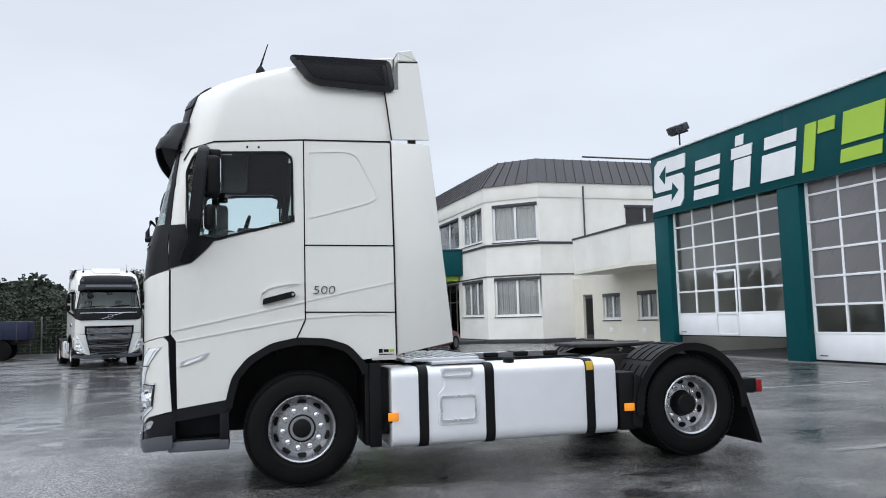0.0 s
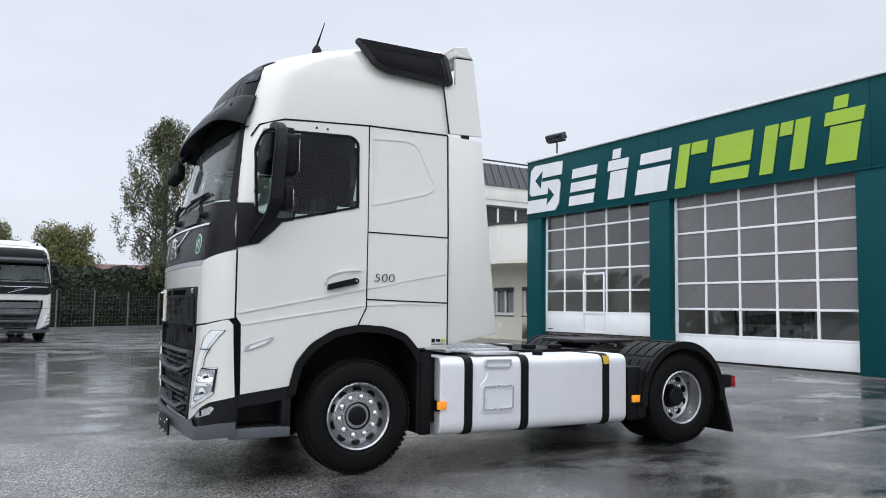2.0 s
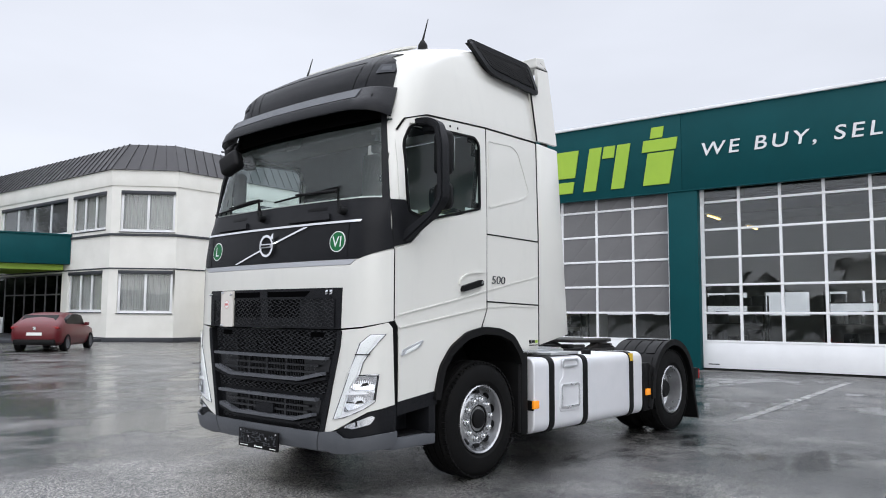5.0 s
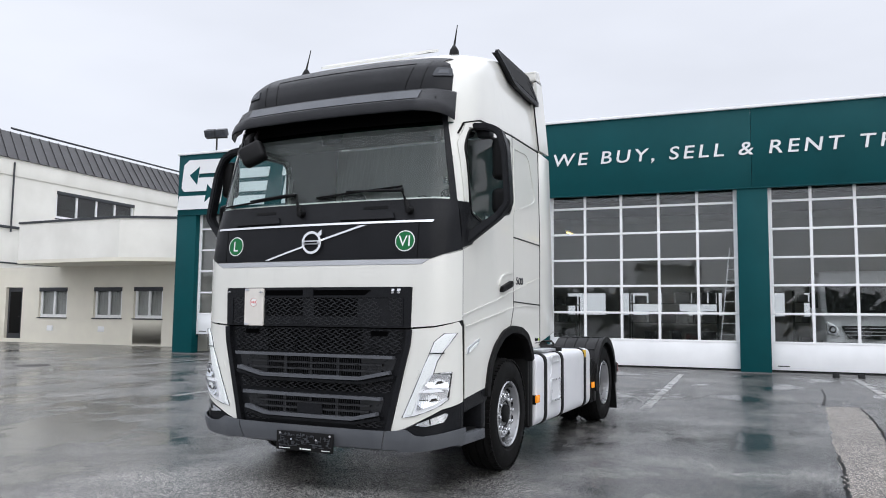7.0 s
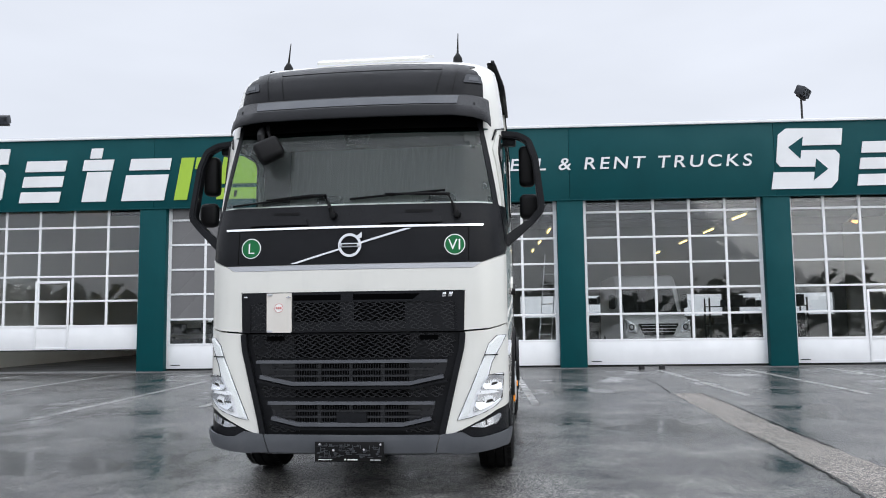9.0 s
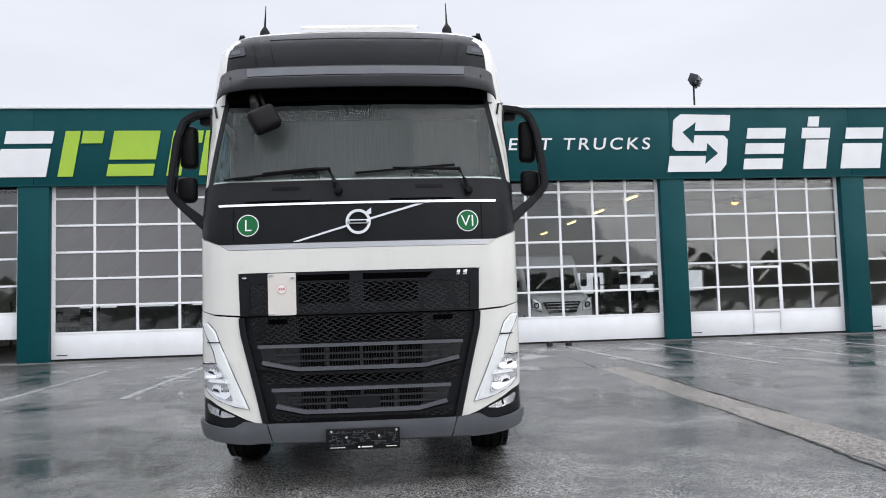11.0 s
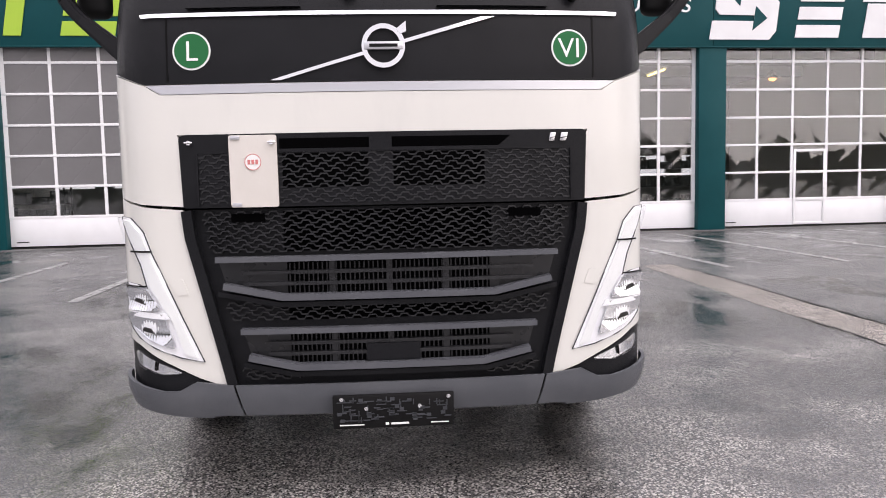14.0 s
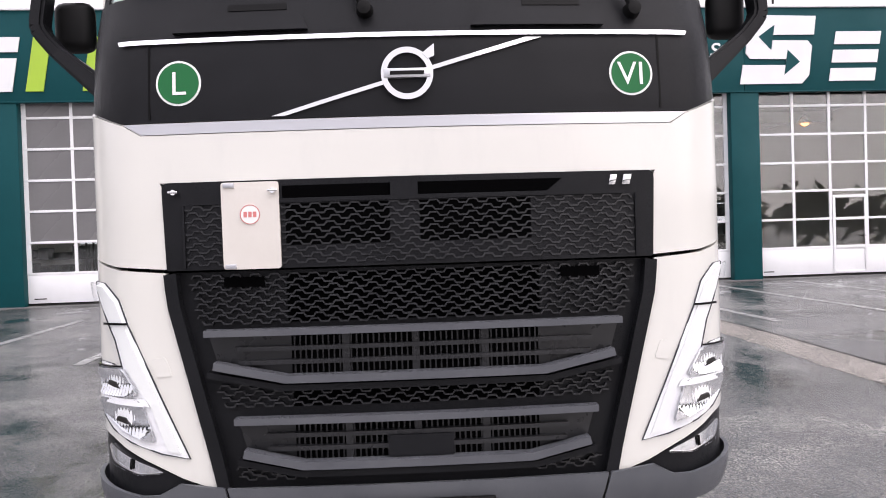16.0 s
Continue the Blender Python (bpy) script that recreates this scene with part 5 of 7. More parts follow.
part("emblem_bar", boxed(-1.424, -1.400, -0.085, 0.085, 1.968, 2.002, 0.003), SILVER, emblem)
part("print_bar", boxed(-1.4255, -1.4235, -0.062, 0.062, 1.978, 1.992), BLACK, emblem)
bm = prism(bmesh.new(), [(-0.055, 2.055), (-0.10, 2.09), (-0.10, 2.045), (-0.075, 2.035)], "x", -1.42, -1.395)
part("emblem_arrow", bm, CHROME, emblem)


def disc(u, z, r, n=36):
    return [(u + r * math.cos(2 * math.pi * k / n), z + r * math.sin(2 * math.pi * k / n)) for k in range(n)]


for y, txt in ((0.84, "L"), (-0.84, "VI")):
    st = part("round_sticker", patch(disc(y, 1.98, 0.084), cab, 0.05, 0.05, 0.002, 0.0165), PRINT, black_panel, "round green sticker with a white rim")
    part("sticker_face", patch(disc(y, 1.98, 0.076), cab, 0.05, 0.05, 0.0015, 0.019), STICKER, st)
    let = words("sticker_letters", txt, 0.125, Matrix(), PRINT, st, align="CENTER", depth=0.0)
    for v in let.data.vertices:
        v.co = cab(y - v.co.x, 1.937 + v.co.y, 0.0225)

UD = [u_at(-1.112, z) for z in (1.30, 1.92)]
bonnet = [patch([(-0.93, 1.615), (0.93, 1.615), (0.99, 1.79), (-0.99, 1.79)], cab, 0.08, 0.06, 0.02)]
for s in (-1, 1):
    pts = [(0.895, 1.297), (1.10, 1.312), (UD[0], 1.36), (UD[1], 1.915), (1.17, 1.868), (1.05, 1.83), (0.985, 1.79), (0.915, 1.60)]
    bonnet.append(patch([(s * u, z) for u, z in pts], cab, 0.05, 0.08, 0.02))
bonnet.append(patch([(-1.05, 1.79), (1.05, 1.79), (1.06, 1.835), (-1.06, 1.835)], cab, 0.08, 0.05, 0.008))
part("bonnet", merge(*bonnet), WHITE, truck, "white front panel")

upper = part("upper_grille", patch(rounded([(-0.905, 1.292), (0.905, 1.292), (0.915, 1.615), (-0.915, 1.615)], [0.01, 0.01, 0.03, 0.03]), cab, 0.08, 0.08, 0.024), TRIM, truck, "black upper grille panel")
# slot and openings are flat sheets with their shade painted on, not cut
part("air_slot", patch([(0.47, 1.545), (-0.50, 1.545), (-0.56, 1.592), (0.47, 1.592)], cab, 0.08, 0.05, 0.003, 0.024), HOLLOW_SHADE, upper)
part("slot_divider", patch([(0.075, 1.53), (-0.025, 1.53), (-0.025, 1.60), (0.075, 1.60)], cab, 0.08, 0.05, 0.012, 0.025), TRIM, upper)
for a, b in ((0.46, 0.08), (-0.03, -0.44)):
    part("grille_opening", patch([(a, 1.375), (b, 1.375), (b, 1.525), (a, 1.525)], cab, 0.08, 0.05, 0.002, 0.024), HOLLOW_SHADE, upper)
part("slot_lip", strip(bmesh.new(), [cab(u, 1.538, 0.03) for u in np.linspace(0.80, -0.80, 20)], 0.012, 0.016, (1, 0, 0)), TRIM, upper)


def wave_ribs(z0, z1, ya, yb, off, pitch=0.0215, period=0.072, amp=0.0062, deep=0.016):
    """Rows of stepped ribs, each row a quarter step on from the one below, so that they touch and close long slanted cells."""
    bm = bmesh.new()
    rows = max(1, round((z1 - z0) / pitch))
    for k in range(rows):
        z = z0 + (k + 0.5) * (z1 - z0) / rows
        n0, n1 = math.ceil(ya(z) / (period / 4)), math.floor(yb(z) / (period / 4))
        pts = [cab((j + 0.26 * (1 if (j + k % 2) % 2 else -1)) * period / 4, z + (amp if (j + k % 2) % 4 in (0, 1) else -amp), off) for j in range(n0, n1 + 1)]
        if len(pts) > 2:
            strip(bm, pts, deep, 0.0066, (1, 0, 0))
    return bm


part("grille_mesh", wave_ribs(1.305, 1.53, lambda z: -0.84, lambda z: 0.84, 0.0215), GRILLE, upper, "moulded wave mesh")
for x0, x1 in ((-0.84, -0.835), (0.835, 0.84)):
    part("mesh_border", strip(bmesh.new(), [cab(x0, 1.30, 0.028), cab(x0, 1.53, 0.028)], 0.012, 0.008, (1, 0, 0)), TRIM, upper)
# plain bars where the model mark sits
for k, (l, r) in enumerate(((-0.735, -0.765), (-0.785, -0.82))):
    part("model_mark", prism(bmesh.new(), [(l, 1.562), (r + 0.004, 1.562), (r - 0.004, 1.60), (l - 0.008, 1.60)], "x", cab(-0.77, 1.58)[0] - 0.034, cab(-0.77, 1.58)[0] - 0.022, 0.003), CHROME, upper)
card = part("card_holder", patch(rounded([(0.478, 1.292), (0.688, 1.292), (0.690, 1.608), (0.480, 1.608)], 0.012), cab, 0.1, 0.1, 0.010, 0.034), worn("cream_card", (0.70, 0.67, 0.62), (0.64, 0.61, 0.56), 0.5), truck, "cream notice plate clipped over the grille")
xc = cab(0.585, 1.49)[0] - 0.045
part("card_seal", lathe(bmesh.new(), [(-0.002, 0.0), (-0.002, 0.036), (0.002, 0.036)], "x", 28, (xc, 0.585, 1.49)), PRINT, card)
part("seal_ring", lathe(bmesh.new(), [(-0.003, 0.036), (-0.003, 0.033), (0.001, 0.033), (0.001, 0.036), (-0.003, 0.036)], "x", 28, (xc, 0.585, 1.49)), PALERED, card)
for y in (0.602, 0.585, 0.568):
    part("print_bar", boxed(xc - 0.0035, xc - 0.001, y - 0.006, y + 0.006, 1.48, 1.50), PALERED, card)
for y, z in ((0.66, 1.597), (0.66, 1.303)):
    part("card_clip", boxed(xc - 0.002, xc + 0.006, y - 0.02, y + 0.02, z - 0.008, z + 0.008, 0.001), SILVER, card)
for y, z in ((0.50, 1.575), (0.862, 1.578)):
    x = cab(y, z)[0] - 0.03
    part("quarter_turn_screw", merge(lathe(bmesh.new(), [(-0.028, 0.0), (-0.028, 0.010), (0.0, 0.012)], "x", 14, (x, y, z)), boxed(x - 0.034, x - 0.026, y - 0.018, y + 0.018, z - 0.004, z + 0.004, 0.002)), CHROME, truck)

# lower grille
half = lambda z: np.interp(z, [0.48, 0.60, 1.17, 1.29], [0.72, 0.745, 0.885, 0.895])
low_poly = [(-0.725, 0.475), (0.725, 0.475), (0.89, 1.17), (0.90, 1.283), (-0.90, 1.283), (-0.89, 1.17)]
lower_g = part("lower_grille", patch(low_poly, cab, 0.08, 0.08, 0.012, -0.03), TRIM, truck, "black lower grille with two framed openings")
part("grille_mesh", wave_ribs(1.085, 1.275, lambda z: -half(z) + 0.06, lambda z: half(z) - 0.06, -0.008), GRILLE, lower_g)
part("grille_mesh", wave_ribs(0.775, 0.865, lambda z: -half(z) + 0.06, lambda z: half(z) - 0.06, -0.008), GRILLE, lower_g)
part("grille_mesh", wave_ribs(0.505, 0.56, lambda z: 0.40, lambda z: half(z) - 0.05, -0.008), GRILLE, lower_g)
part("grille_mesh", wave_ribs(0.505, 0.56, lambda z: -half(z) + 0.05, lambda z: -0.40, -0.008), GRILLE, lower_g)
# flat near-black sheets again paint the shade of the lower openings
part("grille_opening", patch([(-0.47, 1.09), (0.47, 1.09), (0.47, 1.27), (-0.47, 1.27)], cab, 0.1, 0.1, 0.001, -0.0175), HOLLOW_SHADE, lower_g)
part("grille_opening", patch([(-0.46, 0.775), (0.46, 0.775), (0.46, 0.866), (-0.46, 0.866)], cab, 0.1, 0.1, 0.001, -0.0175), HOLLOW_SHADE, lower_g)
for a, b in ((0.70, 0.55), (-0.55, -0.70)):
    part("tow_eye_opening", patch([(a, 1.225), (b, 1.225), (b, 1.262), (a, 1.262)], cab, 0.1, 0.1, 0.002, 0.0), HOLLOW_SHADE, lower_g)
for s in (-1, 1):
    edge = [cab(s * half(z), z, 0.006) for z in np.linspace(0.48, 1.28, 14)]
    part("grille_edge", strip(bmesh.new(), edge, 0.05, 0.045, (1, 0, 0)), TRIM, lower_g)


def framed_opening(top, zt, knee, zk, end, ze, inner):
    """A bright-edged opening: a straight bar above, a bent bar below, ribs, and a flat near-black sheet that paints the
    dark behind them.
    """
    poly = [(-top, zt), (-end, ze), (-knee, zk), (knee, zk), (end, ze), (top, zt)]
    part("opening_panel", patch(poly, cab, 0.06, 0.05, 0.004, -0.018), GRILLE, lower_g)
    part("radiator", patch([(-inner, zk + 0.01), (inner, zk + 0.01), (inner, zt - 0.01), (-inner, zt - 0.01)], cab, 0.06, 0.05, 0.003, -0.0135), HOLLOW_SHADE, lower_g)
    for u in np.linspace(-inner + 0.012, inner - 0.012, 44):
        part("fin", strip(bmesh.new(), [cab(u, zk + 0.012, -0.008), cab(u, zt - 0.015, -0.008)], 0.004, 0.006, (1, 0, 0)), GRILLE, lower_g)
    for u in np.linspace(-inner * 0.56, inner * 0.56, 3):
        part("post", strip(bmesh.new(), [cab(u, zk + 0.01, -0.003), cab(u, zt - 0.01, -0.003)], 0.012, 0.028, (1, 0, 0)), GRILLE, lower_g)
    for f in (0.35, 0.66):
        z = zk + (zt - zk) * f
        l = end - 0.09 + 0.02 * f
        part("slat", strip(bmesh.new(), [cab(u, z, 0.004) for u in np.linspace(-l, l, 24)], 0.026, 0.016, (1, 0, 0)), GRILLE, lower_g)
    bar = [cab(u, zt + 0.008, 0.03) for u in np.linspace(-top, top, 30)]
    part("top_bar", strip(bmesh.new(), bar, 0.05, 0.024, (1, 0, 0)), BARGREY, lower_g)
    us = [-end] + list(np.linspace(-knee, knee, 22)) + [end]
    part("bottom_bar", strip(bmesh.new(), [cab(u, ze if abs(u) == end else zk, 0.032) for u in us], 0.055, 0.028, (1, 0, 0)), BARGREY, lower_g)
    part("bottom_step", strip(bmesh.new(), [cab(u * 1.04, (ze if abs(u) == end else zk) - 0.035, 0.016) for u in us], 0.04, 0.022, (1, 0, 0)), TRIM, lower_g)


framed_opening(0.77, 1.052, 0.475, 0.888, 0.738, 0.942, 0.46)
framed_opening(0.67, 0.727, 0.42, 0.570, 0.638, 0.618, 0.455)
part("sensor_cover", patch([(-0.13, 0.588), (0.11, 0.588), (0.11, 0.665), (-0.13, 0.665)], cab, 0.1, 0.1, 0.02, 0.01), TRIM, lower_g)

# corner panels with headlights
for s in (-1, 1):
    ue = [u_at(-1.088, 0.7), u_at(-1.118, 1.30)]
    poly = [(0.745, 0.478), (0.87, 0.522), (0.95, 0.562), (1.16, 0.672), (ue[0], 0.72), (ue[1], 1.305), (u_at(-1.155, 1.345), 1.345), (1.10, 1.30), (0.91, 1.284), (0.905, 1.17)]
    corner = part("corner_panel", patch([(s * u, z) for u, z in poly], cab, 0.047, 0.083, 0.02), WHITE, truck, "white corner panel around the headlight")
    flapp = rounded([(0.90, 0.905), (0.955, 0.90), (0.985, 0.965), (0.925, 0.975)], 0.012)
    part("washer_flap", patch([(s * u, z) for u, z in flapp], cab, 0.05, 0.05, 0.003, 0.0205), WHITE, corner)
    out = [(1.29, 1.256), (1.17, 1.252), (1.095, 1.19), (1.058, 1.095), (0.937, 0.81), (0.842, 0.597), (0.95, 0.618), (1.064, 0.662), (1.15, 0.705), (1.212, 0.748), (1.24, 0.958), (1.13, 0.95), (1.088, 0.93), (1.121, 1.04), (1.172, 1.121), (1.247, 1.212)]
    hl = part("headlight", patch([(s * u, z) for u, z in rounded(out, 0.015, 2)], cab, 0.03, 0.05, 0.004, 0.021), LAMPGREY, truck, "clear headlight with a diagonal daylight strip")
    drl = [(1.25, 1.244), (1.175, 1.238), (1.108, 1.18), (1.07, 1.09), (0.955, 0.82), (0.875, 0.618), (0.925, 0.63), (0.985, 0.80), (1.075, 0.95), (1.105, 1.05), (1.155, 1.13), (1.22, 1.215)]
    part("daylight_strip", patch([(s * u, z) for u, z in drl], cab, 0.03, 0.05, 0.008, 0.0255), PRINT, hl)
    part("dark_bezel", patch([(s * u, z) for u, z in rounded([(1.09, 0.945), (1.23, 0.95), (1.205, 0.755), (1.09, 0.69), (0.96, 0.645), (1.01, 0.78)], 0.02, 2)], cab, 0.03, 0.05, 0.002, 0.0256), LAMPGREY, hl)
    for bowl in ([(1.02, 0.835), (1.205, 0.838), (1.222, 0.938), (1.085, 0.938)], [(0.965, 0.662), (1.08, 0.698), (1.195, 0.765), (1.203, 0.828), (1.015, 0.822)]):
        pts = rounded(bowl, 0.018, 3)
        cu, cz = sum(u for u, z in bowl) / len(bowl), sum(z for u, z in bowl) / len(bowl)
        ru, rz = max(abs(u - cu) for u, z in bowl), max(abs(z - cz) for u, z in bowl)
        flute = 0.0022 if cz > 0.8 else 0.0009
        hollow = lambda u, z, off: cab(u, z, off + 0.020 * min(1.0, ((abs(u) - cu) / ru) ** 2 + ((z - cz) / rz) ** 2) + flute * math.sin(abs(u) * 420.0))
        part("reflector", patch([(s * u, z) for u, z in pts], hollow, 0.004, 0.014, 0.001, 0.024), CHROME, hl, "fluted chrome reflector", 60)
        line = [cab(s * u, z, 0.034) for u, z in pts] + [cab(s * pts[0][0], pts[0][1], 0.034)]
        part("reflector_edge", strip(bmesh.new(), line, 0.005, 0.006, (1, 0, 0)), SILVER, hl)
        shade = [(cu - 0.030, cz - 0.026), (cu + 0.035, cz - 0.012), (cu + 0.022, cz + 0.004), (cu - 0.012, cz - 0.002)]
        part("bulb_shade", patch([(s * u, z) for u, z in shade], cab, 0.03, 0.03, 0.003, 0.030), STEEL, hl)
    part("lamp_shelf", patch([(s * u, z) for u, z in ((0.985, 0.795), (1.0, 0.822), (1.21, 0.838), (1.205, 0.812))], cab, 0.03, 0.03, 0.006, 0.034), LAMPGREY, hl)
    part("lamp_side_gap", patch([(s * u, z) for u, z in ((1.222, 0.94), (1.236, 0.945), (1.212, 0.765), (1.198, 0.76))], cab, 0.03, 0.03, 0.004, 0.030), STEEL, hl)
    for z0, z1, ua, ub2 in ((0.942, 0.948, 1.09, 1.235), (1.098, 1.106, 1.06, 1.172)):
        part("lamp_divider", patch([(s * ua, z0), (s * ub2, z0), (s * ub2, z1), (s * ua, z1)], cab, 0.03, 0.03, 0.004, 0.034), GLOSSBLACK, hl)
    part("lens", patch([(s * u, z) for u, z in rounded(out, 0.015, 2)], cab, 0.03, 0.05, 0.002, 0.046), LENS, hl).visible_shadow = False
    line = [cab(s * u, z, 0.026) for u, z in out] + [cab(s * out[0][0], out[0][1], 0.026)]
    part("lamp_joint", strip(bmesh.new(), line, 0.004, 0.005, (1, 0, 0)), LEDGE, hl)
    under = [(0.745, 0.47), (0.87, 0.514), (0.95, 0.556), (1.16, 0.664), (ue[0], 0.71), (u_at(-1.06, 0.5), 0.70), (u_at(-1.06, 0.5), 0.48), (0.745, 0.44)]
    part("lower_corner_trim", patch([(s * u, z) for u, z in under], cab, 0.04, 0.06, 0.012), TRIM, truck)
    fog = rounded([(0.945, 0.545), (1.0, 0.572), (1.19, 0.645), (1.215, 0.63), (1.18, 0.58), (1.04, 0.54)], 0.01, 2)
    fl = part("fog_lamp", patch([(s * u, z) for u, z in fog], cab, 0.03, 0.03, 0.006, 0.012), CHROME, truck, "slim clear fog lamp")
    part("fog_divider", strip(bmesh.new(), [cab(s * 1.07, 0.56, 0.024), cab(s * 1.065, 0.60, 0.024)], 0.006, 0.01, (1, 0, 0)), GLOSSBLACK, fl)
    part("fog_lens", patch([(s * u, z) for u, z in fog], cab, 0.03, 0.03, 0.002, 0.03), LENS, fl)


def bumper_place(u, v, off):
    """The bumper's skin: v from its lower back edge (0) over its nose to its top (1)."""
    z = 0.325 + 0.165 * v + (0.03 * min(1, max(0, abs(u) - 0.95) / 0.3))
    bulge = 0.035 * math.sin(min(1.0, v * 1.15) * math.pi * 0.5) - (0.05 if v < 0.05 else 0.0)
    return cab(u, z, bulge + off)


ub = u_at(-1.08, 0.45)
part("bumper", patch([(-0.66, 0.0), (0.66, 0.0), (0.705, 1.0), (-0.705, 1.0)], bumper_place, 0.1, 0.14, 0.012), GREYTRIM, truck, "grey plastic bumper")
for s in (-1, 1):
    part("bumper_corner", patch([(s * u, v) for u, v in ((0.67, 0.0), (ub - 0.03, 0.25), (ub, 0.4), (ub, 1.0), (1.02, 0.82), (0.96, 0.86), (0.88, 1.12), (0.715, 1.0))], bumper_place, 0.05, 0.14, 0.012), GREYTRIM, truck, "grey plastic bumper corner")
plate = part("number_plate", boxed(-1.452, -1.432, -0.275, 0.27, 0.288, 0.442, 0.006), BLACK, truck, "empty black number plate holder")
for y, z in ((0.23, 0.425), (0.12, 0.38), (-0.12, 0.385), (-0.25, 0.425)):
    part("plate_screw", lathe(bmesh.new(), [(-0.006, 0.0), (-0.006, 0.009), (0.0, 0.010)], "x", 12, (-1.453, y, z)), CHROME, plate)
for y0, y1, z0, z1 in ((0.13, 0.24, 0.304, 0.309), (-0.07, 0.01, 0.303, 0.312), (0.02, 0.035, 0.302, 0.314), (-0.25, -0.17, 0.304, 0.309)):
    part("print_bar", boxed(-1.4545, -1.4525, y0, y1, z0, z1), PRINT, plate)
random.seed(3)
bm = bmesh.new()
for k in range(80):
    y, z = random.uniform(-0.25, 0.25), random.uniform(0.325, 0.42)
    w, h = random.choice(((0.03, 0.005), (0.005, 0.025), (0.02, 0.014), (0.045, 0.004)))
    box(bm, -1.456, -1.4525, y - w / 2, y + w / 2, z - h / 2, z + h / 2)
tagged(part("plate_ribs", bm, LEDGE, plate), kind="stuff")

# windscreen and what frames it
we = [u_at(-1.125, 2.335), u_at(-1.05, 2.995)]
ws = [(-we[0], 2.335), (we[0], 2.335), (we[1], 2.995), (-we[1], 2.995)]
screen = part("windscreen", patch(rounded(ws, 0.06), cab, 0.08, 0.1, 0.003, 0.004), WINDSCREEN, truck, "rain-streaked windscreen")
for s in (-1, 1):
    part("pillar_trim", patch([(s * u, z) for u, z in ((we[0] - 0.04, 2.32), (we[0] + 0.025, 2.32), (we[1] + 0.025, 3.0), (we[1] + 0.025, 3.08), (we[1] - 0.04, 3.08))], cab, 0.03, 0.12, 0.010, 0.001), TRIM, truck)
part("windscreen_shade_band", patch([(-1.13, 2.985), (-1.02, 2.96), (-0.9, 2.953), (0.9, 2.953), (1.02, 2.96), (1.13, 2.985), (1.125, 2.995), (-1.125, 2.995)], cab, 0.08, 0.1, 0.001, 0.009), SHADEBAND, screen)
part("sensor_housing", patch([(0.13, 2.995), (0.09, 2.86), (-0.09, 2.86), (-0.13, 2.995)], cab, 0.08, 0.1, 0.002, -0.012), GLOSSBLACK, screen)
# black sheet under the visor: tinted screen edge with the visor's shadow painted in
part("header_trim", patch([(-we[1], 2.975), (we[1], 2.975), (we[1], 3.19), (-we[1], 3.19)], cab, 0.08, 0.1, 0.008), GLOSSBLACK, truck)
# sun visor
bm = bmesh.new()
sect = [(0.015, 3.29), (0.075, 3.28), (0.105, 3.262), (0.15, 3.172), (0.175, 3.155), (0.20, 3.075), (0.197, 3.058), (0.183, 3.055), (0.15, 3.12), (0.02, 3.16)]
rings = []
VE = u_at(-0.985, 3.12)
for u in np.linspace(-VE, VE, 41):
    e = max(0.0, abs(u) - 0.80) / (VE - 0.80)
    rings.append([bm.verts.new(cab(u, z - 0.06 * e ** 2 * (1 if z < 3.2 else 0.4), 0.016 + (o - 0.016) * (1 - 0.72 * e ** 2.5))) for o, z in sect])
for A, B in zip(rings, rings[1:]):
    for k in range(len(sect)):
        bm.faces.new((A[k], A[(k + 1) % len(sect)], B[(k + 1) % len(sect)], B[k]))
bm.faces.new(rings[0])
bm.faces.new(rings[-1][::-1])
visor = part("sun_visor", bm, TRIM, truck, "charcoal sun visor")
part("visor_band", patch([(-0.86, 3.176), (0.86, 3.176), (0.87, 3.258), (-0.87, 3.258)], lambda u, z, off: cab(u, z, np.interp(z, [3.172, 3.262], [0.15, 0.105]) - 0.06 * max(0.0, (abs(u) - 0.80)) + off), 0.08, 0.02, 0.007), GREYTRIM, visor)
for s in (-1, 1):
    c = side(-1.04, 3.17, 0.075, s)
    part("visor_plug", lathe(bmesh.new(), [(c[1] + s * 0.012, 0.0), (c[1] + s * 0.012, 0.028), (c[1] - s * 0.03, 0.03)], "y", 20, (c[0] - 0.02, 0, c[2])), BLACK, visor)
# dark panel over the visor
corner_line = [(u_at(-0.985, 3.19), 3.19), (u_at(-0.965, 3.28), 3.28), (u_at(-0.92, 3.42), 3.42), (u_at(-0.875, 3.54), 3.54), (u_at(-0.868, 3.575), 3.575)]
crest = [(1.0, 3.62), (0.7, 3.65), (0.35, 3.665)]
top_panel = [(-u, z) for u, z in corner_line[:1]] + corner_line + crest + [(-u, z) for u, z in crest[::-1]] + [(-u, z) for u, z in corner_line[:0:-1]]
roof_front = part("roof_front_panel", patch(top_panel, cab, 0.06, 0.05, 0.014), TRIM, truck, "charcoal panel above the sun visor")
for pts in ([(-0.66, 3.28), (-0.72, 3.56)], [(0.66, 3.28), (0.72, 3.56)], [(-0.72, 3.56), (0.72, 3.56)], [(0.80, 3.27), (0.86, 3.61)], [(-0.80, 3.27), (-0.86, 3.61)]):
    n = 12
    line = [cab(pts[0][0] + (pts[1][0] - pts[0][0]) * k / n, pts[0][1] + (pts[1][1] - pts[0][1]) * k / n, 0.0145) for k in range(n + 1)]
    part("panel_gap", strip(bmesh.new(), line, 0.005, 0.007, (1, 0, 0.3)), GLOSSBLACK, roof_front)
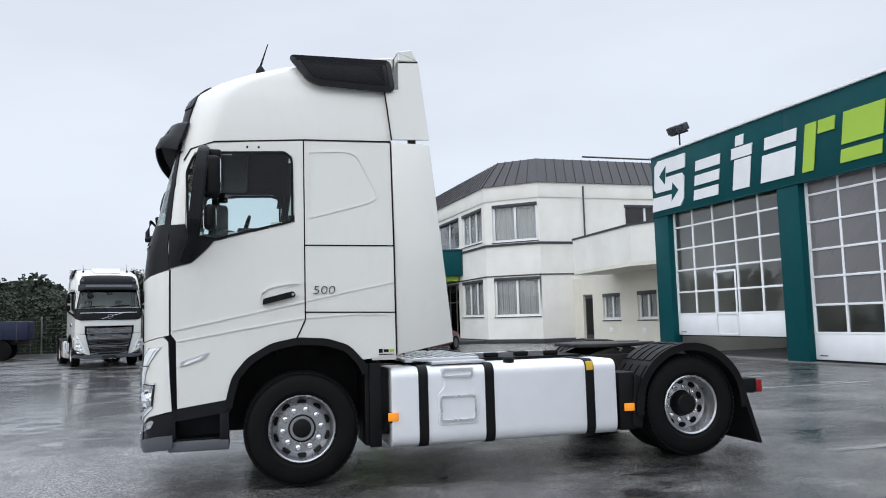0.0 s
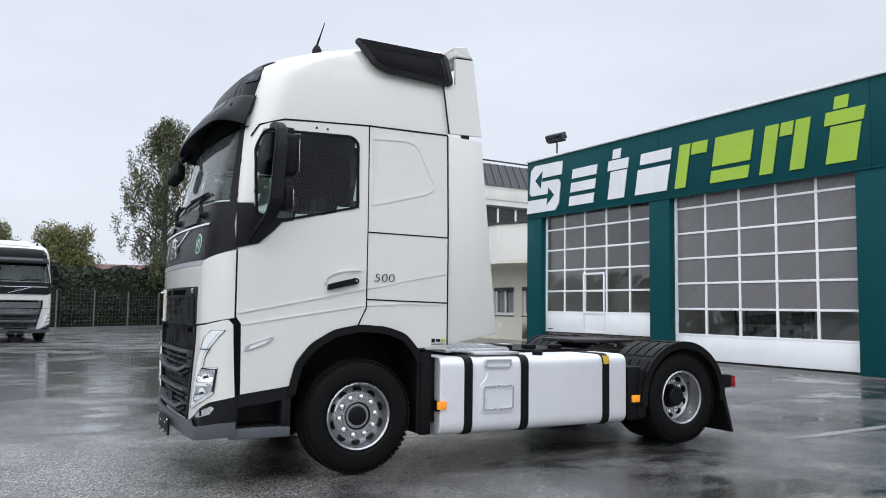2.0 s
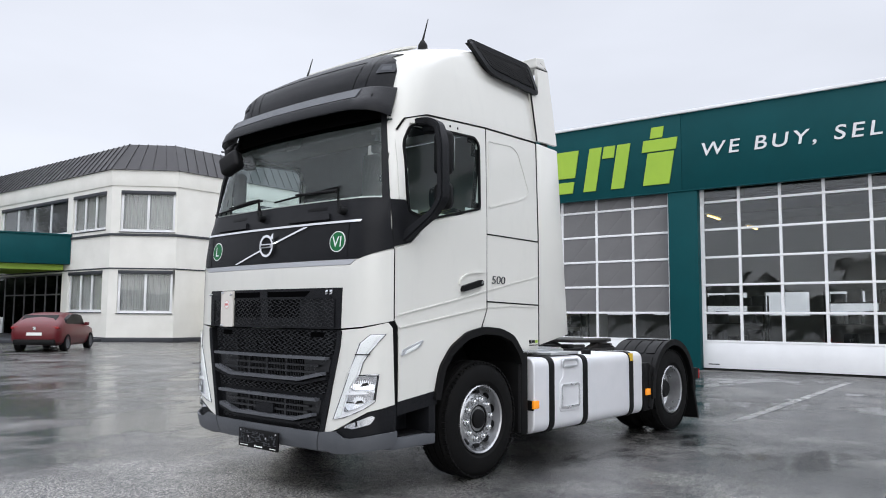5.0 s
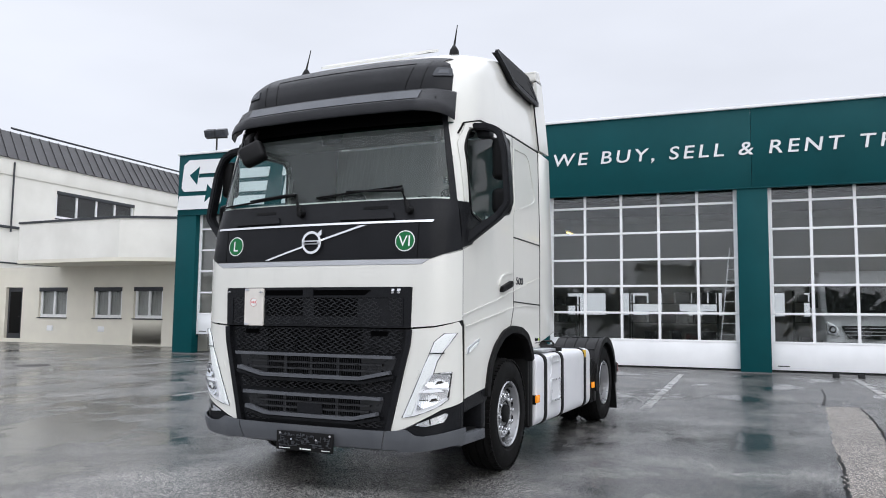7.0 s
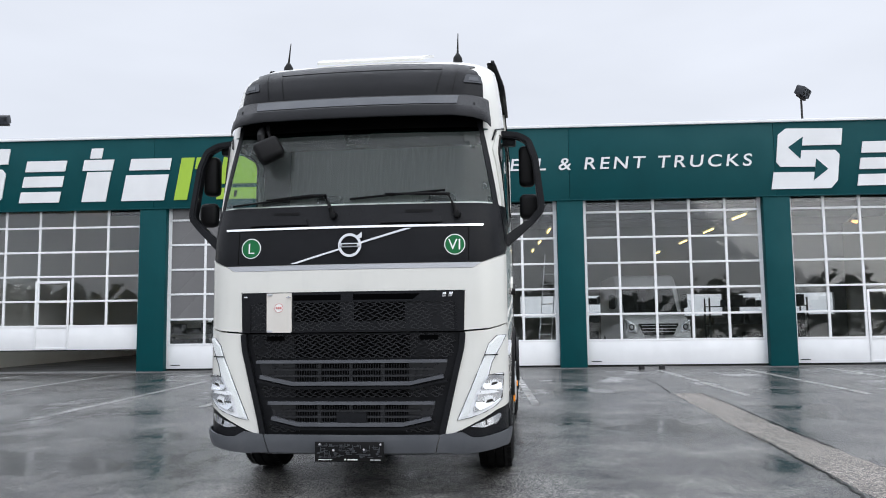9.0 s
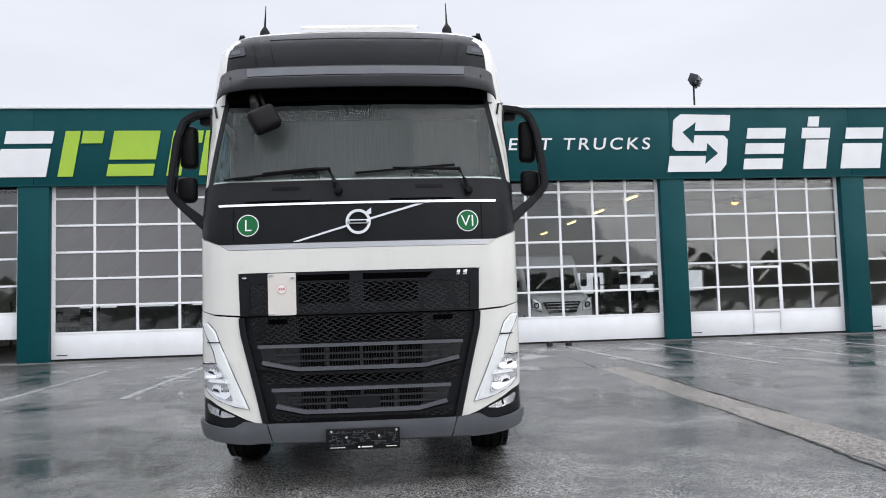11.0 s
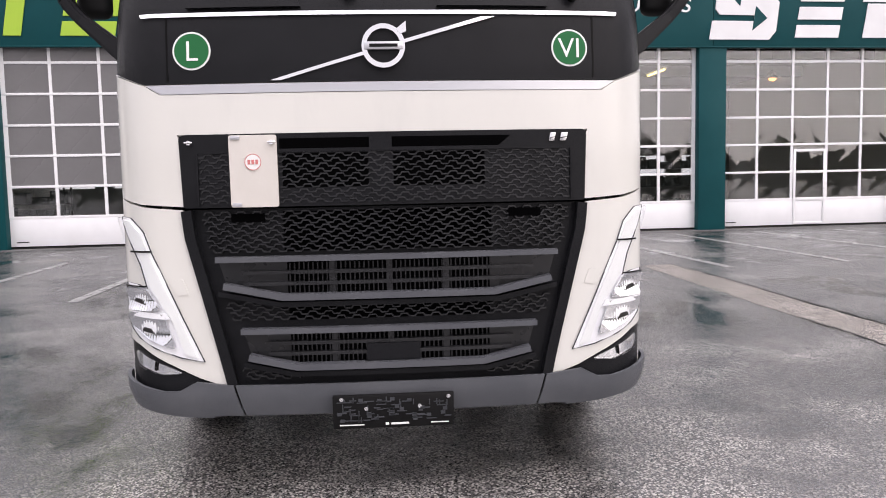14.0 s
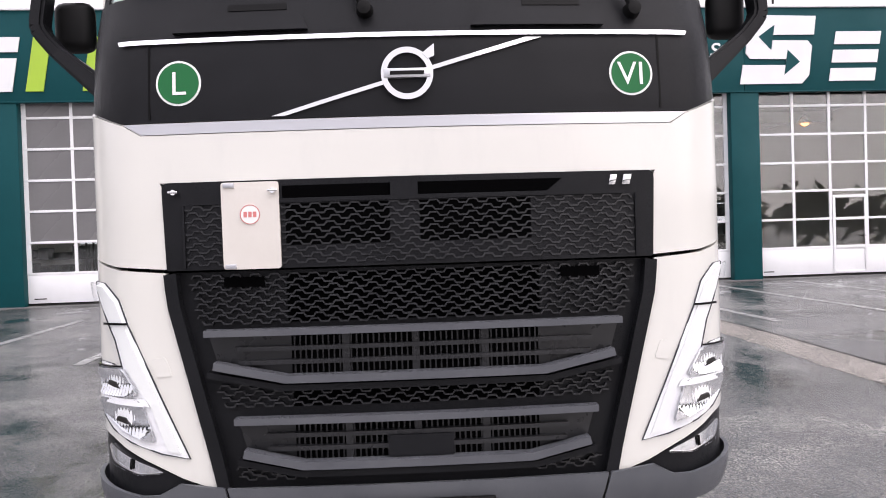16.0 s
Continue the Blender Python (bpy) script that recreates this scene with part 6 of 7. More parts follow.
for s in (-1, 1):
    ml = part("marker_lamp", patch([(s * u, z) for u, z in rounded([(0.90, 3.41), (1.07, 3.41), (1.05, 3.49), (0.92, 3.495)], 0.015)], cab, 0.05, 0.03, 0.010, 0.014), LEDGE, roof_front)
    part("marker_lens", patch([(s * u, z) for u, z in ((0.94, 3.43), (1.03, 3.43), (1.02, 3.47), (0.95, 3.47))], cab, 0.05, 0.03, 0.003, 0.025), GREYTRIM, ml)

# wipers
for y0, z0, y1, z1, py, pz in ((1.03, 2.35, 0.24, 2.41, 0.15, 2.235), (0.02, 2.375, -0.76, 2.435, -0.86, 2.225)):
    wp = part("wiper", tube(bmesh.new(), [cab(py, pz, 0.05), cab(py + 0.02, pz + 0.06, 0.07), cab(py + 0.07, pz + 0.17, 0.07), cab(py + 0.20, pz + 0.175, 0.06), cab((y0 + y1) / 2 + 0.1, (z0 + z1) / 2 + 0.005, 0.05)], [0.022, 0.02, 0.016, 0.012, 0.008]), BLACK, truck, "black windscreen wiper")
    part("wiper_blade", strip(bmesh.new(), [cab(u, z0 + (z1 - z0) * (y0 - u) / (y0 - y1), 0.028) for u in np.linspace(y0, y1, 14)], 0.03, 0.016, (1, 0, 0.3)), BLACK, wp)
    part("wiper_pivot", lathe(bmesh.new(), [(-0.075, 0.0), (-0.07, 0.025), (0.0, 0.035)], "x", 16, (cab(py, pz)[0], py, pz)), BLACK, wp)
for a, b in ((0.86, 0.36), (-0.24, -0.74)):
    vn = part("cowl_vent", patch([(a, 2.165), (b, 2.165), (b + 0.02, 2.215), (a - 0.05, 2.235)], cab, 0.06, 0.04, 0.028, 0.014), TRIM, black_panel)
    # thin black patch paints the slot's shade on the uncut panel
    part("vent_slot", patch([(a - 0.2, 2.25), (b + 0.08, 2.25), (b + 0.08, 2.275), (a - 0.2, 2.275)], cab, 0.06, 0.04, 0.003, 0.016), GLOSSBLACK, black_panel)

# front mirror, door mirrors, aerials
fm = part("front_mirror", boxed(-0.07, 0.08, -0.15, 0.13, -0.13, 0.11, 0.05, 4), BLACK, truck, "black mirror over the windscreen corner")
fm.matrix_basis = pose(-1.32, 0.72, 2.81, -27, 12, 12) @ Matrix.Scale(0.80, 4)
part("mirror_arm", tube(bmesh.new(), [(0.0, 0.02, 0.08), (0.0, 0.0, 0.16), (0.06, -0.03, 0.24), (0.14, -0.06, 0.30)], [0.04, 0.045, 0.04, 0.035], 10), BLACK, fm)
part("mirror_arm", tube(bmesh.new(), [(0.02, -0.08, 0.05), (0.03, -0.09, 0.18), (0.12, -0.13, 0.30)], 0.02, 8), BLACK, fm)
for s in (-1, 1):
    bend = rounded([(1.17, 2.99), (1.35, 2.97), (1.445, 2.92), (1.50, 2.76), (1.548, 2.31), (1.465, 2.21), (1.22, 2.01)], [0, 0.02, 0.025, 0.03, 0.025, 0.02, 0], 2)
    bm = bmesh.new()
    rings = []
    for k, (y, z) in enumerate(bend):
        ya, za = bend[max(k - 1, 0)]
        yb, zb = bend[min(k + 1, len(bend) - 1)]
        n = math.hypot(yb - ya, zb - za)
        thick = 0.029 + 0.016 * max(0.0, (2.22 - z) / 0.2)
        ny, nz = (zb - za) / n * thick, -(yb - ya) / n * thick
        half = np.interp(z, [1.99, 2.2, 2.4, 2.85, 2.96], [0.03, 0.045, 0.056, 0.052, 0.042])
        x = np.interp(z, [1.99, 2.14, 2.93], [-1.01, -0.905, -0.825])
        rings.append([bm.verts.new((x + a * half, s * (y + b * ny), z + b * nz)) for a, b in ((-1, -1), (1, -1), (1, 1), (-1, 1))])
    for A, B in zip(rings, rings[1:]):
        for k in range(4):
            bm.faces.new((A[k], A[(k + 1) % 4], B[(k + 1) % 4], B[k]))
    bm.faces.new(rings[0])
    bm.faces.new(rings[-1][::-1])
    bmesh.ops.bevel(bm, geom=bm.edges[:], offset=0.012, segments=2, affect="EDGES")
    box(bm, -0.80, -0.68, s * 1.22, s * 1.34, 2.90, 2.97, 0.02)
    mi = part("door_mirror", bm, TRIM, truck, "charcoal mirror arm with two mirror heads")
    for z0, z1 in ((2.53, 2.89), (2.24, 2.46)):
        head = part("mirror_head", boxed(-0.82, -0.685 - (0.04 if z0 < 2.4 else 0.0), s * 1.36, s * (1.53 if z0 < 2.4 else 1.50), z0, z1, 0.045, 3), BLACK, mi)
        part("mirror_glass", boxed(-0.683 - (0.04 if z0 < 2.4 else 0.0), -0.678 - (0.04 if z0 < 2.4 else 0.0), s * 1.385, s * 1.48, z0 + 0.04, z1 - 0.04, 0.002), CHROME, head)
for y, z in ((-0.80, 3.855), (0.86, 3.84)):
    x = -0.33
    a = part("aerial", lathe(bmesh.new(), [(z - 0.05, 0.05), (z + 0.015, 0.042), (z + 0.045, 0.024), (z + 0.065, 0.010), (z + 0.065, 0.0)], "z", 20, (x, y, 0)), BLACK, truck, "short black roof aerial")
    part("aerial_rod", tube(bmesh.new(), [(x, y, z + 0.06), (x + 0.025, y, z + 0.14), (x + 0.07, y, z + 0.285)], [0.011, 0.008, 0.004]), BLACK, a)

# numbers and a small sticker on the left side
rot = Matrix(((1, 0, 0, 0), (0, 0, -1, 0), (0, 1, 0, 0), (0, 0, 0, 1)))
words("power_number", "500", 0.104, Matrix.Translation((0.098, side(0.2, 1.7, 0.016)[1], 1.690)) @ rot, LEDGE, truck, "satin chrome number on the cab side", shear=0.12, width=0.20, bold=-0.002)
for x0, x1, z0, z1 in ((0.69, 0.725, 1.145, 1.18), (0.735, 0.78, 1.15, 1.175), (0.79, 0.83, 1.15, 1.175), (0.69, 0.83, 1.125, 1.133)):
    part("print_bar", boxed(x0, x1, -1.2665, -1.2615, z0, z1), BLACK if x1 < 0.8 or z0 < 1.14 else LIME, truck)

# interior
part("dashboard", merge(boxed(-1.12, -0.62, -1.08, 1.08, 1.75, 2.26, 0.1, 3), boxed(-0.75, -0.55, -1.0, -0.1, 1.6, 2.3, 0.06, 3)), DASH, truck)
wheel = bmesh.new()
n = 28
pts = [(-0.50 + 0.10 * math.sin(2 * math.pi * k / n) * 0.6, -0.55 + 0.22 * math.cos(2 * math.pi * k / n), 2.28 + 0.20 * math.sin(2 * math.pi * k / n)) for k in range(n + 1)]
tube(wheel, pts, 0.016, 8, False)
part("steering_wheel", merge(wheel, tube(bmesh.new(), [(-0.50, -0.77, 2.28), (-0.50, -0.33, 2.28)], 0.02), tube(bmesh.new(), [(-0.50, -0.55, 2.28), (-0.68, -0.55, 2.10)], 0.035)), BLACK, truck)
for y in (-0.58, 0.58):
    st = part("seat", boxed(-0.30, 0.22, y - 0.26, y + 0.26, 1.55, 1.75, 0.07, 3), SEAT, truck, "grey driver's cab seat")
    bm = boxed(0.10, 0.26, y - 0.25, y + 0.25, 1.70, 2.42, 0.06, 3)
    part("backrest", bm, SEAT, st)
    part("headrest", boxed(0.14, 0.25, y - 0.14, y + 0.14, 2.44, 2.66, 0.05, 3), SEAT, st)
    part("seat_base", boxed(-0.2, 0.2, y - 0.2, y + 0.2, 1.12, 1.55), BLACK, st)
part("bunk", boxed(0.34, 0.78, -1.1, 1.1, 1.5, 1.72, 0.05, 2), SEAT, truck)
part("overhead_shelf", boxed(-0.85, -0.45, -1.08, 1.08, 2.98, 3.25, 0.04), DASH, truck)

# ---- chassis ----
for s in (-1, 1):
    part("frame_rail", merge(boxed(-0.9, 4.55, s * 0.40, s * 0.47, 0.72, 1.0, 0.01)), STEEL, truck)
for x in (1.0, 2.0, 3.0, 4.45):
    part("cross_member", boxed(x, x + 0.1, -0.40, 0.40, 0.74, 0.96), STEEL, truck)
part("front_axle", merge(boxed(-0.07, 0.07, -0.95, 0.95, 0.40, 0.55, 0.03)), STEEL, truck)
part("rear_axle", merge(lathe(bmesh.new(), [(-0.95, 0.0), (-0.95, 0.1), (-0.25, 0.12), (-0.16, 0.24), (0.16, 0.24), (0.25, 0.12), (0.95, 0.1), (0.95, 0.0)], "y", 24, (3.87, 0, 0.51))), STEEL, truck)
part("engine_sump", boxed(-0.75, 0.5, -0.36, 0.36, 0.42, 0.98, 0.06), BLACK, truck)
part("gearbox", boxed(0.5, 1.4, -0.28, 0.28, 0.5, 0.95, 0.08), STEEL, truck)
part("drive_shaft", tube(bmesh.new(), [(1.3, 0, 0.7), (3.7, 0, 0.58)], 0.06, 14), STEEL, truck)
part("catwalk", boxed(0.98, 1.72, -1.0, 0.6, 1.03, 1.065, 0.008), ALU, truck, "aluminium catwalk plate")
for x in np.arange(1.05, 1.7, 0.09):
    part("catwalk_rib", boxed(x, x + 0.03, -0.97, 0.55, 1.066, 1.076), ALU, truck)
part("rear_cover_plate", boxed(1.75, 3.0, -0.55, 0.55, 1.002, 1.02), BLACK, truck)
for x, y in ((1.95, -0.5), (2.3, -0.45), (2.62, -0.5)):
    part("valve_block", boxed(x, x + 0.14, y, y + 0.1, 1.021, 1.07, 0.01), BLACK, truck)
fw = part("fifth_wheel", prism(bmesh.new(), rounded([(3.05, -0.32), (3.05, 0.32), (3.35, 0.46), (3.65, 0.46), (3.98, 0.34), (4.12, 0.16), (3.7, 0.05), (3.7, -0.05), (4.12, -0.16), (3.98, -0.34), (3.65, -0.46), (3.35, -0.46)], 0.05, 3), "z", 1.075, 1.115, 0.008), STEEL, truck, "greased steel fifth wheel coupling plate")
for s in (-1, 1):
    part("coupling_bracket", prism(bmesh.new(), [(3.2, 1.0), (3.9, 1.0), (3.66, 1.074), (3.44, 1.074)], "y", s * 0.36, s * 0.44), STEEL, fw)
part("coupling_lever", tube(bmesh.new(), [(3.5, -0.3, 1.06), (3.45, -0.62, 1.06), (3.4, -0.66, 1.03)], 0.014), STEEL, fw)
for k, (y, c) in enumerate(((-0.2, RED), (0.0, BLACK), (0.2, BLACK))):
    pts = [(0.95, y, 1.9)] + [(1.02 + 0.05 * math.sin(i * 2.1), y + 0.05 * math.cos(i * 2.1), 1.88 - i * 0.045) for i in range(18)] + [(1.15, y, 1.08)]
    part("air_hose", tube(bmesh.new(), pts, 0.012, 6), c, truck)

# the right-hand tank is out of view, added to keep the shadows even
for s in (-1, 1):
    sec = rounded([(s * 1.245, 0.275), (s * 1.245, 1.0), (s * 0.60, 1.0), (s * 0.60, 0.275)], [0.12, 0.10, 0.12, 0.12], 6)
    tank = part("fuel_tank", prism(bmesh.new(), sec, "x", 0.80, 3.05, 0.018, 3), TANKALU, truck, "brushed aluminium fuel tank")
    for x0, x1 in ((1.055, 1.145), (1.695, 1.785), (2.72, 2.81)):
        big = rounded([(s * 1.254, 0.266), (s * 1.254, 1.009), (s * 0.591, 1.009), (s * 0.591, 0.266)], [0.125, 0.105, 0.125, 0.125], 6)
        part("tank_strap", prism(bmesh.new(), big, "x", x0, x1, 0.003, 1), BLACK, tank)
    part("warning_label", boxed(2.73, 2.80, s * 1.2, s * 1.256, 0.90, 0.985, 0.002), YELLOW, tank)
    part("filler_cap", lathe(bmesh.new(), [(0.99, 0.05), (1.035, 0.055), (1.05, 0.045), (1.05, 0.0)], "z", 20, (1.98, s * 1.12, 0)), BLACK, tank)
    # pressed step plate on the tank
    outer = rounded([(1.23, 0.46), (1.62, 0.46), (1.62, 0.75), (1.55, 0.80), (1.55, 0.90), (1.60, 0.985), (1.25, 0.985), (1.30, 0.90), (1.30, 0.80), (1.23, 0.75)], 0.04)
    sp = part("tank_step_panel", prism(bmesh.new(), outer, "y", s * 1.246, s * 1.256, 0.004, 1), TANKALU, tank)
    for z0, z1, w in ((0.50, 0.72, 0.165), (0.90, 0.965, 0.14)):
        ring_pts = rounded([(1.425 - w, z0), (1.425 + w, z0), (1.425 + w, z1), (1.425 - w, z1)], 0.03)
        line = [(x, s * 1.262, z) for x, z in ring_pts] + [(ring_pts[0][0], s * 1.262, ring_pts[0][1])]
        part("step_rim", strip(bmesh.new(), line, 0.016, 0.02, (0, s, 0)), ALU, sp)
        part("step_recess", prism(bmesh.new(), ring_pts, "y", s * 1.2565, s * 1.2575), TANKALU, sp)
    part("catwalk_step", boxed(1.2, 1.72, s * 1.18, s * 0.95, 1.012, 1.04, 0.006), ALU, truck)
    part("tank_bracket", boxed(0.68, 0.79, s * 1.15, s * 0.5, 0.4, 1.0, 0.01), BLACK, truck)
    for x0, x1, z0, z1 in ((0.765, 0.86, 0.525, 0.60), (3.12, 3.225, 0.485, 0.56)):
        part("side_marker_lamp", merge(boxed(x0, x1, s * 1.265, s * 1.24, z0, z1, 0.006)), AMBER, truck, "amber side marker lamp")
        part("marker_bracket", boxed(x0 + 0.02, x1 - 0.02, s * 1.238, s * 1.0, z0 - 0.02, z1, 0.004), BLACK, truck)
    part("lamp_panel", boxed(3.08, 3.26, s * 1.235, s * 0.9, 0.30, 0.86, 0.01), BLACK, truck)
    # rear wing, flap and lamp
    cx, cz, rr = 3.87, 0.50, 0.605
    ang = np.linspace(math.radians(172), math.radians(8), 34)
    arc = [(cx + rr * math.cos(a), s * 0.95, cz + rr * math.sin(a)) for a in ang]
    wing = part("rear_mudguard", strip(bmesh.new(), arc, 0.62, 0.022, (0, s, 0)), BLACK, truck, "black rear mudguard")
    part("mudguard_lip", strip(bmesh.new(), [(cx + (rr - 0.015) * math.cos(a), s * 1.265, cz + (rr - 0.015) * math.sin(a)) for a in np.linspace(math.radians(186), math.radians(-4), 38)], 0.03, 0.075, (0, s, 0)), BLACK, wing)
    for da in range(4):
        y = s * (0.72 + da * 0.145)
        for lo, hi in ((165, 138), (132, 105), (99, 72)):
            part("mudguard_pad", strip(bmesh.new(), [(cx + (rr + 0.014) * math.cos(a), y, cz + (rr + 0.014) * math.sin(a)) for a in np.linspace(math.radians(lo), math.radians(hi), 7)], 0.11, 0.012, (0, s, 0)), BLACK, wing)
    part("mudguard_skirt", prism(bmesh.new(), rounded([(3.20, 0.33), (3.30, 0.30), (3.36, 0.62), (3.33, 0.80), (3.24, 0.85)], 0.03), "y", s * 1.255, s * 0.7, 0.01), BLACK, wing)
    part("rear_mud_flap", prism(bmesh.new(), [(4.44, 0.62), (4.50, 0.62), (4.66, 0.08), (4.62, 0.08)], "y", s * 1.25, s * 0.65), BLACK, truck)
    part("flap_bracket", boxed(4.46, 4.62, s * 1.27, s * 0.45, 0.60, 0.74, 0.01), BLACK, truck)
    tl = part("tail_lamp", boxed(4.60, 4.69, s * 1.265, s * 0.85, 0.595, 0.725, 0.012), RED, truck, "red tail lamp")
    part("lamp_housing", boxed(4.53, 4.599, s * 1.262, s * 0.84, 0.59, 0.73, 0.008), BLACK, tl)


# ---- wheels ----
def wheel_meshes(front):
    R, W = 0.505, 0.30
    tyre = lathe(bmesh.new(), [(-W / 2 + 0.03, 0.285), (-W / 2 - 0.005, 0.33), (-W / 2 - 0.012, 0.41), (-W / 2 + 0.015, 0.475), (-W / 2 + 0.045, R - 0.008), (-0.085, R), (-0.083, R - 0.014), (-0.071, R - 0.014), (-0.069, R), (-0.006, R), (-0.005, R - 0.014), (0.005, R - 0.014), (0.006, R),
                              (0.069, R), (0.071, R - 0.014), (0.083, R - 0.014), (0.085, R), (W / 2 - 0.045, R - 0.008), (W / 2 - 0.015, 0.475), (W / 2 + 0.012, 0.41), (W / 2 + 0.005, 0.33), (W / 2 - 0.03, 0.285)], "y", 64)
    return tyre


def wheel(x, s, front):
    """One wheel: y grows towards the outside of the truck before it is mirrored."""
    f = -1 if s < 0 else 1
    w = part("wheel", wheel_meshes(front), RUBBER, truck, "black truck tyre on a silver steel wheel")
    w.location = (x, s * 1.09, 0.505)
    if front:
        prof = [(0.10, 0.292), (0.142, 0.296), (0.150, 0.288), (0.138, 0.276), (0.09, 0.268), (0.06, 0.258), (0.075, 0.235), (0.098, 0.205), (0.100, 0.130), (0.098, 0.0)]
    else:
        prof = [(0.10, 0.292), (0.142, 0.296), (0.150, 0.288), (0.140, 0.272), (0.06, 0.262), (-0.02, 0.258), (-0.045, 0.235), (-0.05, 0.20), (-0.04, 0.17), (-0.035, 0.0)]
    rim = part("rim", lathe(bmesh.new(), [(f * a, r) for a, r in prof], "y", 56), RIM, w, "silver steel rim")
    face = 0.098 if front else -0.038
    nutr = 0.168
    # black discs paint the shade of the hand holes; the rim is uncut
    hm = mesh_of("rim_hole", lathe(bmesh.new(), [(0.0, 0.0), (0.0, 0.030), (-0.012, 0.033)], "y", 16), GLOSSBLACK)
    for k in range(10):
        a = 2 * math.pi * (k + 0.5) / 10
        hr, hy = (0.224, 0.090) if front else (0.218, -0.036)
        hole = part("rim_hole", hm, GLOSSBLACK, rim)
        hole.matrix_basis = Matrix.Translation((hr * math.cos(a), f * hy, hr * math.sin(a))) @ Matrix.Rotation(-a, 4, "Y") @ Matrix.Rotation(0.5 * (1 if f > 0 else -1) * (1 if front else 0.2), 4, "Z") @ Matrix.Diagonal((0.85, f * 1.0, 1.25, 1))
    sm = mesh_of("nut_seat", lathe(bmesh.new(), [(0.0, 0.0), (0.0012, 0.027), (-0.004, 0.028)], "y", 14), STEEL)
    nm = mesh_of("wheel_nut", lathe(bmesh.new(), [(-0.01, 0.024), (0.006, 0.024), (0.008, 0.017), (0.030, 0.0165), (0.036, 0.010), (0.036, 0.0)], "y", 12), CHROME)
    for k in range(10):
        a = 2 * math.pi * k / 10 + 0.1
        nut = part("wheel_nut", nm, CHROME, rim)
        seat = part("nut_seat", sm, STEEL, rim)
        seat.matrix_basis = Matrix.Translation((nutr * math.cos(a), f * (face + 0.001), nutr * math.sin(a))) @ Matrix.Diagonal((1, f, 1, 1))
        nut.matrix_basis = Matrix.Translation((nutr * math.cos(a), f * face, nutr * math.sin(a))) @ Matrix.Diagonal((1, f, 1, 1))
    if front:
        hub = [(0.095, 0.140), (0.105, 0.135), (0.108, 0.108), (0.09, 0.105), (0.085, 0.085), (0.120, 0.080), (0.128, 0.065), (0.128, 0.0)]
    else:
        hub = [(-0.04, 0.135), (-0.03, 0.12), (0.06, 0.105), (0.075, 0.09), (0.078, 0.0)]
    # the front hub's black also paints the shade of its deep bore
    part("hub", lathe(bmesh.new(), [(f * a, r) for a, r in hub], "y", 40), BLACK, w)
    if front:
        part("hub_ring", lathe(bmesh.new(), [(f * 0.098, 0.146), (f * 0.112, 0.142), (f * 0.112, 0.122), (f * 0.098, 0.120)], "y", 40), RIM, rim)
    bm = bmesh.new()
    for k in range(64):
        a = 2 * math.pi * k / 64
        for y0, y1 in ((-0.145, -0.098), (0.098, 0.145)):
            b = box(bmesh.new(), 0.480, 0.4955, y0, y1, -0.017, 0.017)
            bmesh.ops.rotate(b, verts=b.verts, cent=(0, 0, 0), matrix=Matrix.Rotation(a, 3, "Y"))
            me = bpy.data.meshes.new("tmp")
            b.to_mesh(me)
            b.free()
            bm.from_mesh(me)
            bpy.data.meshes.remove(me)
    tagged(part("tread", bm, RUBBER, w), kind="stuff")
    return w


for s in (-1, 1):
    wheel(0.0, s, True)
    wheel(3.87, s, False)
    inner = part("wheel", wheel_meshes(False), RUBBER, truck)
    inner.location = (3.87, s * 0.745, 0.505)
# ---- surroundings: trees, fence, parked trucks, car ----


def leaf_cloud(bm, centre, radius, n, size, rng, droop=0.0):
    """Small leaf blades strewn through a lump of the crown."""
    for _ in range(n):
        d = Vector((rng.gauss(0, 1), rng.gauss(0, 1), rng.gauss(0, 1))).normalized() * radius * rng.random() ** 0.45
        p = centre + Vector((d.x, d.y, d.z * 1.25 - droop * rng.random() ** 1.5))
        a = Vector((rng.gauss(0, 1), rng.gauss(0, 1), rng.gauss(0, 1) - 0.5)).normalized()
        b = a.orthogonal().normalized()
        b = Matrix.Rotation(rng.random() * 6.28, 3, a) @ b
        s = size * rng.uniform(0.6, 1.3)
        bm.faces.new([bm.verts.new(p + q) for q in (-a * s, b * s * 0.45, a * s, -b * s * 0.45)])


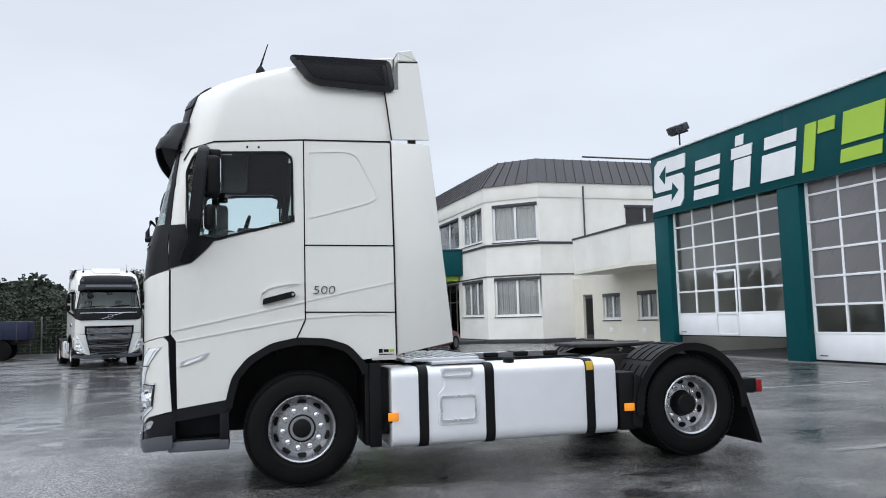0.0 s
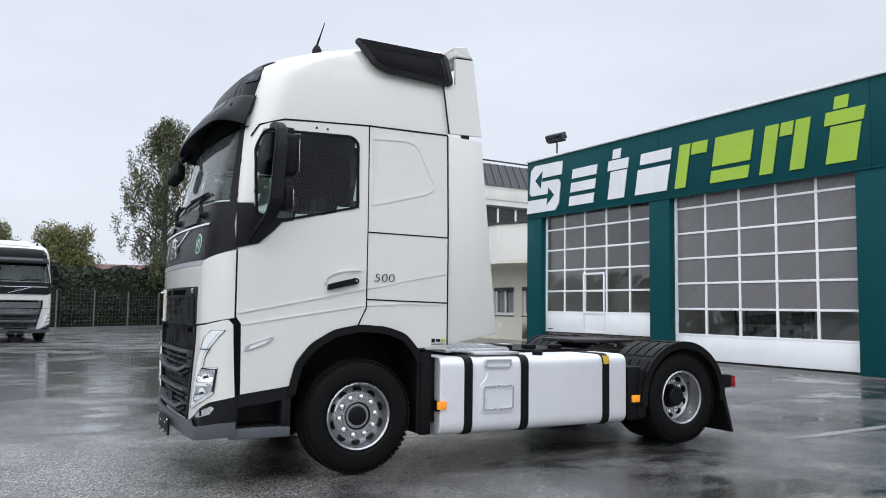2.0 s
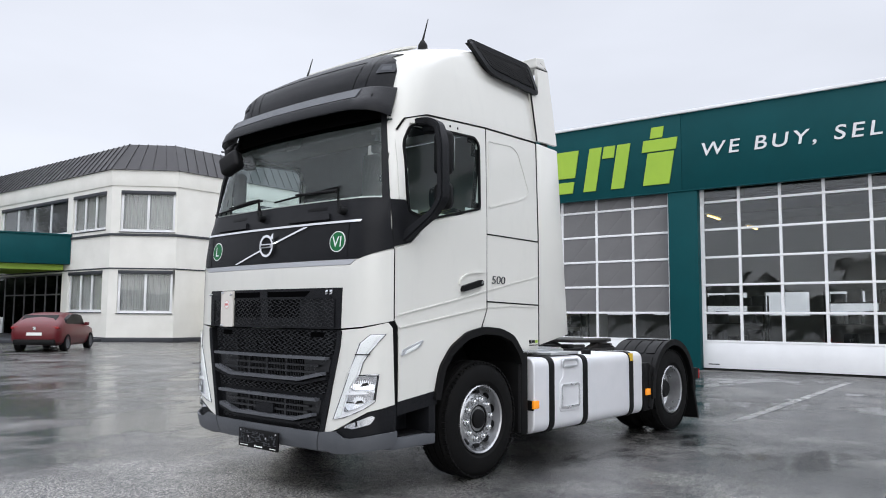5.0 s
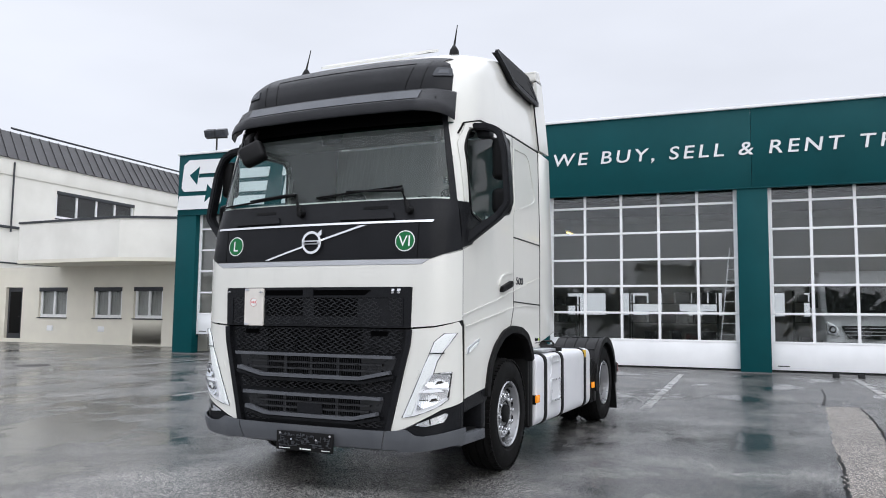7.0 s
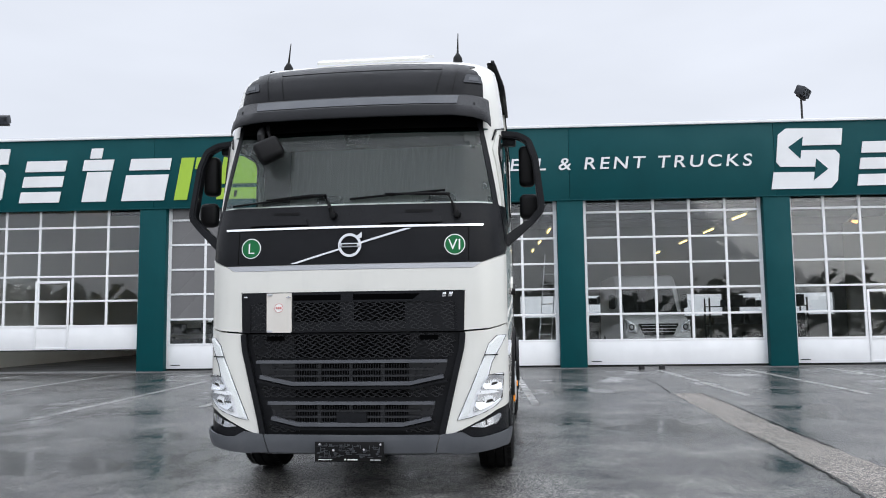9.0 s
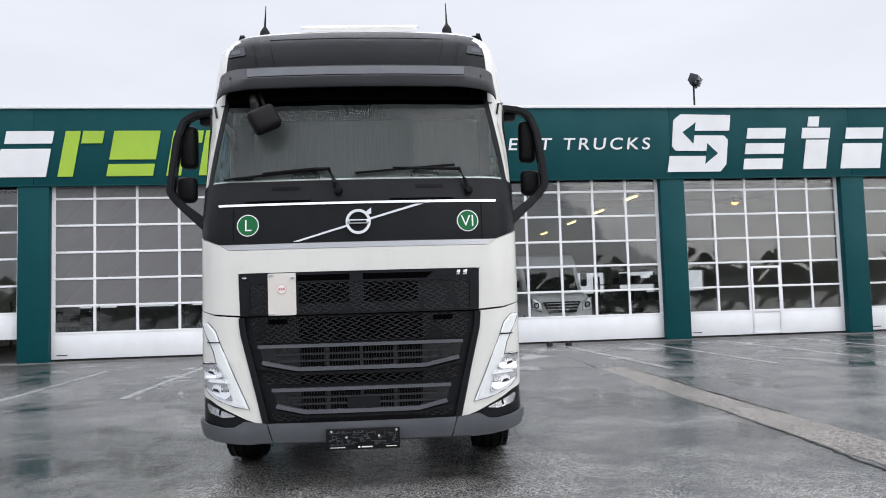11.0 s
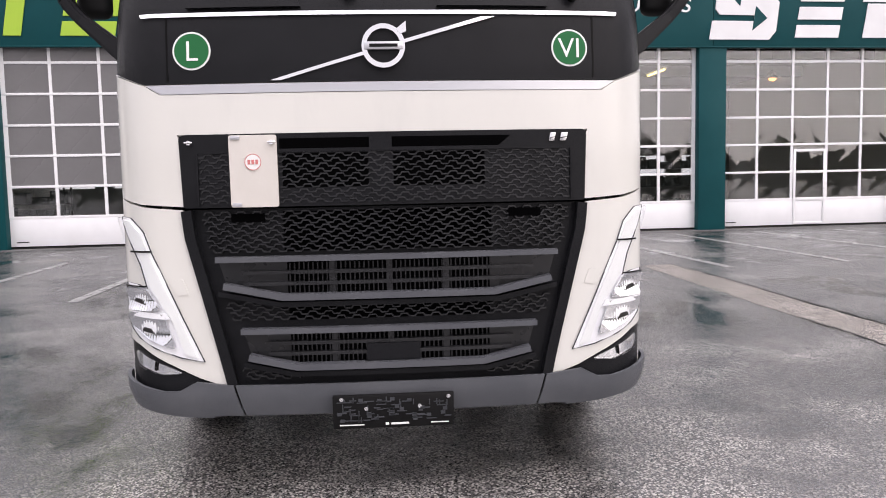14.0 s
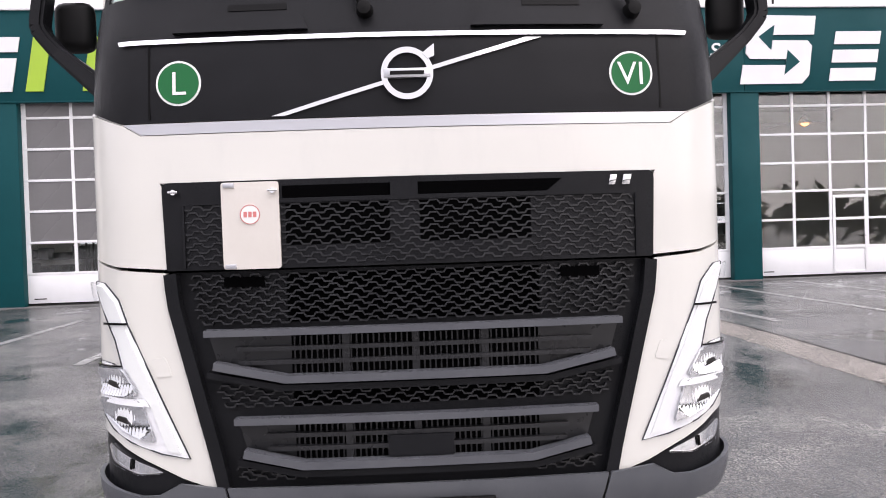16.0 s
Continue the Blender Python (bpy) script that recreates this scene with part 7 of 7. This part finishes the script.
def tree(x, y, h, spread, seed, leaf, label, limbs=22, leaves=150, size=0.16, droop=0.8, low=0.18, lump=0.75):
    rng = random.Random(seed)
    t = thing("tree", pose(x, y, 0), label, "tree", "trees behind the yard")
    trunk = bmesh.new()
    bend = [Vector((0, 0, 0))]
    for k in range(1, 9):
        bend.append(Vector((bend[-1].x + rng.uniform(-0.14, 0.14), bend[-1].y + rng.uniform(-0.14, 0.14), h * 0.96 * k / 8)))
    tube(trunk, bend, [max(0.025, 0.022 * h * (1 - k / 8.6)) for k in range(9)], 9)
    crown = bmesh.new()
    for k in range(limbs):
        f = low + (0.98 - low) * (k + rng.random()) / limbs
        i = min(7, int(f * 8))
        base = bend[i].lerp(bend[i + 1], f * 8 - i)
        a = rng.random() * 6.28
        reach = spread * (math.sin(min(1.0, (1.04 - f) * 1.5) * 1.57) * (0.55 + 0.45 * min(1, (f - low) * 5 + 0.3))) * rng.uniform(0.55, 1.15)
        tip = base + Vector((math.cos(a) * reach, math.sin(a) * reach, reach * rng.uniform(0.35, 0.9)))
        mid = base.lerp(tip, 0.5) + Vector((0, 0, 0.12 * reach))
        tube(trunk, [base, mid, tip], [0.006 * h * (1.15 - f), 0.0035 * h * (1.15 - f), 0.008], 6)
        for q, rr in ((0.45, 0.7), (0.75, 0.9), (1.0, 1.0), (1.15, 0.7)):
            c = base.lerp(tip, q) + Vector((rng.gauss(0, 0.25), rng.gauss(0, 0.25), rng.gauss(0, 0.2)))
            leaf_cloud(crown, c, lump * rr * rng.uniform(0.7, 1.2), int(leaves * rr), size, rng, droop)
    part("trunk", trunk, BARK, t)
    tagged(part("crown", crown, leaf, t), kind="stuff")
    return t


tree(8.8, 57.0, 15.2, 3.1, 1, LEAF, "tall birch with hanging dark green leaves", 104, 100, 0.085, 1.1, 0.07, 0.40)
tree(15.4, 64.0, 15.3, 3.0, 3, LEAF, "tall birch with hanging dark green leaves", 98, 100, 0.09, 1.1, 0.07, 0.42)
tree(19.4, 69.0, 15.0, 2.6, 7, LEAF, "tall birch with hanging dark green leaves", 76, 110, 0.10, 1.1, 0.07, 0.45)
tree(2.3, 58.0, 6.3, 2.3, 4, LEAFPALE, "broad yellowing tree behind the fence", 30, 260, 0.09, 0.3, 0.2, 0.8)
tree(-2.4, 58.5, 6.4, 2.2, 5, LEAFPALE, "broad yellowing tree behind the fence", 26, 240, 0.09, 0.3, 0.2, 0.8)
tree(-4.3, 57.0, 5.0, 1.6, 8, LEAFDARK, "small dark conifer-like tree behind the fence", 18, 200, 0.08, 0.2, 0.1)

# the dark hedge and wood along the yard, and the far wooded ridge round the place


def woodland(name, pts, height, depth, n, size, seed, material, label):
    rng = random.Random(seed)
    bm = bmesh.new()
    segs = [(Vector(a), Vector(b)) for a, b in zip(pts, pts[1:])]
    lens = [(b - a).length for a, b in segs]
    for _ in range(n):
        a, b = rng.choices(segs, lens)[0]
        p = a.lerp(b, rng.random())
        out = Vector(((b - a).y, -(b - a).x)).normalized() * rng.uniform(0, depth)
        q = p + out
        top = height * (0.60 + 0.38 * noise.noise(Vector((q.x * 0.13, q.y * 0.13, seed))) + 0.10 * noise.noise(Vector((q.x * 0.6, q.y * 0.6, seed + 5))))
        z = max(0.1, top * np.interp((q - p).length / depth, [0.0, 0.06, 0.2, 0.42, 0.7, 1.0], [0.25, 0.55, 0.82, 0.97, 1.0, 0.95]) * (1.03 - 0.9 * rng.random() ** 2.2))
        c = Vector((q.x, q.y, z))
        u = Vector((rng.gauss(0, 1), rng.gauss(0, 1), rng.gauss(0, 1))).normalized()
        v = u.orthogonal().normalized()
        s = size * rng.uniform(0.5, 1.4)
        bm.faces.new([bm.verts.new(c + w) for w in (-u * s, v * s * 0.6, u * s, -v * s * 0.6)])
    tagged(part(name, bm, material), label, "woodland", kind="stuff")


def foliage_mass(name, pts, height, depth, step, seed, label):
    """A solid filler whose dark colour paints the shade inside a wood: a rounded ridge with an uneven top."""
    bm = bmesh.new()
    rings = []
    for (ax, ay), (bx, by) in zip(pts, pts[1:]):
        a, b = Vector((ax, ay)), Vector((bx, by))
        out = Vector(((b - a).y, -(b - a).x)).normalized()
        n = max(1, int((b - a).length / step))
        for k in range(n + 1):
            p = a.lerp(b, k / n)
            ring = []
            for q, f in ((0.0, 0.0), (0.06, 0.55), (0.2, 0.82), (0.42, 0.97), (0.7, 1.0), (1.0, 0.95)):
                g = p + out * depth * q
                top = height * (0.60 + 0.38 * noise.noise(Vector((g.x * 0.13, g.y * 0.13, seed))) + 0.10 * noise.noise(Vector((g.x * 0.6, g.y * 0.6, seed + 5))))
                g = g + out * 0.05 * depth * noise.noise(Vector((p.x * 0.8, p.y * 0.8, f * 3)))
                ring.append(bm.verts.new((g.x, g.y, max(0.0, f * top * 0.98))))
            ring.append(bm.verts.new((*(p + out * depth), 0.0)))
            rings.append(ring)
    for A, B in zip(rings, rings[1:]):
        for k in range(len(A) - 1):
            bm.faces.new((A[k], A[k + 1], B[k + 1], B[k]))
    tagged(part(name, bm, FOLIAGE_SHADE, None, "", 180), label, "woodland", kind="stuff")


for name, line, h, depth, n, size, step, seed, label in (
        ("hedge", [(24.0, 72.0), (11.0, 56.5), (2.0, 50.5), (-12.0, 50.0), (-40.0, 50.0)], 5.6, 4.0, 110000, 0.12, 0.5, 21, "dense dark hedge and bushes behind the fence"),
        ("far_wood", [(30.0, 140.0), (-30.0, 125.0), (-120.0, 90.0), (-160.0, 10.0), (-120.0, -90.0), (0.0, -140.0), (110.0, -120.0)], 12.0, 16.0, 90000, 0.5, 2.0, 22, "far dark wooded ridge round the yard"),
        ("near_wood", [(-62.0, 40.0), (-70.0, 0.0), (-60.0, -40.0)], 5.5, 6.0, 16000, 0.3, 1.0, 23, "dark bushes along the far edge of the yard")):
    woodland(name, line, h, depth, n, size, seed, LEAFDARK, label)
    foliage_mass(name + "_thicket", line, h, depth, step, seed, "solid filler painted with the inner shade of " + label)

# wire fence with steel posts
fence = thing("fence", pose(0, 0, 0), "grey wire mesh fence on steel posts", "fence", kind="structure")
line = [(11.2, 52.9), (1.3, 45.4), (-4.0, 45.6), (-40.0, 45.6)]
wires = bmesh.new()
for (ax, ay), (bx, by) in zip(line, line[1:]):
    a, b = Vector((ax, ay, 0)), Vector((bx, by, 0))
    n = int((b - a).length / 2.1)
    for k in range(n):
        p = a.lerp(b, k / n)
        part("post", boxed(p.x - 0.035, p.x + 0.035, p.y - 0.035, p.y + 0.035, 0, 2.15), FENCE, fence)
    for z in np.arange(0.1, 2.1, 0.2):
        strip(wires, [a + Vector((0, 0, z)), b + Vector((0, 0, z))], 0.008, 0.008, (0, 0, 1))
    m = int((b - a).length / 0.25)
    for k in range(m):
        p = a.lerp(b, k / m)
        strip(wires, [p + Vector((0, 0, 0.1)), p + Vector((0, 0, 2.1))], 0.006, 0.006, (1, 0, 0))
tagged(part("wire_mesh", wires, FENCE, fence), kind="stuff")
for (ax, ay), (bx, by) in zip(line, line[1:]):
    a, b = Vector((ax, ay)), Vector((bx, by))
    nn = Vector((-(b - a).y, (b - a).x)).normalized() * -0.12
    part("fence_plinth", prism(bmesh.new(), [tuple(a), tuple(b), tuple(b + nn), tuple(a + nn)], "z", 0, 0.16), CONCRETE, fence)

# far house with a red roof behind the hedge
house = thing("house", pose(10.8, 92.0, 0, 0, 0, -12), "distant house with a red tiled roof", "house")
part("wall", boxed(-2.7, 2.7, -4, 4, 0, 4.3), STUCCO, house)
part("roof", prism(bmesh.new(), [(-4.5, 4.25), (4.5, 4.25), (0, 5.75)], "x", -3.0, 3.0), TILE, house)

# two more tractors of the same kind, and covered trailers beyond them
for x, y, a in ((-3.75, 32.9, 105.0), (-1.15, 34.2, 98.0)):
    c = copy_thing(truck, pose(x, y, 0, 0, 0, a) @ Matrix.Scale(0.95, 4))
    tagged(c, "white tractor unit with a silver grille parked before the fence", "truck", "parked trucks")
    for ob in list(c.children_recursive):
        kind = ob.name.split(".")[0]
        if kind in ("grille_mesh", "grille_edge"):
            ob.data = ob.data.copy()
            ob.data.materials[0] = SILVER
    for ob in [o for o in c.children_recursive if o.name.split(".")[0] in ("card_holder", "round_sticker")]:
        for sub in [ob] + list(ob.children_recursive):
            bpy.data.objects.remove(sub)


def trailer(x, y, w, h, l, turn, mat):
    t = thing("covered_trailer", pose(x, y, 0, 0, 0, turn), "dark blue tarpaulin trailer parked at the edge of the yard", "trailer", "parked trailers")
    part("tarpaulin", boxed(-l / 2, l / 2, -w / 2, w / 2, 1.0, h, 0.05), mat, t)
    part("chassis", boxed(-l / 2, l / 2, -0.5, 0.5, 0.75, 0.99), STEEL, t)
    for k in range(3):
        for s in (-1, 1):
            part("wheel", lathe(bmesh.new(), [(s * 0.75, 0.0), (s * 0.75, 0.5), (s * 1.1, 0.5), (s * 1.13, 0.4), (s * 1.08, 0.0)], "y", 24, (l / 2 - 1.2 - 1.2 * k, 0, 0.5)), RUBBER, t)
    for s in (-1, 1):
        for k in range(6):
            part("strap", boxed(-l / 2 + 0.5 + k * (l - 1) / 5, -l / 2 + 0.55 + k * (l - 1) / 5, s * (w / 2 + 0.004) - 0.003, s * (w / 2 + 0.004) + 0.003, 0.9, h - 0.1), LEDGE, t)
        part("print_bar", boxed(-0.5, 0.3, s * (w / 2 + 0.006) - 0.003, s * (w / 2 + 0.006) + 0.003, 1.45, 1.58), PRINT, t)


trailer(-10.6, 43.2, 2.4, 1.9, 4.6, 3, TARP)
trailer(-15.6, 43.4, 2.4, 2.0, 4.6, 2, TARP)
trailer(-20.7, 43.5, 2.4, 1.9, 4.6, 2, TARP)


# the red hatchback by the office
def hatchback(m):
    c = thing("car", m, "red five-door hatchback parked beside the office", "car")
    L, Wd = 4.4, 0.90
    rows = [  # x, floor, belt height, roof height, half width, roof half width
        (-2.18, 0.42, 0.86, 0.90, 0.70, 0.60), (-2.10, 0.30, 0.98, 1.02, 0.82, 0.66), (-1.85, 0.25, 1.00, 1.16, 0.87, 0.66), (-1.45, 0.22, 1.00, 1.34, 0.89, 0.64), (-0.9, 0.20, 0.97, 1.43, 0.90, 0.62),
        (-0.2, 0.20, 0.94, 1.45, 0.90, 0.62), (0.35, 0.20, 0.93, 1.38, 0.90, 0.62), (0.85, 0.20, 0.92, 1.12, 0.89, 0.66), (1.2, 0.21, 0.90, 0.95, 0.88, 0.74), (1.7, 0.22, 0.80, 0.84, 0.86, 0.74), (2.05, 0.26, 0.66, 0.70, 0.78, 0.66), (2.2, 0.36, 0.56, 0.58, 0.62, 0.5)]
    bm = bmesh.new()
    rings = []
    for x, f, b, r, w, rw in rows:
        half = [(0, f), (w * 0.85, f), (w * 0.97, f + 0.12), (w, (f + b) / 2), (w * 0.96, b), (rw, r - 0.03), (rw * 0.7, r), (0, r + 0.012)]
        full = [(-y, z) for y, z in half[::-1][:-1]] + half[:-1]
        rings.append([bm.verts.new((x, y, z)) for y, z in full])
    for A, B in zip(rings, rings[1:]):
        for k in range(len(A)):
            bm.faces.new((A[k], A[(k + 1) % len(A)], B[(k + 1) % len(B)], B[k]))
    bm.faces.new(rings[0])
    bm.faces.new(rings[-1][::-1])
    part("body", bm, CARRED, c, "", 50)
    for s in (-1, 1):
        part("side_window", prism(bmesh.new(), rounded([(-1.45, 1.02), (0.72, 0.96), (0.25, 1.33), (-0.2, 1.385), (-0.85, 1.36), (-1.3, 1.2)], 0.04), "y", s * 0.70, s * 0.835), GLOSSBLACK, c)
        for x in (-1.32, 1.38):
            w = part("wheel", lathe(bmesh.new(), [(s * 0.68, 0.0), (s * 0.68, 0.32), (s * 0.88, 0.325), (s * 0.905, 0.29), (s * 0.90, 0.225)], "y", 30, (x, 0, 0.325)), RUBBER, c)
            part("rim", lathe(bmesh.new(), [(s * 0.90, 0.225), (s * 0.87, 0.21), (s * 0.885, 0.05), (s * 0.885, 0.0)], "y", 10, (x, 0, 0.325)), GREYTRIM, w)
        part("tail_light", boxed(-2.16, -1.98, s * 0.40, s * 0.83, 0.83, 0.93, 0.03), RED, c)
        part("door_mirror", boxed(0.62, 0.8, s * 0.84, s * 1.0, 0.95, 1.07, 0.03), CARRED, c)
    part("rear_window", prism(bmesh.new(), [(-1.98, 1.06), (-1.50, 1.345), (-1.47, 1.33), (-1.93, 1.04)], "y", -0.60, 0.60), GLOSSBLACK, c)
    part("rear_bumper", boxed(-2.22, -1.9, -0.72, 0.72, 0.26, 0.46, 0.05), BLACK, c)
    part("number_plate", boxed(-2.205, -2.19, -0.26, 0.26, 0.60, 0.71), PRINT, c)
    part("badge", lathe(bmesh.new(), [(-2.2, 0.0), (-2.2, 0.06), (-2.17, 0.06)], "x", 20, (0, 0, 0.86)), CHROME, c)
    part("windscreen", prism(bmesh.new(), [(1.05, 0.97), (0.40, 1.375), (0.43, 1.40), (1.10, 0.985)], "y", -0.6, 0.6), GLOSSBLACK, c)


hatchback(pose(9.6, 33.6, 0, 0, 0, 46))
